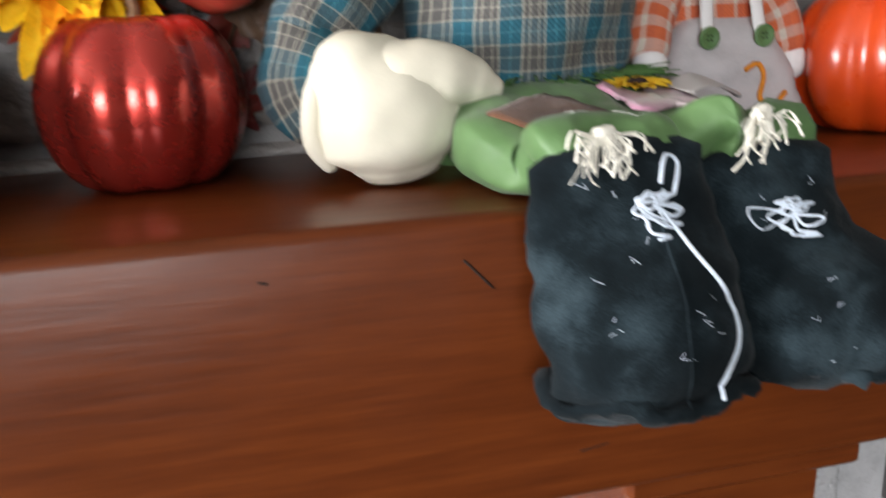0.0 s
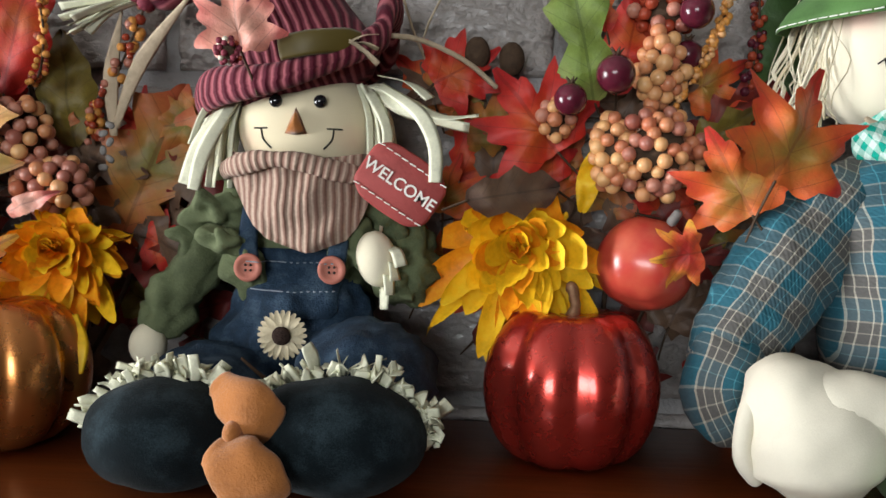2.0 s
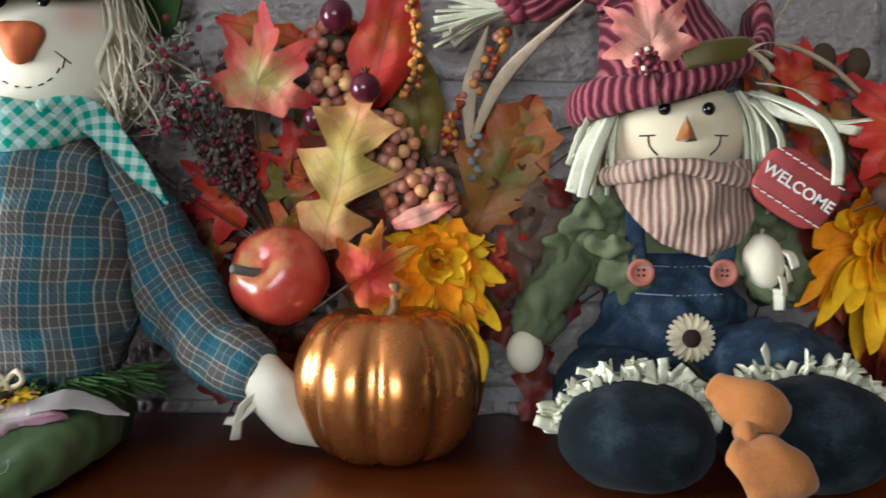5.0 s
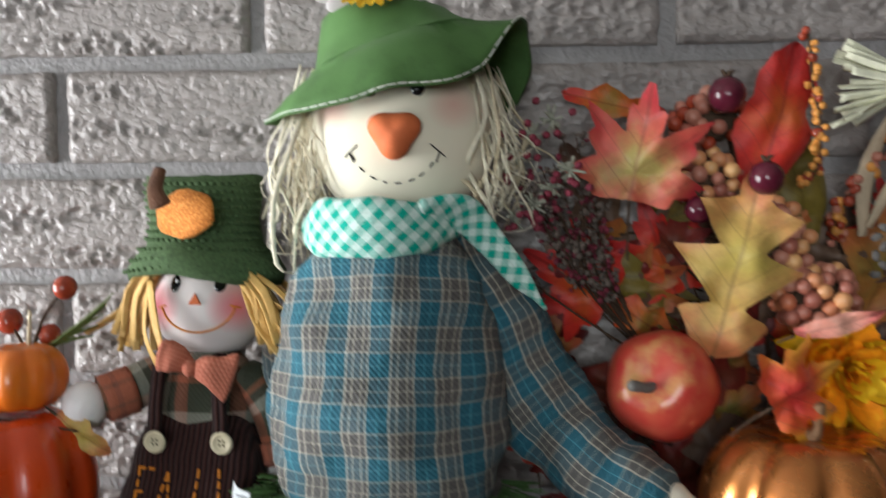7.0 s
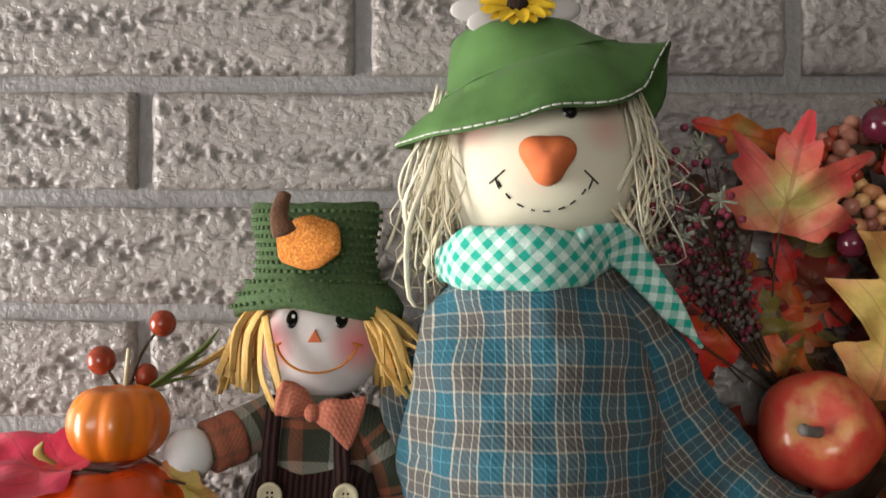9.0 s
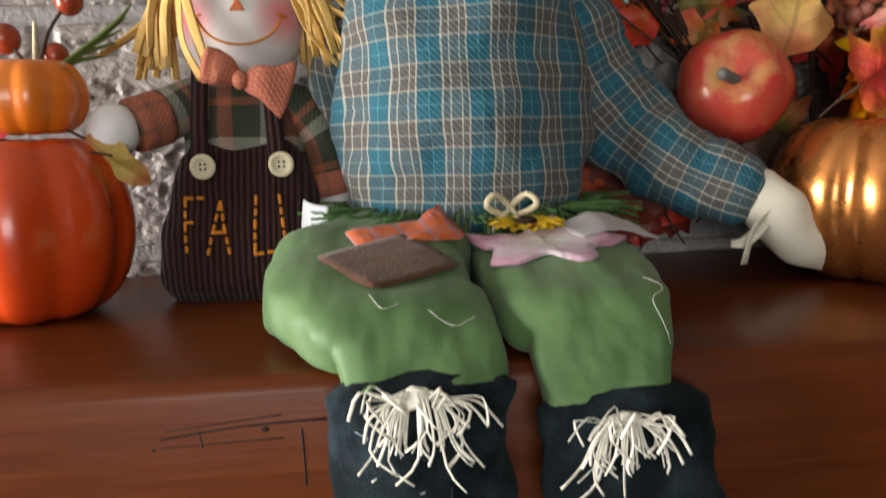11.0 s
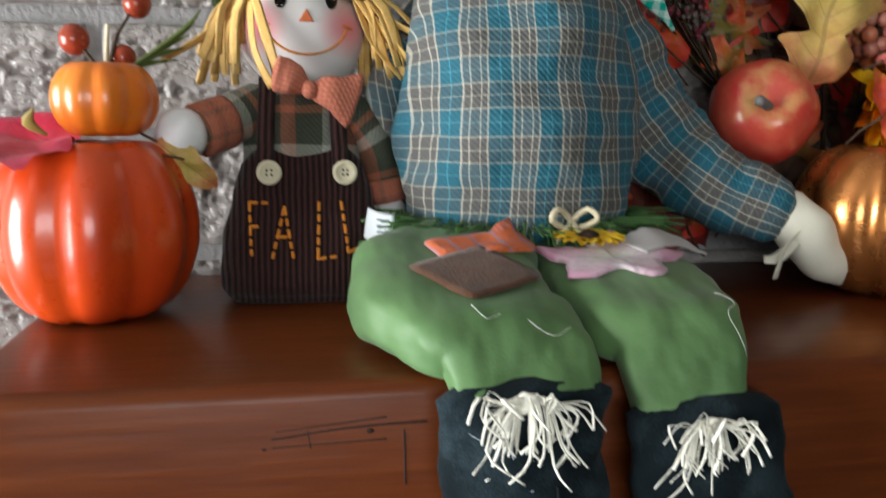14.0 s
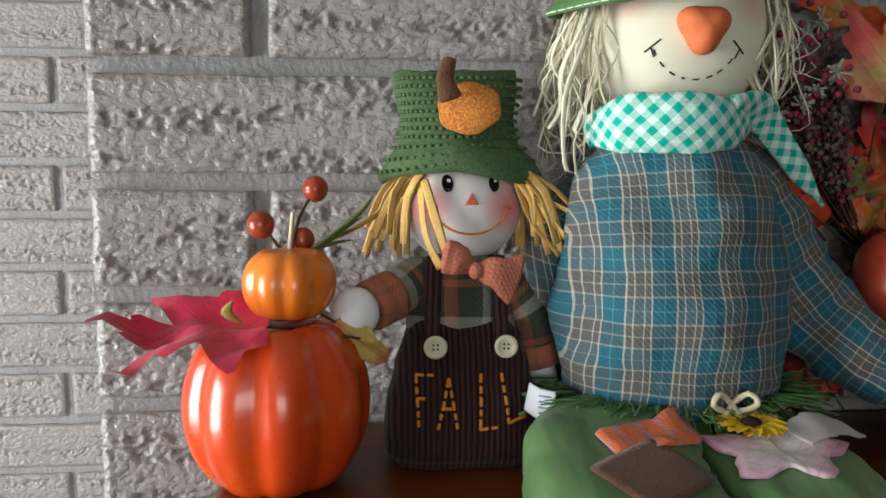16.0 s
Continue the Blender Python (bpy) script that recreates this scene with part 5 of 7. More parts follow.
def hat_rings(b, rows, mat, wave, n=48, inner=None):
    """Rings of a soft hat: rows of (centre, rx, ry, tilt about y, lift by angle amplitude)."""
    rings, uvs, run = [], [], 0.0
    for i, (c, rx, ry, tilt, amp) in enumerate(rows):
        m, c = Euler((0, radians(tilt), 0)).to_matrix(), Vector(c)
        if i:
            run += max(abs(rx - rows[i - 1][1]), (c - Vector(rows[i - 1][0])).length)
        ring = []
        for j in range(n):
            a = 2 * math.pi * j / n
            p = Vector((rx * math.cos(a), ry * math.sin(a), amp * wave(a)))
            p += Vector((0, 0, 0.0016 * noise.noise(Vector((math.cos(a) * 3, math.sin(a) * 3, i * 0.7)))))
            ring.append(c + m @ p)
            uvs.append((a * 0.05, run))
        rings.append(ring)
    b.rings(rings, mat, uvs, cap=False)
    return rings


def big_doll(name, cx, mirror, label):
    b = Build(cx, 0, TOP)
    bx, bz, g = (0.020, 0.022, 0.70) if mirror else (0.0, 0.0, 1.0)   # where the boots hang
    f = -1 if mirror else 1                                         # which arm lies free
    # boots hang over the shelf's edge
    b.tube([(x + bx, y, z * g + bz) for x, y, z in ((-0.035, -0.2265, -0.002), (-0.034, -0.231, -0.028), (-0.033, -0.233, -0.052), (-0.037 + 0.30 * bx, -0.243, -0.082), (-0.037 + 0.45 * bx, -0.246, -0.108), (-0.035 + 0.5 * bx, -0.240, -0.128))],
           [(0.036, 0.011), (0.038, 0.014), (0.040, 0.018), (0.041, 0.023), (0.042, 0.024), (0.043, 0.016)] if mirror else [(0.032, 0.011), (0.031, 0.014), (0.029, 0.016), (0.038, 0.027), (0.038, 0.029), (0.030, 0.018)], FELT, 40, wob=0.0025, freq=55, fine=8, crease=0.0028, cfreq=38)
    b.tube([(x + bx * 0.85, y + 0.2 * bx, z * g + bz) for x, y, z in ((0.035, -0.2265, -0.011), (0.036, -0.231, -0.037), (0.040, -0.236, -0.06), (0.047, -0.243, -0.088), (0.054, -0.247, -0.108), (0.056, -0.240, -0.124))],
           [(0.031, 0.011), (0.030, 0.014), (0.032, 0.018), (0.041, 0.027), (0.043, 0.029), (0.036, 0.018)], FELT, 40, wob=0.0025, freq=55, fine=8, crease=0.0028, cfreq=38)
    # ragged soles
    for sx, sz in ((-0.036 + 0.5 * bx, -0.126), (0.055, -0.121)):
        ring = [(sx + bx + 0.040 * math.cos(a), -0.240 + 0.026 * math.sin(a), sz * g + bz + 0.0025 * math.sin(5 * a)) for a in np.linspace(0, 6.283, 30)]
        b.tube(ring, [(0.0036, 0.0055)] * 30, FELT, 8, (0, 0, 1), 2, wob=0.004, freq=170, round_end=False)
    # satin legs
    b.tube([(-0.032 + bx, -0.085, 0.0225), (-0.046 + bx * 1.6, -0.130, 0.0220), (-0.051 + bx * 1.6, -0.165, 0.0190), (-0.040 + bx * 1.4, -0.198, 0.0145), (-0.034 + bx, -0.2145, 0.009 + bz * 0.8), (-0.033 + bx, -0.2275, -0.004 + bz)],
           [(0.034, 0.0205), (0.042, 0.0200), (0.042, 0.0170), (0.036, 0.0125), (0.030, 0.0095), (0.028, 0.008)], SATIN, 64, wob=0.0012, freq=30, fine=10, square=True, crease=0.0026, cfreq=26)
    b.tube([(0.028, -0.085, 0.019), (0.030, -0.130, 0.0190), (0.030, -0.165, 0.0170), (0.030, -0.198, 0.0140), (0.031 + bx, -0.2145, 0.007 + bz * 0.8), (0.030 + bx * 0.9, -0.2275 + 0.5 * bx, -0.015 + bz)],
           [(0.032, 0.017), (0.036, 0.017), (0.037, 0.015), (0.032, 0.0120), (0.025, 0.009), (0.021, 0.008)], SATIN, 64, wob=0.0012, freq=30, fine=10, square=True, crease=0.0026, cfreq=26)
    # plaid trunk
    b.tube([(0, -0.078, 0.036), (0, -0.080, 0.050), (0, -0.080, 0.085), (0, -0.077, 0.120), (0.0, -0.072, 0.150), (0.0, -0.066, 0.174)],
           [(0.046, 0.030), (0.058, 0.044), (0.064, 0.048), (0.060, 0.044), (0.052, 0.036), (0.038, 0.026)], PLAID, 56, wob=0.0045, freq=32, fine=9, crease=0.0016, cfreq=45)
    b.tube([(0, -0.072, 0.004), (0, -0.076, 0.020), (0, -0.078, 0.040)], [(0.055, 0.035), (0.060, 0.044), (0.054, 0.040)], SATIN, 30, wob=0.004, freq=50)
    # frayed waist
    rnd = random.Random(11)
    for k in range(210):
        a = rnd.uniform(math.pi * 0.95, math.pi * 2.05)
        p = Vector((0.060 * math.cos(a), -0.079 + 0.046 * math.sin(a), 0.043 + rnd.uniform(-0.003, 0.003)))
        q = p + Vector((0.017 * math.cos(a) * rnd.uniform(0.4, 1.6) + rnd.gauss(0, 0.004), 0.014 * math.sin(a), rnd.uniform(-0.012, 0.003)))
        b.strand([p, q], 0.0008, GREENCLOTH, 0.4)
    # the long sleeve and its hand beside the body
    arm = [(-0.036, -0.060, 0.160), (-0.052, -0.066, 0.140), (-0.080, -0.076, 0.110), (-0.100, -0.084, 0.084), (-0.112, -0.090, 0.066), (-0.118, -0.096, 0.050)] if mirror else [(0.034, -0.050, 0.166), (0.048, -0.056, 0.144), (0.066, -0.055, 0.1075), (0.088, -0.064, 0.0775), (0.112, -0.081, 0.0570), (0.137, -0.097, 0.0455)]
    b.tube(arm,
           [(0.016, 0.017), (0.025, 0.025), (0.029, 0.028), (0.027, 0.025), (0.023, 0.021), (0.018, 0.017)], PLAID, 36, (0.6 * f, 0, 0.8), wob=0.003, freq=45, fine=8, crease=0.0022, cfreq=55)
    if not mirror:
        b.tube([(0.140, -0.098, 0.0465), (0.151, -0.103, 0.034), (0.162, -0.104, 0.021), (0.178, -0.101, 0.006)], [0.0125, 0.0150, 0.0125, 0.0028], MITT, 18, (0.6, 0, 0.8), wob=0.002, fine=5)
        b.strand([(0.148, -0.112, 0.040), (0.132, -0.112, 0.024), (0.124, -0.110, 0.022)], 0.003, MITT, 0.4)
        b.strand([(0.145, -0.112, 0.038), (0.134, -0.114, 0.030), (0.130, -0.112, 0.012)], 0.003, MITT, 0.4)
    else:
        # a plump mitten with its thumb turned inward
        b.tube([(-0.098, -0.122, 0.060), (-0.094, -0.131, 0.052), (-0.086, -0.138, 0.037), (-0.082, -0.140, 0.023), (-0.080, -0.138, 0.0115)], [(0.018, 0.013), (0.027, 0.019), (0.034, 0.024), (0.034, 0.023), (0.023, 0.015)], MITT, 36, (1, 0, 0), 8, wob=0.002, freq=35, crease=0.0012, cfreq=40)
        b.tube([(-0.098, -0.126, 0.049), (-0.080, -0.136, 0.0495), (-0.060, -0.140, 0.0485), (-0.045, -0.141, 0.0455), (-0.035, -0.141, 0.0425)], [(0.015, 0.015), (0.0170, 0.020), (0.0155, 0.018), (0.0115, 0.012), (0.007, 0.008)], MITT, 24, (0, 0, 1), 7, wob=0.002, freq=60)
        b.tube([(-0.108, -0.130, 0.058), (-0.117, -0.138, 0.044), (-0.119, -0.140, 0.024), (-0.112, -0.138, 0.012)], [0.004, 0.005, 0.005, 0.004], MITT, 10)
        b.tube([(-0.114, -0.095, 0.064), (-0.122, -0.100, 0.045), (-0.114, -0.104, 0.028)], [0.020, 0.018, 0.015], PLAID, 18, wob=0.003)
    # the other sleeve, tucked back
    b.tube([(f * x, y, z) for x, y, z in ((-0.034, -0.052, 0.158), (-0.050, -0.050, 0.132), (-0.064, -0.052, 0.100), (-0.056, -0.036, 0.066), (-0.050, -0.028, 0.040))],
           [(0.012, 0.014), (0.014, 0.016), (0.014, 0.016), (0.014, 0.015), (0.012, 0.013)], PLAID, 24, (0.6, 0, 0.8), wob=0.004, freq=45)
    # head
    HX = -0.016 if mirror else 0.005
    b.blob((HX, -0.050, 0.232), (0.051, 0.040, 0.049), BIGFACE, nu=40, nv=26, power=0.92, wob=0.001)
    tree = b.tree()
    X, Z = HX, 0.228
    arc = [(X + 0.0235 * math.sin(t), -0.09, Z - 0.0015 - 0.0225 * math.cos(t)) for t in np.linspace(-1.2, 1.2, 20)]
    b.stitch(arc, 0.00045, THREAD, 0.0042, 0.0026, tree=tree)
    for sx in (-1, 1):
        ex = X + sx * 0.0225
        b.stitch([(ex - sx * 0.0035, -0.09, Z - 0.0045), (ex + sx * 0.0035, -0.09, Z - 0.0105)], 0.00045, THREAD, tree=tree)
        b.stitch([(ex + sx * 0.001, -0.09, Z - 0.008), (ex - sx * 0.001, -0.09, Z - 0.013)], 0.00045, THREAD, tree=tree)
        b.blob((X + sx * 0.012, -0.086, Z + 0.024), (0.004, 0.003, 0.0045), BLACK, nu=14, nv=10)
    b.blob((X + 0.001, -0.093, Z + 0.001), (0.0128, 0.0085, 0.0118), NOSE, nu=40, nv=26, shape=lambda th, ph: 1.0 + 0.15 * math.cos(3 * (math.atan2(-math.cos(th), math.sin(th) * math.cos(ph)) + math.pi / 2)) * (1 - 0.8 * (math.sin(th) * math.sin(ph)) ** 2))
    # straw hair
    rnd = random.Random(4)
    for k in range(116):
        side = -1 if k < (34 if mirror else 66) else 1
        x = X + side * rnd.uniform(0.040, 0.056)
        y = rnd.uniform(-0.078, -0.035)
        z = 0.27 - rnd.random() * 0.02
        L = rnd.uniform(0.06, 0.105) if side < 0 else rnd.uniform(0.045, 0.085)
        drift = side * rnd.uniform(0.0, 0.022)
        pts = [(x * 0.94, y, z), (x + drift * 0.4 + rnd.gauss(0, 0.002), y - 0.004, z - L * 0.35), (x + drift * 0.8 + rnd.gauss(0, 0.006), y - 0.004, z - L * 0.62), (x + drift * rnd.uniform(0.2, 1.3) + rnd.gauss(0, 0.005), y + rnd.gauss(0, 0.004), z - L * rnd.uniform(0.75, 1)), (x + drift * rnd.uniform(-0.2, 1.4), y + rnd.gauss(0, 0.004), z - L)]
        b.strand(pts, rnd.choice((0.0004, 0.0005, 0.0006, 0.0008, 0.0014)), rnd.choice((STRAW, RAFFIA, RAFFIA)), 0.4)
    # soft bucket hat: crown sewn to a wide brim that droops over the brow and stands up at one side
    N, ox = 72, HX - 0.005
    BRIM = [(0, 0.075, -0.046, 0.292), (22, 0.076, -0.026, 0.268), (45, 0.066, -0.012, 0.246), (90, 0.002, -0.010, 0.250), (135, -0.046, -0.022, 0.242), (180, -0.070, -0.066, 0.236), (205, -0.056, -0.090, 0.238), (228, -0.036, -0.104, 0.239), (250, -0.012, -0.113, 0.2425), (272, 0.008, -0.113, 0.2495), (298, 0.036, -0.106, 0.2510), (318, 0.053, -0.092, 0.2610), (338, 0.068, -0.072, 0.291)]
    tab = [(a - 360, x, y, z) for a, x, y, z in BRIM[-3:]] + BRIM + [(a + 360, x, y, z) for a, x, y, z in BRIM[:3]]

    def rim(deg):
        spread = [[float(np.interp(deg + d, [r[0] for r in tab], [r[k] for r in tab])) for k in (1, 2, 3)] for d in (-7, -3, 0, 3, 7)]
        return Vector(np.mean(spread, axis=0))

    def oval(deg, c, rx, ry, tilt):
        a = radians(deg)
        return Vector(c) + Euler((0, radians(tilt), 0)).to_matrix() @ Vector((rx * math.cos(a), ry * math.sin(a), 0))
    hat, huv = [], []
    crown = [((-0.006, -0.050, 0.3005), 0.004, 0.004, -3), ((-0.006, -0.050, 0.3005), 0.020, 0.018, -3), ((-0.006, -0.050, 0.2990), 0.031, 0.028, -4), ((-0.006, -0.050, 0.2965), 0.0345, 0.031, -6), ((-0.004, -0.051, 0.287), 0.0385, 0.036, -13), ((0.0, -0.052, 0.2775), 0.0445, 0.041, -18), ((0.0, -0.052, 0.2765), 0.0462, 0.0425, -18)]
    for row in range(len(crown) + 7):
        ring = []
        for j in range(N):
            deg = 360 * j / N
            if row < len(crown):
                p = oval(deg, *crown[row])
                p += (p - Vector((0, -0.05, p.z))).normalized() * 0.0022 * noise.noise(Vector((p.x * 60, p.y * 60, p.z * 45 + cx))) * min(1, row / 2)
            else:
                k = row - len(crown)
                t = min(k, 4) / 4 if k < 5 else (0.96, 0.5)[k - 5]
                a, e = oval(deg, *crown[-1]), rim(deg)
                p = a.lerp(e, t)
                out = Vector((p.x, p.y + 0.052, 0)).normalized()
                p += (out * 0.004 - Vector((0, 0, 0.001))) * math.sin(math.pi * t) + out * 0.0035 * noise.noise(Vector((math.cos(radians(deg)) * 4, math.sin(radians(deg)) * 4, t + cx))) * t
                if k > 4:
                    p -= out * 0.0010 + Vector((0, 0, 0.0010))
            ring.append(p + Vector((ox, 0, 0)))
            huv.append((radians(deg) * 0.05, row * 0.01))
        hat.append(ring)
    b.rings(hat, GREENCLOTH, huv, cap=False)
    edge = hat[len(crown) + 4]
    for j in range(int(N * 0.45), N - 1):
        a, e = hat[len(crown) + 3][j].lerp(edge[j], 0.86), hat[len(crown) + 3][j + 1].lerp(edge[j + 1], 0.86)
        o = Vector((0, -0.0008, 0.0006))
        b.tube([a + o, a.lerp(e, 0.75) + o], [0.0004] * 2, WHITETHREAD, 5, fine=1)
    seam = [p + Vector((p.x - ox, p.y + 0.052, 0)).normalized() * 0.0006 for p in hat[len(crown) - 1]]
    b.tube(seam[int(N * 0.45):] + seam[:3], [0.0007] * (N - int(N * 0.45) + 3), GREENCLOTH, 6, fine=1)
    for k, (dx, dz) in enumerate(((-0.020, 0.002), (0.019, 0.001), (-0.012, -0.002))):
        b.blob((HX - 0.013 + dx, -0.074, 0.302 + dz), (0.013, 0.0015, 0.006), PINKSILK, rot=(10, -8 * k, 0), nu=14, nv=8)
    flower(b, (HX - 0.013, -0.079, 0.3035), 0.0185, 11, YELLOWFELT, DARKSEED, (44, 0, 0))
    # neckerchief
    b.tube([(-0.044, -0.070, 0.178), (-0.030, -0.093, 0.181), (-0.006, -0.103, 0.181), (0.018, -0.098, 0.181), (0.036, -0.078, 0.183)], [(0.010, 0.005), (0.0145, 0.006), (0.015, 0.006), (0.0125, 0.006), (0.007, 0.005)], GINGHAM, 18, (0, 0, 1), 7, wob=0.002, freq=60)
    if mirror:
        b.tube([(-0.022, -0.094, 0.188), (-0.019, -0.104, 0.176), (-0.014, -0.112, 0.158), (-0.008, -0.116, 0.142)], [(0.034, 0.003), (0.031, 0.003), (0.016, 0.0025), (0.0015, 0.001)], GINGHAM, 16, (1, 0, 0), 6, wob=0.0015)
    else:
        b.tube([(0.020, -0.098, 0.190), (0.036, -0.088, 0.190), (0.048, -0.082, 0.181), (0.064, -0.080, 0.162), (0.082, -0.078, 0.139)], [(0.006, 0.004), (0.010, 0.0035), (0.009, 0.003), (0.007, 0.002), (0.0012, 0.001)], GINGHAM, 14, (0.8, 0, 0.6), 6, wob=0.0015)
    # patches and blossom on the knees
    tree = b.tree()
    down = (0, 0.35, -1)
    if not mirror:
        b.drape((-0.034, -0.148, 0.038), (0.9, 0.25, 0), (-0.25, 0.9, 0), rect(0.025, 0.012), ORANGEPLAID, down, 0.0015, tree=tree, crumple=0.003, stiff=0.8, near=True)
    b.drape((-0.042 + bx, -0.178, 0.034), (0.80, 0.55, 0), (-0.55, 0.80, 0), rect(0.0215, 0.019), BROWNFELT, down, 0.0015, tree=tree, crumple=0.002, stiff=0.8, near=True)
    b.drape((0.024 + bx, -0.158, 0.036), (1, 0.1, 0), (-0.1, 1, 0), lambda a: 0.022 * (1 + 0.28 * math.cos(5 * a) + 0.25 * math.cos(a) ** 2 + 0.05 * math.cos(17 * a)), PINKSILK, down, 0.0015, tree=tree, crumple=0.004, stiff=0.6, uvk=28, near=True)
    b.tube([(0.036 + bx, -0.148, 0.037), (0.050 + bx, -0.142, 0.040), (0.064 + bx, -0.137, 0.037), (0.080 + bx, -0.132, 0.030)], [(0.009, 0.0008), (0.010, 0.0008), (0.007, 0.0008), (0.001, 0.0005)], PINKSILK, 10, (0, 1, 0.3), 5, wob=0.002, freq=150)
    flower(b, (0.019 + bx, -0.138, 0.0385), 0.0165, 12, YELLOWFELT, DARKSEED, (4, 0, 0))
    # loose threads on the satin
    for pts in ([(0.052, -0.196), (0.056, -0.205), (0.050, -0.212), (0.053, -0.222)], [(-0.030, -0.214), (-0.022, -0.219), (-0.014, -0.215)], [(-0.050, -0.207), (-0.046, -0.214), (-0.040, -0.212)]):
        b.stitch(smooth([(x + bx, y, 0.06) for x, y in pts]), 0.00014, WHITETHREAD, way=(0, 0, -1), lift=0.0003, tree=tree, strict=True)
    # rope bow at the waist
    for s in (() if mirror else (-1, 1)):
        b.tube([(0.014, -0.127, 0.046), (0.014 + s * 0.007, -0.130, 0.052), (0.014 + s * 0.011, -0.132, 0.047), (0.014 + s * 0.002, -0.128, 0.042)], [0.0015] * 4, STRAW, 8, wob=0.0004, freq=500)
        b.tube([(0.014, -0.128, 0.046), (0.012 + s * 0.008, -0.134, 0.036)], [0.0014, 0.0012], STRAW, 8)
    # raffia at the boot tops and yarn laces
    ta, tb = ((-0.044 + bx, -0.236, 0.008 + bz), (0.024 + bx, -0.232, 0.010 + bz)) if mirror else ((-0.036, -0.239, -0.001), (0.032, -0.239, -0.013))
    tuft(b, ta, 34 if mirror else 52, 0.017 if mirror else 0.024, TUFTWHITE, 1, w=0.00055)
    tuft(b, tb, 34 if mirror else 52, 0.016 if mirror else 0.021, TUFTWHITE, 2, w=0.00055)
    tree = b.tree()

    def lace(pts, w=0.00048):
        b.stitch(smooth([(x, -0.28, z) for x, z in pts]), w, YARN, lift=0.0006, tree=tree)
    if mirror:
        squiggle(b, (-0.006, -0.28, 0.004), YARN, 3, 8, 0.010, 0.0007, tree=tree)
        squiggle(b, (0.054, -0.28, -0.004), YARN, 5, 7, 0.010, 0.0006, tree=tree)
        lace([(0.002, 0.008), (0.006, 0.018), (0.001, 0.021), (-0.003, 0.012)], 0.0008)
        lace([(-0.004, 0.002), (0.005, -0.013), (0.014, -0.027), (0.019, -0.040), (0.015, -0.052), (0.009, -0.064)], 0.0009)
        lace([(0.050, -0.004), (0.036, -0.002), (0.040, -0.010), (0.052, -0.006)])
    else:
        squiggle(b, (-0.044, -0.28, -0.050), YARN, 3, 8, 0.014, 0.00048, tree=tree)
        squiggle(b, (0.042, -0.28, -0.052), YARN, 5, 7, 0.011, 0.00048, tree=tree)
        lace([(0.044, -0.052), (0.058, -0.062), (0.072, -0.075), (0.083, -0.088), (0.088, -0.104), (0.084, -0.110)])
        lace([(0.040, -0.054), (0.030, -0.064), (0.034, -0.080), (0.028, -0.096), (0.040, -0.098)])
        lace([(-0.040, -0.050), (-0.036, -0.060), (-0.026, -0.074), (-0.038, -0.0745)])
        lace([(-0.050, -0.046), (-0.062, -0.052), (-0.066, -0.058)])
    b.stitch([(-0.026 + bx, -0.29, -0.03 * g + bz), (-0.025 + bx, -0.29, -0.075 * g + bz), (-0.024 + bx, -0.29, -0.125 * g + bz)], 0.0006, FELT, lift=0.0004, tree=tree)
    # lint on the felt
    rnd = random.Random(21)
    for k in range(26):
        x, z = rnd.choice((-0.036, 0.045)) + bx + rnd.uniform(-0.025, 0.025), (-0.004 - rnd.random() * 0.112) * g + bz
        b.stitch([(x, -0.29, z), (x + rnd.gauss(0, 0.0012), -0.29, z + rnd.gauss(0, 0.0012)), (x + rnd.gauss(0, 0.0018), -0.29, z + rnd.gauss(0, 0.0018))], 0.00011, YARN, lift=0.0003, tree=tree, strict=True)
    b.thing(name, (cx, -0.1, TOP), label, "doll", "large scarecrow dolls")


big_doll("scarecrow_doll", -0.578, False, "large scarecrow doll in teal plaid, green hat and dark felt boots")
big_doll("scarecrow_doll", 0.150, True, "large scarecrow doll in teal plaid with a plump pale mitten")


def bow(b, c, s, mat):
    c = Vector(c)
    for k in (-1, 1):
        b.tube([c, c + Vector((k * 0.45 * s, -0.003, (0.10 - 0.16 * k) * s)), c + Vector(((0.88 + 0.14 * k) * k * s, -0.004 + 0.002 * k, (0.06 - 0.30 * k) * s))], [(0.14 * s, 0.003), (0.40 * s, 0.006), ((0.55 + 0.12 * k) * s, 0.003)], mat, 16, (0, 0, 1), 5, wob=0.001, freq=200)
    b.blob(c + Vector((0, -0.004, 0)), (0.2 * s, 0.005, 0.22 * s), mat, nu=12, nv=8)


def button(b, c, r, mat):
    c = Vector(c)
    prof = [(0.05, 0.0), (0.45, 0.0), (0.6, -0.0004), (0.72, -0.0010), (0.92, -0.0010), (1.0, -0.0003), (0.98, 0.0008)]
    b.rings([[c + Vector((r * q * math.cos(a), y - 0.001, r * q * math.sin(a))) for a in np.linspace(0, 6.2832, 24, endpoint=False)] for q, y in prof], mat)
    for k in range(4):
        a = radians(45 + 90 * k)
        b.blob(c + Vector((0.26 * r * math.cos(a), -0.0012, 0.26 * r * math.sin(a))), (r * 0.1, 0.0006, r * 0.1), THREAD, nu=8, nv=6)


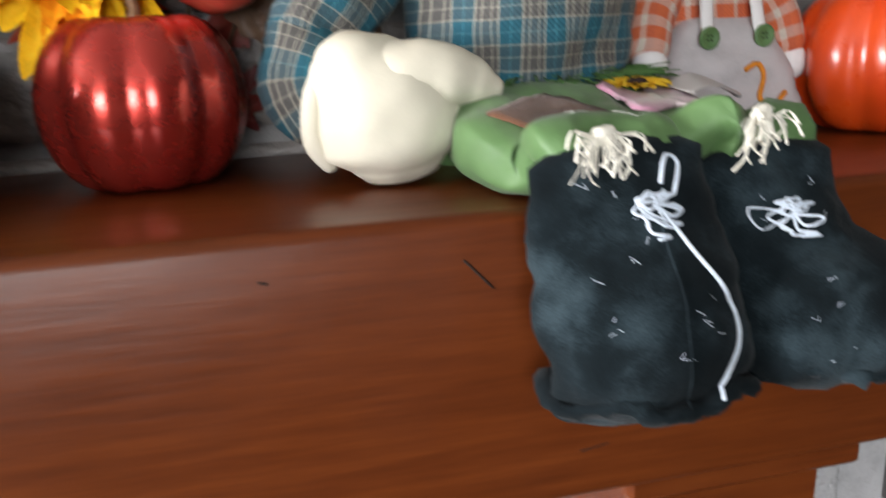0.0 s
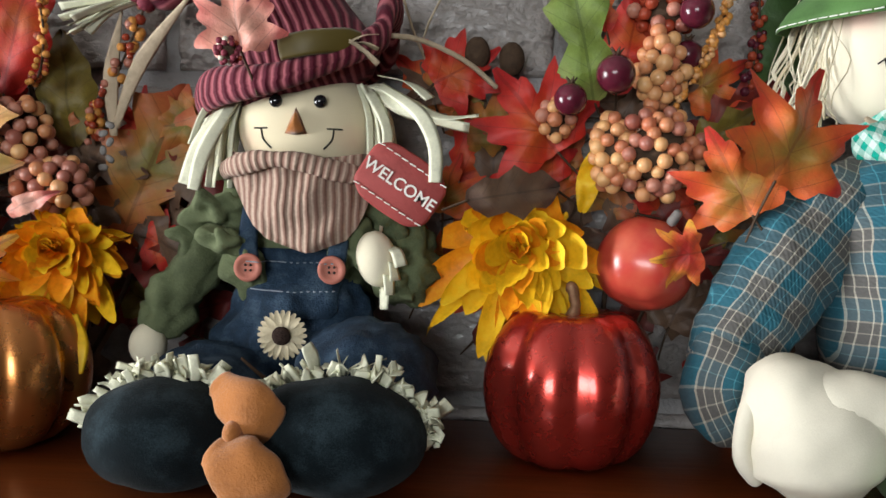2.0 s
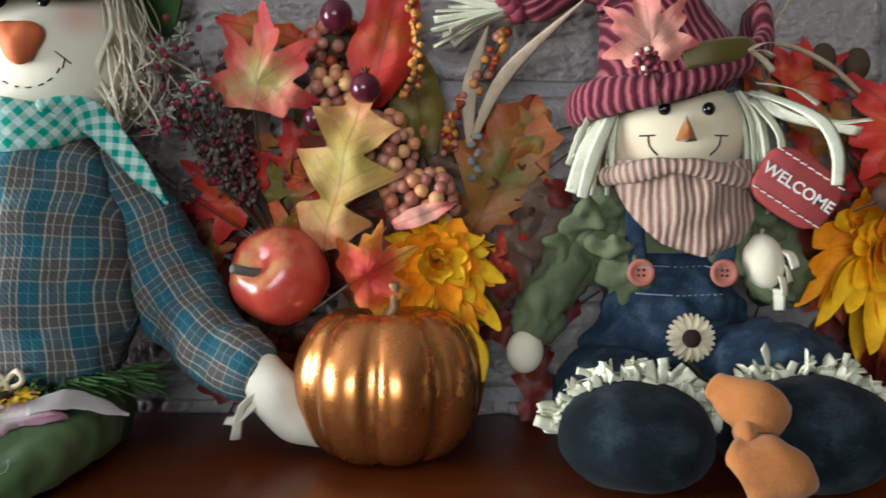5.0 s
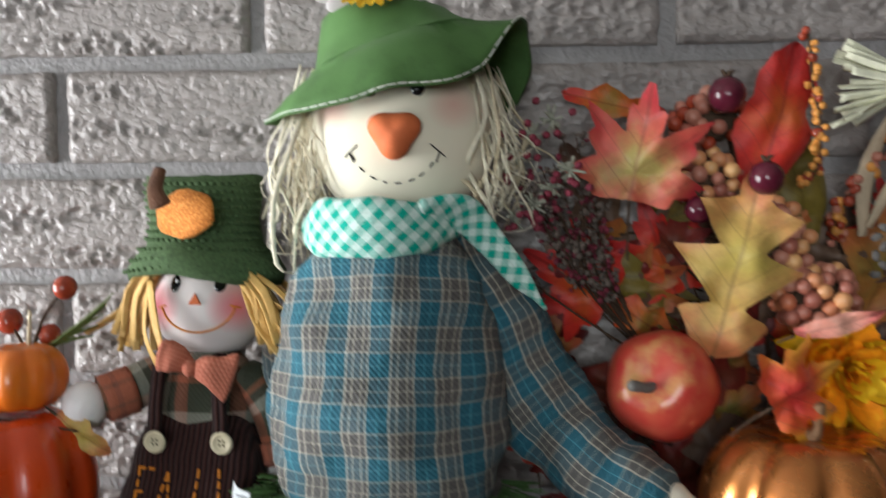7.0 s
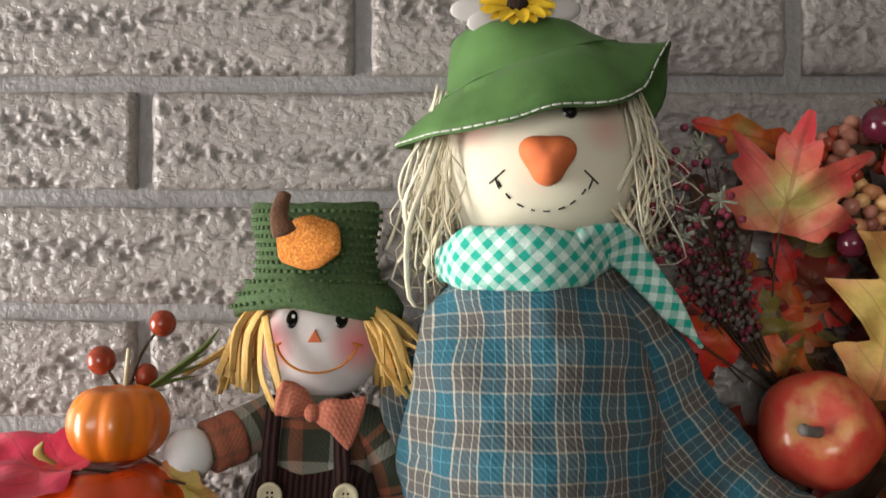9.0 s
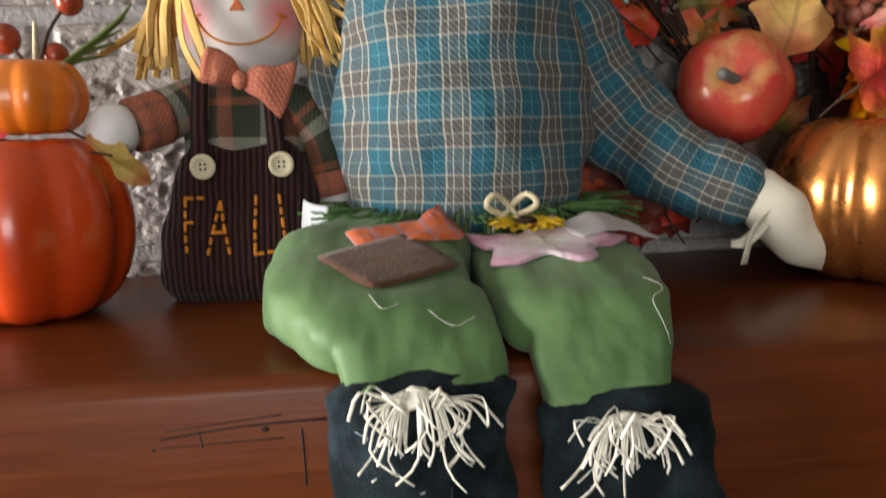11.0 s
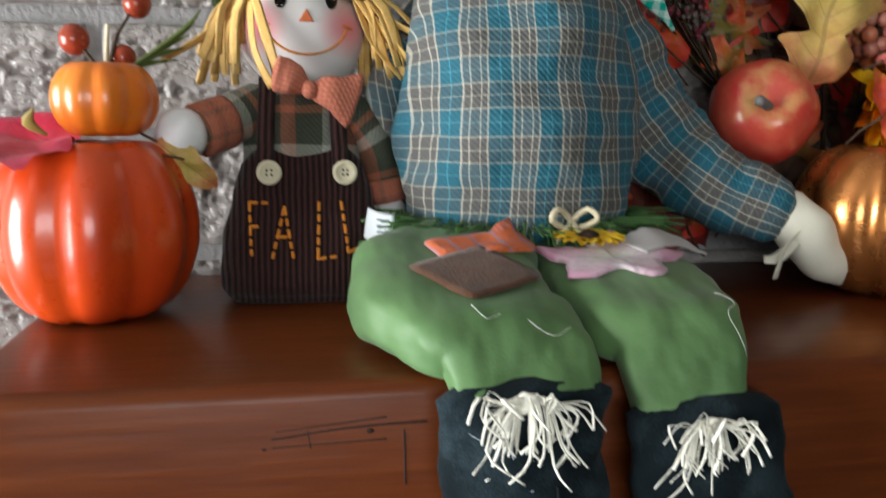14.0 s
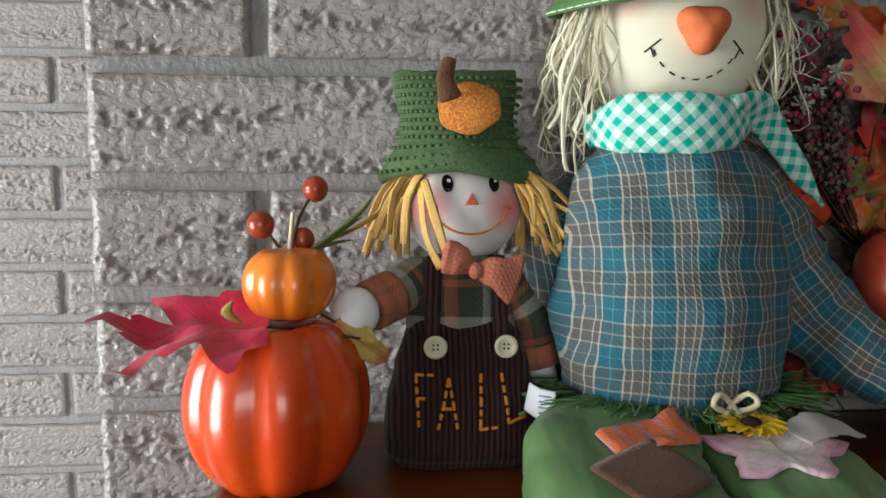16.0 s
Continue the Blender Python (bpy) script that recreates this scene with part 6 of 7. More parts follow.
def small_doll():
    b = Build(-0.688, 0, TOP)
    # corduroy trousers, a stuffed sack
    b.tube([(0, -0.062, 0.004), (0, -0.062, 0.012), (0.0, -0.060, 0.030), (0, -0.058, 0.050), (0, -0.056, 0.068)], [(0.040, 0.024), (0.043, 0.030), (0.041, 0.031), (0.036, 0.025), (0.031, 0.019)], PANTS, 40, wob=0.001, fine=6, square=True)
    b.tube([(0, -0.055, 0.060), (0, -0.053, 0.080), (0, -0.050, 0.098), (0, -0.046, 0.112)], [(0.031, 0.0185), (0.030, 0.019), (0.028, 0.017), (0.016, 0.012)], SHIRT, 30, wob=0.001)
    # raised arm and mitt
    b.tube([(-0.022, -0.052, 0.098), (-0.034, -0.060, 0.092), (-0.048, -0.072, 0.086)], [0.0125, 0.013, 0.0125], SHIRT, 18, (0, 0, 1))
    b.tube([(-0.038, -0.064, 0.090), (-0.050, -0.074, 0.086)], [0.0138, 0.0136], CUFF, 20, (0, 0, 1), round_end=False)
    b.blob((-0.0575, -0.080, 0.084), (0.0125, 0.0120, 0.0130), WHITE, nu=24, nv=16)
    # the other arm hangs
    b.tube([(0.024, -0.052, 0.096), (0.038, -0.052, 0.078), (0.044, -0.052, 0.056)], [0.011, 0.012, 0.011], SHIRT, 16)
    b.tube([(0.042, -0.052, 0.060), (0.0445, -0.052, 0.048)], [0.0125, 0.0125], CUFF, 16, round_end=False)
    b.blob((0.045, -0.053, 0.042), (0.010, 0.010, 0.010), WHITE)
    # head
    b.blob((0.001, -0.046, 0.136), (0.0325, 0.028, 0.0305), SMALLFACE, nu=36, nv=24)
    tree = b.tree()
    X, Z = 0.003, 0.136
    b.stitch(smooth([(X + 0.0205 * math.sin(t), -0.09, Z + 0.004 - 0.0165 * math.cos(t)) for t in np.linspace(-1.35, 1.35, 12)]), 0.0006, ORANGETHREAD, tree=tree)
    for s in (-1, 1):
        b.stitch([(X + s * 0.0225, -0.09, Z + 0.0005), (X + s * 0.0180, -0.09, Z + 0.0020)], 0.0006, ORANGETHREAD, tree=tree)
        b.drape((X + s * 0.0125, -0.09, Z + 0.014), (1, 0, 0), (0, 0, 1), lambda a: 0.0030 / math.sqrt(math.cos(a) ** 2 + (math.sin(a) / 1.5) ** 2), BLACK, lift=0.0006, tree=tree, m=20, rings=3)
    tree2 = b.tree()
    for s in (-1, 1):
        b.drape((X + s * 0.0125 + 0.0008, -0.09, Z + 0.0155), (1, 0, 0), (0, 0, 1), lambda a: 0.0010, WHITE, lift=0.0005, tree=tree2, m=12, rings=2)
    b.drape((X, -0.09, Z + 0.0052), (1, 0, 0), (0, 0, 1), lambda a: 0.0028 / max(math.cos(((a + math.pi / 6) % (2 * math.pi / 3)) - math.pi / 3), 0.3) * 0.75, NOSE, lift=0.0008, tree=tree, m=24, rings=3)
    # paper-ribbon hair
    rnd = random.Random(6)
    for k in range(46):
        s = -1 if k % 2 else 1
        y = rnd.uniform(-0.066, -0.03)
        L = rnd.uniform(0.03, 0.052)
        out = rnd.uniform(0.0, 0.02) * (1.5 if rnd.random() < 0.2 else 1)
        x0 = s * rnd.uniform(0.024, 0.033)
        pts = [(x0 * 0.8, y - 0.006, 0.160), (x0 + s * 0.004 + s * out * 0.4, y - 0.008, 0.160 - L * 0.4), (x0 + s * 0.004 + s * out, y - 0.008, 0.160 - L)]
        b.strand(pts, rnd.uniform(0.0016, 0.0026), PAPERHAIR, 0.18)
    for pts in ([(0.026, -0.066, 0.156), (0.042, -0.07, 0.142), (0.060, -0.072, 0.133)], [(0.026, -0.066, 0.154), (0.040, -0.07, 0.136), (0.056, -0.074, 0.119)], [(0.028, -0.066, 0.150), (0.036, -0.07, 0.130), (0.050, -0.074, 0.112)],
                [(-0.026, -0.062, 0.152), (-0.045, -0.06, 0.134), (-0.068, -0.058, 0.120)], [(-0.022, -0.074, 0.152), (-0.016, -0.082, 0.130), (-0.010, -0.084, 0.108)], [(-0.024, -0.072, 0.150), (-0.022, -0.082, 0.125), (-0.014, -0.084, 0.107)]):
        b.strand(pts, 0.0024, PAPERHAIR, 0.18, 5)
    for k in range(22):
        x = -0.024 + 0.0022 * k
        y = -0.046 - 0.029 * math.sqrt(max(0.05, 1 - (x / 0.034) ** 2))
        b.strand([(x, y + 0.004, 0.164), (x + rnd.gauss(0, 0.001), y - 0.002, 0.1595), (x + rnd.gauss(0, 0.002), y - 0.001, 0.1560)], 0.0019, PAPERHAIR, 0.25)
    # knitted hat with a rolled brim
    def wave(a):
        return 0.25 * math.sin(2 * a) - 0.9 * abs(math.cos(a)) ** 1.5
    hat_rings(b, [((-0.003, -0.040, 0.2085), 0.003, 0.003, 0, 0), ((-0.003, -0.040, 0.2095), 0.022, 0.012, 0, 0.0005), ((-0.003, -0.040, 0.208), 0.034, 0.020, 0, -0.002), ((-0.003, -0.041, 0.198), 0.034, 0.023, 0, -0.001), ((-0.002, -0.043, 0.184), 0.031, 0.027, 0, 0), ((-0.001, -0.045, 0.172), 0.033, 0.031, 0, 0.002),
                  ((0.0, -0.046, 0.168), 0.040, 0.036, 0, 0.006), ((0.0, -0.046, 0.161), 0.045, 0.039, 0, 0.008), ((0, -0.046, 0.156), 0.044, 0.038, 0, 0.008), ((0, -0.046, 0.157), 0.038, 0.033, 0, 0.006), ((0, -0.046, 0.164), 0.032, 0.028, 0, 0)], KNIT, wave)
    # raised knit rows over the hat
    rnd = random.Random(3)
    for row in range(11):
        z = 0.161 + row * 0.0044
        t = (z - 0.161) / 0.047
        rx = float(np.interp(t, [0, 0.14, 0.25, 0.5, 0.8, 1], [0.0455, 0.0405, 0.0335, 0.0315, 0.0345, 0.0345]))
        ry = float(np.interp(t, [0, 0.14, 0.25, 0.5, 0.8, 1], [0.0395, 0.0365, 0.0315, 0.0275, 0.0235, 0.0205]))
        for k in range(26):
            a = math.pi + math.pi * (k + 0.5 * (row % 2)) / 26
            drop = 0.007 * (-0.9 * abs(math.cos(a)) ** 1.5) * max(0, 1 - t * 4)
            c = Vector((-0.0015 + rx * math.cos(a), -0.0445 + ry * math.sin(a), z + drop))
            b.blob(c, (0.0018, 0.0010, 0.0012), KNIT, rot=(0, 0, math.degrees(a) + 90), nu=6, nv=5)
    tree = b.tree()
    b.blob((0.0005, -0.0785, 0.1885), (0.0165, 0.0030, 0.0135), GLITTER, rot=(-8, -8, 0), nu=40, nv=16, shape=lambda th, ph: 1 + 0.04 * math.cos(6 * th))
    b.tube([(-0.010, -0.086, 0.193), (-0.0125, -0.086, 0.202), (-0.0105, -0.084, 0.212)], [(0.0062, 0.002), (0.0045, 0.002), (0.0036, 0.002)], BROWNFELT, 12, (1, 0, 0))
    # bow, braces, buttons
    bow(b, (0.004, -0.080, 0.106), 0.021, BOWCLOTH)
    for s in (-1, 1):
        b.tube([(s * 0.0165, -0.074, 0.112), (s * 0.0175, -0.079, 0.090), (s * 0.0185, -0.081, 0.067)], [(0.0042, 0.0012)] * 3, PANTS, 8, (1, 0, 0))
        button(b, (s * 0.0185 + 0.002, -0.0835, 0.066), 0.0062, BUTTONW)
    # the stitched word
    tree = b.tree()
    def word(c, strokes):
        for st in strokes:
            b.stitch([(c + x, -0.12, z) for x, z in st], 0.0009, ORANGETHREAD, 0.0042, 0.0012, lift=0.0006, tree=tree)
    word(-0.0265, [[(0, 0.051), (0.001, 0.025)], [(0, 0.051), (0.010, 0.051)], [(0.001, 0.040), (0.007, 0.040)]])
    word(-0.0155, [[(0.006, 0.049), (0, 0.025)], [(0.006, 0.049), (0.010, 0.025)], [(0.003, 0.035), (0.008, 0.035)]])
    word(0.0065, [[(0.001, 0.051), (0, 0.024)], [(0, 0.024), (0.010, 0.025)]])
    word(0.0185, [[(0, 0.051), (0.003, 0.027)], [(0.003, 0.027), (0.012, 0.030)]])
    # care label at the side seam
    b.tube([(0.030, -0.094, 0.042), (0.035, -0.101, 0.040), (0.042, -0.104, 0.039)], [(0.0082, 0.0004)] * 3, TAG, 8, (0, 0, 1), square=True, round_end=False)
    for k in range(4):
        b.tube([(0.0345, -0.1020, 0.0445 - 0.003 * k), (0.0405, -0.1040, 0.044 - 0.003 * k)], [(0.0005, 0.0002)] * 2, TAGINK, 6, (0, 0, 1))
    b.thing("small_scarecrow_doll", (-0.688, -0.06, TOP), "small scarecrow doll in brown corduroy trousers with green knit hat", "doll")


small_doll()


def small_doll_right():
    b = Build(0.278, 0, TOP)
    b.tube([(0, -0.062, 0.004), (0, -0.062, 0.015), (0, -0.060, 0.035), (0, -0.058, 0.058)], [(0.046, 0.026), (0.047, 0.032), (0.042, 0.031), (0.034, 0.022)], APRON, 36, wob=0.003, freq=90, square=True)
    b.tube([(0, -0.055, 0.052), (0, -0.052, 0.08), (0, -0.048, 0.105)], [(0.034, 0.021), (0.031, 0.02), (0.018, 0.014)], PATCHWORK, 30, wob=0.001)
    b.tube([(-0.024, -0.055, 0.095), (-0.044, -0.066, 0.072), (-0.052, -0.078, 0.052)], [0.012, 0.014, 0.012], PATCHWORK, 18)
    b.blob((-0.053, -0.082, 0.044), (0.010, 0.010, 0.011), WHITE)
    b.tube([(0.024, -0.055, 0.095), (0.040, -0.06, 0.072), (0.046, -0.066, 0.05)], [0.012, 0.013, 0.011], PATCHWORK, 18)
    b.blob((0.047, -0.068, 0.042), (0.010, 0.010, 0.011), WHITE)
    b.blob((0, -0.046, 0.136), (0.0325, 0.028, 0.0305), SMALLFACE, nu=30, nv=20)
    tree = b.tree()
    b.stitch(smooth([(0.0205 * math.sin(t), -0.09, 0.140 - 0.0165 * math.cos(t)) for t in np.linspace(-1.3, 1.3, 12)]), 0.0006, ORANGETHREAD, tree=tree)
    for s in (-1, 1):
        b.blob((s * 0.0125, -0.072, 0.15), (0.003, 0.002, 0.0042), BLACK, nu=12, nv=8)
    # ruffled collar
    ring = [(0.026 * math.cos(a), -0.052 + 0.024 * math.sin(a), 0.106 + 0.003 * math.sin(9 * a)) for a in np.linspace(0, 6.283, 40)]
    b.tube(ring, [(0.006, 0.004)] * 40, GREENCLOTH, 10, (0, 0, 1), 2, round_end=False)
    for s in (-1, 1):
        b.tube([(s * 0.014, -0.072, 0.104), (s * 0.0155, -0.0765, 0.080), (s * 0.017, -0.081, 0.060)], [(0.0042, 0.0012)] * 3, WHITE, 8, (1, 0, 0))
        button(b, (s * 0.0175, -0.0835, 0.058), 0.0065, SATIN)
    tree = b.tree()
    b.stitch(smooth([(0.002, -0.12, 0.040), (0.010, -0.12, 0.043), (0.014, -0.12, 0.034), (0.010, -0.12, 0.024), (0.018, -0.12, 0.020), (0.028, -0.12, 0.026)]), 0.0016, ORANGETHREAD, lift=0.0006, tree=tree)
    rnd = random.Random(9)
    for k in range(30):
        s = -1 if k % 2 else 1
        x0 = s * rnd.uniform(0.026, 0.033)
        L = rnd.uniform(0.03, 0.05)
        b.strand([(x0 * 0.8, -0.06, 0.16), (x0 + s * 0.006, -0.062, 0.16 - L * 0.4), (x0 + s * rnd.uniform(0.004, 0.018), -0.064, 0.16 - L)], 0.002, PAPERHAIR, 0.2)
    hat_rings(b, [((0, -0.040, 0.2085), 0.003, 0.003, 0, 0), ((0, -0.040, 0.208), 0.030, 0.020, 0, 0), ((0, -0.043, 0.184), 0.031, 0.027, 0, 0), ((0, -0.045, 0.170), 0.034, 0.031, 0, 0), ((0, -0.046, 0.160), 0.046, 0.039, 0, 0.004), ((0, -0.046, 0.158), 0.044, 0.038, 0, 0.004), ((0, -0.046, 0.164), 0.032, 0.028, 0, 0)], RUST, lambda a: math.sin(2 * a))
    b.thing("small_scarecrow_doll", (0.278, -0.06, TOP), "small scarecrow doll in orange checks and a grey lilac apron", "doll")


small_doll_right()


def middle_doll():
    b = Build(-0.2, 0, TOP)
    # round felt soles towards the room
    for x, r, z in ((-0.042, 0.037, 0.0275), (0.040, 0.042, 0.0290)):
        b.blob((x, -0.152, z), (r, 0.036, z - 0.001), FELT, nu=36, nv=24, wob=0.002, freq=45, power=0.95)
        tree = b.tree()
        rnd = random.Random(int(r * 1e4))
        for k in range(110):
            a = rnd.uniform(-0.1, 3.24)
            c = Vector((x + r * 0.96 * math.cos(a), -0.140 + rnd.uniform(-0.010, 0.004), z + z * 0.94 * math.sin(a)))
            d = Vector((math.cos(a), rnd.uniform(-0.8, -0.1), math.sin(a))) * rnd.uniform(0.002, 0.009)
            b.strand([c - d * 0.5, c + d * 0.4 + Vector((rnd.gauss(0, 0.002), 0, rnd.gauss(0, 0.002))), c + d + Vector((rnd.gauss(0, 0.003), 0, rnd.gauss(0, 0.003)))], rnd.uniform(0.0016, 0.0046), WHITEHAIR, 0.3, ref=(rnd.gauss(0, 1), rnd.gauss(0, 1), rnd.gauss(0, 1)))
    # denim legs and dungarees
    b.tube([(-0.030, -0.060, 0.030), (-0.042, -0.092, 0.030), (-0.042, -0.128, 0.028)], [(0.034, 0.027), (0.037, 0.029), (0.034, 0.027)], DENIM, 40, wob=0.003, freq=50, fine=7, crease=0.004, cfreq=50)
    b.tube([(0.028, -0.060, 0.032), (0.044, -0.090, 0.042), (0.044, -0.120, 0.038)], [(0.036, 0.030), (0.040, 0.035), (0.038, 0.033)], DENIM, 40, wob=0.003, freq=50, fine=7, crease=0.004, cfreq=50)
    b.tube([(0, -0.048, 0.006), (0, -0.050, 0.022), (0, -0.050, 0.055), (0, -0.048, 0.075), (0, -0.046, 0.092)], [(0.054, 0.030), (0.060, 0.038), (0.054, 0.036), (0.042, 0.030), (0.034, 0.024)], DENIM, 48, wob=0.004, freq=45, fine=8, crease=0.0045, cfreq=48)
    b.tube([(0, -0.044, 0.080), (0, -0.042, 0.110), (0, -0.040, 0.140), (0, -0.040, 0.158)], [(0.040, 0.024), (0.044, 0.025), (0.036, 0.022), (0.022, 0.018)], OLIVECLOTH, 44, wob=0.004, freq=60, fine=8, crease=0.005, cfreq=60)
    # bib and straps
    tree = b.tree()
    b.drape((-0.002, -0.10, 0.092), (1, 0, 0), (0, 0, 1), rect(0.027, 0.019), DENIM, lift=0.0025, tree=tree)
    for s in (-1, 1):
        b.tube([(s * 0.026, -0.064, 0.140), (s * 0.026 - 0.001, -0.072, 0.118), (s * 0.024 - 0.001, -0.074, 0.100)], [(0.0055, 0.0014)] * 3, DENIM, 8, (1, 0, 0))
        button(b, (s * 0.0235 - 0.0015, -0.0775, 0.1005), 0.0080, BUTTONP)
    tree = b.tree()
    for z in (0.104, 0.088):
        b.stitch([(-0.026, -0.10, z), (0.0, -0.10, z - 0.001), (0.024, -0.10, z)], 0.0004, TAGINK, 0.003, 0.0006, tree=tree, lift=0.0002)
    flower(b, (-0.001, -0.094, 0.066), 0.0135, 12, STRAW, DARKSEED, (85, 0, 0), 0.24)
    b.blob((-0.001, -0.0975, 0.066), (0.0052, 0.003, 0.0052), DARKSEED, nu=14, nv=8)
    # sleeves and hands
    b.tube([(-0.034, -0.042, 0.140), (-0.058, -0.044, 0.108), (-0.078, -0.050, 0.078), (-0.086, -0.054, 0.064)], [0.016, 0.017, 0.016, 0.013], OLIVECLOTH, 34, wob=0.004, freq=70, fine=8, crease=0.0055, cfreq=60)
    b.blob((-0.089, -0.060, 0.052), (0.011, 0.010, 0.013), SKIN, nu=18, nv=12)
    b.tube([(0.034, -0.042, 0.140), (0.054, -0.044, 0.118), (0.062, -0.052, 0.100), (0.054, -0.060, 0.094)], [0.016, 0.018, 0.018, 0.017], OLIVECLOTH, 34, wob=0.004, freq=70, fine=8, crease=0.0055, cfreq=60)
    b.blob((0.046, -0.072, 0.107), (0.0115, 0.011, 0.016), SKIN, rot=(0, -12, 0), nu=20, nv=14)
    for k in range(4):
        b.strand([(0.053, -0.072, 0.114 - 0.008 * k), (0.058 - 0.002 * k, -0.080, 0.112 - 0.007 * k), (0.061 - 0.003 * k, -0.082, 0.104 - 0.008 * k)], 0.0034, WHITEHAIR, 0.2)
    # open collar leaves of the shirt
    for p, r in (((-0.050, -0.062, 0.130), (30, -20, 0)), ((-0.038, -0.068, 0.112), (60, 20, 10)), ((-0.060, -0.056, 0.116), (20, -50, 0)), ((-0.030, -0.066, 0.098), (40, 60, 0)), ((0.045, -0.06, 0.128), (30, 20, 0)), ((0.034, -0.064, 0.112), (20, -40, 0))):
        b.blob(p, (0.017, 0.005, 0.015), OLIVECLOTH, rot=r, nu=36, nv=26, wob=0.009, freq=110)
    # head
    b.blob((0.001, -0.044, 0.182), (0.0415, 0.031, 0.033), MIDFACE, nu=40, nv=26, power=0.93)
    tree = b.tree()
    for s in (-1, 1):
        b.blob((0.0005 + s * 0.0125, -0.0735, 0.1935), (0.0038, 0.003, 0.0038), BLACK, nu=16, nv=12)
        b.stitch([(s * 0.021 - 0.004, -0.09, 0.1785), (s * 0.021 + 0.004, -0.09, 0.1785)], 0.0005, THREAD, tree=tree)
        b.stitch(smooth([(s * 0.0205, -0.09, 0.178), (s * 0.0195, -0.09, 0.1725), (s * 0.015, -0.09, 0.1675)]), 0.0005, THREAD, tree=tree)
    b.rings([[(0.0 + q * x, -0.0755 - (1 - q) * 0.006, 0.1815 + q * z) for x, z in ((-0.0062, -0.006), (0, -0.007), (0.0062, -0.006), (0.003, 0.002), (0, 0.0085), (-0.003, 0.002))] for q in (1.0, 0.6, 0.15)], RUST)
    # ribbed neckerchief
    rings, uvs = [], []
    for i in range(9):
        t = i / 8
        z = 0.160 - 0.050 * t
        w = 0.039 * math.sqrt(max(0.0, 1 - t ** 2)) + 0.003
        ring = []
        for j in range(25):
            u = j / 24 * 2 - 1
            x = u * w - 0.001 + 0.010 * t
            y = -0.083 + 0.020 * (u * w / 0.041) ** 2 - 0.004 * math.sin(t * 3) + 0.0022 * math.sin(11 * t + 4 * u) + 0.0022 * (1 - t) * math.sin(13 * u + 5 * t)
            ring.append((x, y, z + 0.006 * abs(u) * (1 - t)))
            uvs.append((x, z))
        rings.append(ring)
    b.rings(rings, BANDANA, uvs, close=False)
    b.tube([(-0.043, -0.062, 0.155), (-0.032, -0.079, 0.157), (-0.006, -0.0865, 0.1605), (0.031, -0.080, 0.154), (0.042, -0.062, 0.152)], [(0.0055, 0.004), (0.0062, 0.004), (0.0045, 0.004), (0.0060, 0.004), (0.0050, 0.004)], BANDANA_TOP, 12, (0, 0, 1), 6, wob=0.002)
    # raffia hair
    rnd = random.Random(12)
    for k in range(60):
        s = -1 if k % 2 else 1
        x0 = s * rnd.uniform(0.036, 0.046)
        L = rnd.uniform(0.035, 0.062)
        out = rnd.uniform(0.002, 0.020) * (0.45 if s > 0 else 1.0)
        y = rnd.uniform(-0.062, -0.035)
        b.strand([(x0 * 0.85, y, 0.205), (x0 + s * out * 0.5, y - 0.006, 0.205 - L * 0.4), (x0 + s * out, y - 0.008, 0.205 - L)], rnd.uniform(0.0012, 0.0024), WHITEHAIR, 0.25)
    for pts in ([(0.040, -0.060, 0.205), (0.060, -0.072, 0.196), (0.080, -0.078, 0.186), (0.101, -0.080, 0.187)], [(0.042, -0.060, 0.202), (0.062, -0.074, 0.188), (0.096, -0.078, 0.180)], [(0.044, -0.062, 0.205), (0.068, -0.086, 0.188), (0.078, -0.0905, 0.170), (0.079, -0.0905, 0.150)], [(0.040, -0.066, 0.20), (0.052, -0.080, 0.175), (0.046, -0.080, 0.145)], [(0.044, -0.06, 0.21), (0.062, -0.07, 0.205), (0.074, -0.075, 0.196)],
                [(-0.040, -0.062, 0.198), (-0.056, -0.07, 0.170), (-0.064, -0.072, 0.146)], [(-0.038, -0.064, 0.195), (-0.052, -0.074, 0.165), (-0.058, -0.074, 0.143)]):
        b.strand(pts, 0.0038, WHITEHAIR, 0.22, 6)
    # floppy corduroy hat: rolled brim, tall cone, bent tip
    m = Euler((0, radians(-16), 0)).to_matrix()
    ring = []
    for a in np.linspace(0, 2 * math.pi, 41):
        r = m @ Vector((0.052 * math.cos(a), 0.040 * math.sin(a), 0.006 * math.cos(2 * a) + (0.010 if math.cos(a) > 0.9 else 0.0)))
        ca = math.cos(a)
        ring.append(Vector((-0.002, -0.048, 0.212)) + r + Vector((0.006 * ca ** 3, 0, 0.008 * max(0, ca) ** 6 - 0.007 * max(0, -ca) ** 6)))
    rr, uvs = [], []
    for i, c in enumerate(ring):
        a = 2 * math.pi * i / 40
        o = Vector((math.cos(a), math.sin(a), 0))
        row = []
        for j in range(14):
            q = 2 * math.pi * j / 14
            row.append(c + o * 0.006 * math.cos(q) + Vector((0, 0, (0.0095 + 0.0025 * math.sin(2 * a + 1)) * math.sin(q))) + o * 0.001 * noise.noise(c * 90))
            uvs.append((a * 0.046, q * 0.004))
        rr.append(row)
    b.rings(rr, BURGUNDY, uvs, cap=False)
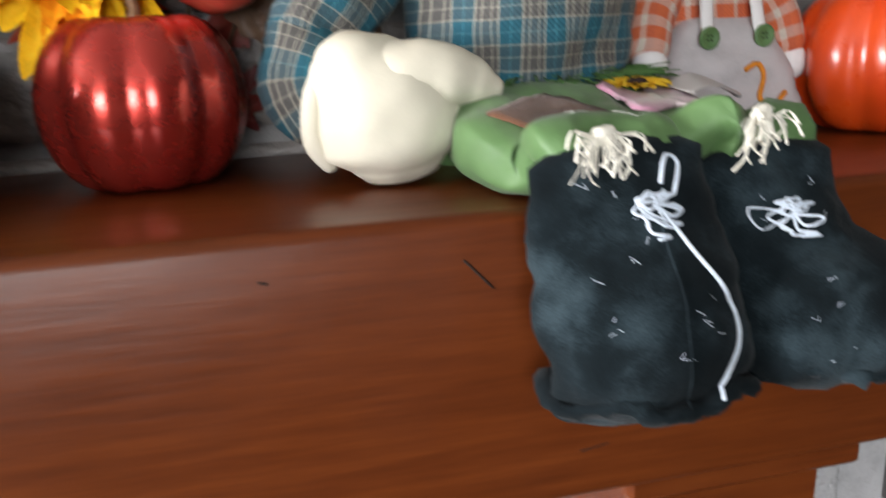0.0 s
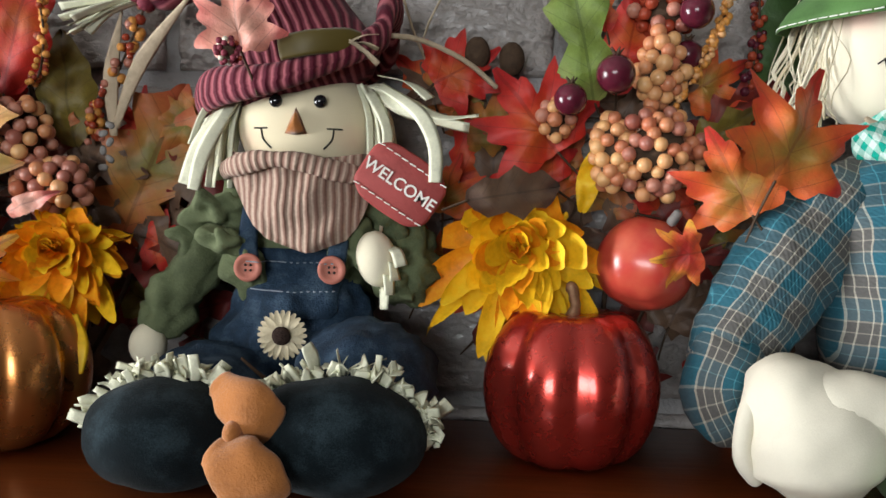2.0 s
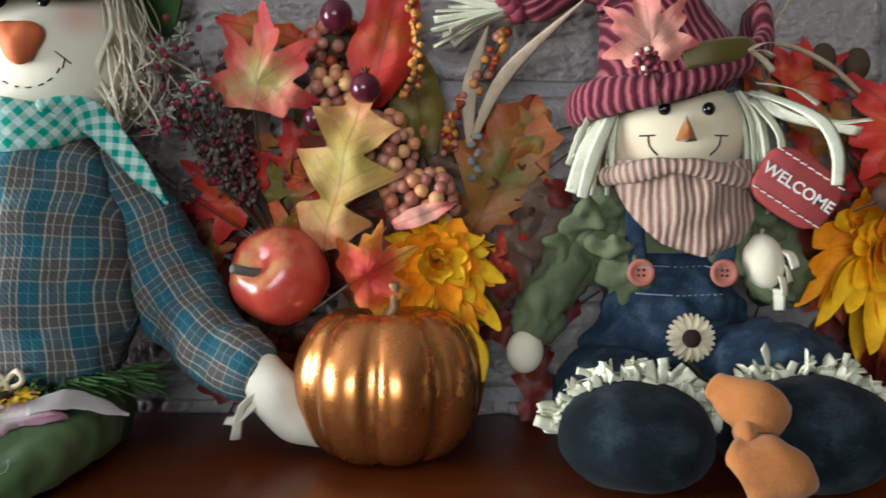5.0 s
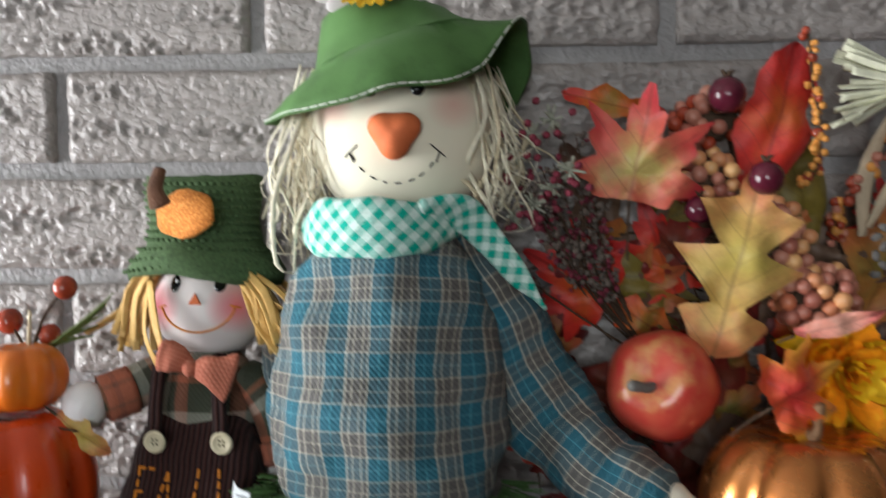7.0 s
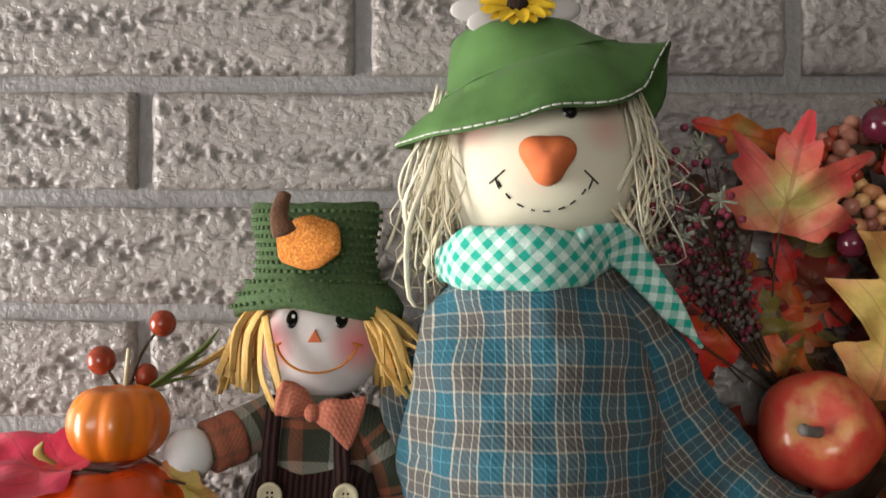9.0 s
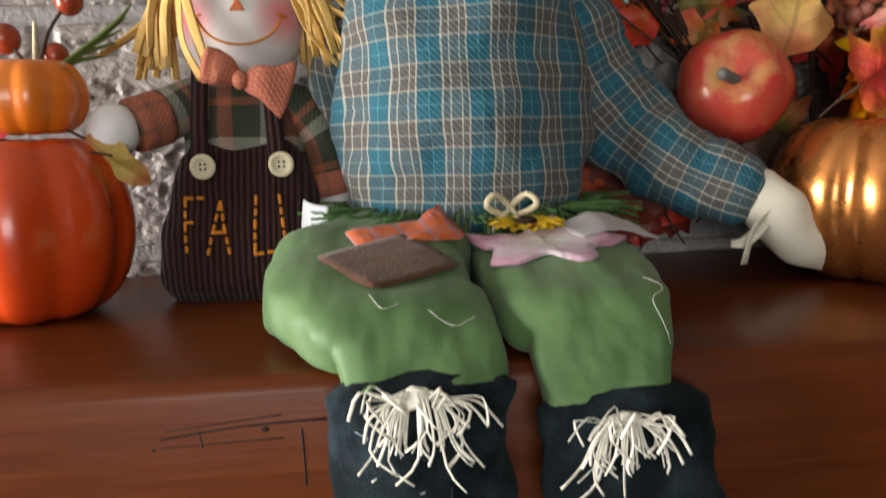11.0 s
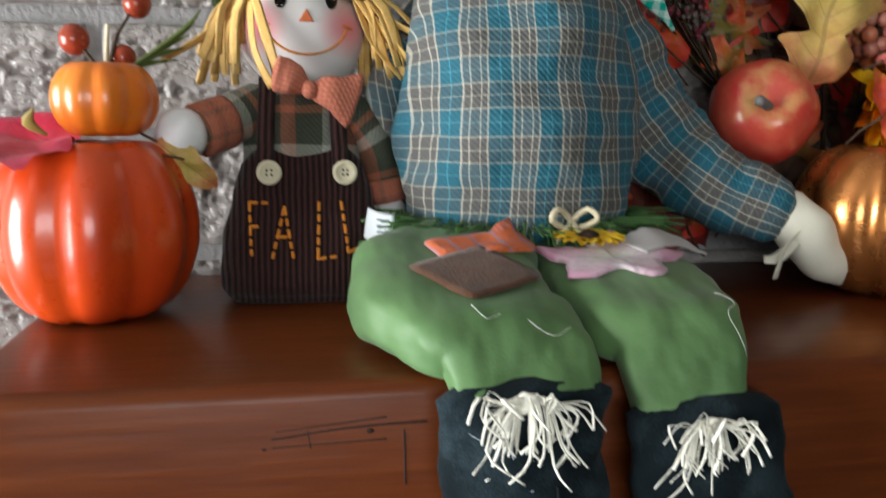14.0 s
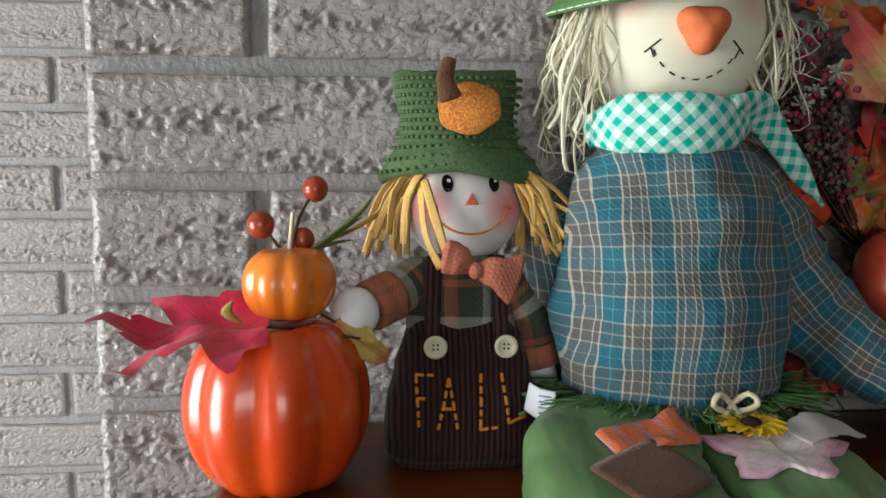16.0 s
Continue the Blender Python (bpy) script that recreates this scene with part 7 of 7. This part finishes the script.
    b.tube([(-0.003, -0.047, 0.215), (-0.012, -0.046, 0.240), (-0.028, -0.046, 0.264), (-0.046, -0.048, 0.274), (-0.066, -0.050, 0.268), (-0.084, -0.052, 0.256), (-0.092, -0.052, 0.255)],
           [(0.048, 0.036), (0.036, 0.030), (0.024, 0.022), (0.016, 0.016), (0.012, 0.013), (0.010, 0.010), (0.006, 0.007)], BURGUNDY, 34, (0.8, 0, -0.6), 7, wob=0.003, freq=60)
    for k in range(3):
        b.blob((-0.094 - 0.004 * k, -0.054 - 0.002 * k, 0.252 + 0.004 * k), (0.006, 0.006, 0.006), HEATHERRED, nu=10, nv=8, wob=0.002, freq=400)
    rnd = random.Random(15)
    for k in range(26):
        s, t = rnd.uniform(-0.5, 1), rnd.uniform(-0.8, 0.9)
        b.strand([(-0.096, -0.053, 0.254), (-0.116, -0.056 + 0.004 * s, 0.254 + 0.010 * t), (-0.132 - 0.014 * rnd.random(), -0.056 + 0.01 * s, 0.254 + 0.026 * t)], rnd.uniform(0.0020, 0.0034), WHITEHAIR, 0.22, 5)
    # hat trimming
    b.tube([(-0.006, -0.091, 0.219), (0.010, -0.093, 0.222), (0.028, -0.086, 0.225), (0.036, -0.078, 0.226)], [(0.0065, 0.001), (0.0068, 0.001), (0.0066, 0.001), (0.005, 0.001)], LOLIVE, 8, (0, 0, 1), 5)
    for k in range(3):
        b.strand([(0.03, -0.085, 0.224), (0.038, -0.084, 0.228 - 0.004 * k), (0.046, -0.082, 0.229 - 0.008 * k)], 0.0022, HUSK, 0.25)
    maple_leaf(b, (-0.026, -0.099, 0.226), 0.031, LSALMON, -8, (8, 0), 0.15, 50)
    berry_cluster(b, (-0.029, -0.106, 0.2145), (0.0072, 0.005, 0.0072), 30, 0.0016, (HEATHERRED, REDBERRY, HEATHERRED, MITT), 51)
    # rust bows between the shoes
    b.tube([(-0.010, -0.170, 0.056), (0.000, -0.177, 0.050), (0.009, -0.180, 0.044), (0.017, -0.178, 0.040)], [(0.007, 0.004), (0.012, 0.006), (0.014, 0.006), (0.010, 0.004)], RUST, 18, (0.7, 0, 0.7), 6, wob=0.002, freq=90)
    b.tube([(-0.006, -0.188, 0.031), (0.004, -0.193, 0.026), (0.012, -0.194, 0.018), (0.015, -0.192, 0.011)], [(0.009, 0.004), (0.014, 0.006), (0.016, 0.006), (0.013, 0.004)], RUST, 18, (1, 0, 0.2), 6, wob=0.002, freq=90)
    b.blob((0.0, -0.182, 0.037), (0.005, 0.008, 0.006), RUST)
    b.tube([(0.002, -0.125, 0.046), (-0.006, -0.130, 0.054), (-0.012, -0.132, 0.060)], [0.0012, 0.001, 0.0008], TWIG, 6)
    b.thing("seated_scarecrow_doll", (-0.2, -0.05, TOP), "seated scarecrow doll in denim dungarees and a floppy burgundy corduroy hat", "doll")


middle_doll()


def welcome_sign():
    c, ang = Vector((-0.1405, -0.0825, 1.5385)), radians(33)
    m = Matrix.Rotation(ang, 3, "Y")
    s = empty("welcome_sign", c, "small brick-red wooden sign lettered in white, held by the seated doll", "sign")
    b = Build()
    rings = []
    for y, k in ((-0.003, 0.93), (-0.0022, 1.0), (0.0022, 1.0), (0.003, 0.93)):
        ring = []
        for a in np.linspace(0, 2 * math.pi, 48, endpoint=False):
            ca, sa = math.cos(a), math.sin(a)
            x = 0.0225 * math.copysign(abs(ca) ** 0.35, ca) * (1 + 0.05 * math.cos(4 * a)) * k
            z = 0.0172 * math.copysign(abs(sa) ** 0.35, sa) * (1 - 0.10 * abs(math.sin(2 * a)) + 0.05) * k
            ring.append(c + m @ Vector((x, y, z)))
        rings.append(ring)
    b.rings(rings, SIGNRED)
    b.part("board", s)
    for z in (0.0125, -0.0125):
        b = Build()
        for k in range(9):
            x = -0.020 + 0.005 * k
            b.tube([c + m @ Vector((x - 0.0017, -0.0033, z)), c + m @ Vector((x + 0.0017, -0.0033, z + 0.0004))], [0.0004, 0.0004], PAINTWHITE, 5)
        b.part("painted_dashes", s, "white painted dashes")
    cu = bpy.data.curves.new("lettering", "FONT")
    cu.body, cu.size, cu.extrude, cu.offset, cu.align_x, cu.align_y = "WELCOME", 0.0093, 0.0002, 0.00012, "CENTER", "CENTER"
    tmp = new("tmp", cu)
    bpy.context.view_layer.update()
    me = bpy.data.meshes.new_from_object(tmp.evaluated_get(bpy.context.evaluated_depsgraph_get()))
    bpy.data.objects.remove(tmp)
    me.materials.clear()
    me.materials.append(PAINTWHITE)
    me.transform((Matrix.Translation(m @ Vector((0, -0.0034, 0))) @ m.to_4x4() @ Matrix.Rotation(radians(90), 4, "X")))
    ob = new("lettering", me)
    ob.parent = s
    tagged(ob, "white painted letters")
    b = Build()
    for k in (-1, 1):
        b.tube([c + m @ Vector((k * 0.010, 0.003, 0.010)), c + Vector((-0.006, 0.012, 0.0)), Vector((-0.1545, -0.064, 1.505))], [0.0008] * 3, HUSK, 5)
    b.part("string", s, "thin straw string")


welcome_sign()

# ---- bricks of the walls ----
full = [brick_mesh(PITCH - JOINT, 0.012, k, 150, 42) for k in range(6)]
half = [brick_mesh(0.0935, 0.012, 20 + k, 60, 42) for k in range(3)]
corner = [brick_mesh(0.2225, 0.012, 30 + k, 140, 42) for k in range(3)]


# brick meshes again, in the lightened colour that carries the light
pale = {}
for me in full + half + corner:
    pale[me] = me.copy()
    pale[me].materials[0] = LITBRICK


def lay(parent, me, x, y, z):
    # courses below the shelf get the copy with light in its colour
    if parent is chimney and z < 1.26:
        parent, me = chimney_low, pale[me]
    ob = new("brick", me)
    ob.parent = parent
    ob.location = Vector((x, y, z)) - Vector(parent.location)


rnd = random.Random(2)
for row in range(-10, 12):
    z = 1.6 + JOINT + row * COURSE
    even = row % 2 == 0
    x = -0.9
    w = 0.0935 if even else 0.2225
    if even:
        lay(chimney, rnd.choice(half), x + w / 2, 0.0, z)
    else:
        lay(chimney, rnd.choice(corner), x + w / 2, 0.0, z)
    x += w + JOINT
    while x + PITCH - JOINT < 0.5:
        lay(chimney, rnd.choice(full), x + (PITCH - JOINT) / 2, 0.0, z)
        x += PITCH
    if 0.5 - x > 0.05:
        lay(chimney, rnd.choice(half), 0.5 - 0.0935 / 2, 0.0, z)
for row in range(-14, 14):
    z = 1.61 + row * COURSE
    x = -1.1215 + (0 if row % 2 == 0 else PITCH / 2)
    while x - PITCH > -1.9:
        x -= PITCH
    while x + PITCH < -0.86:
        lay(alcove, rnd.choice(full), x + (PITCH - JOINT) / 2, 0.6, z)
        x += PITCH
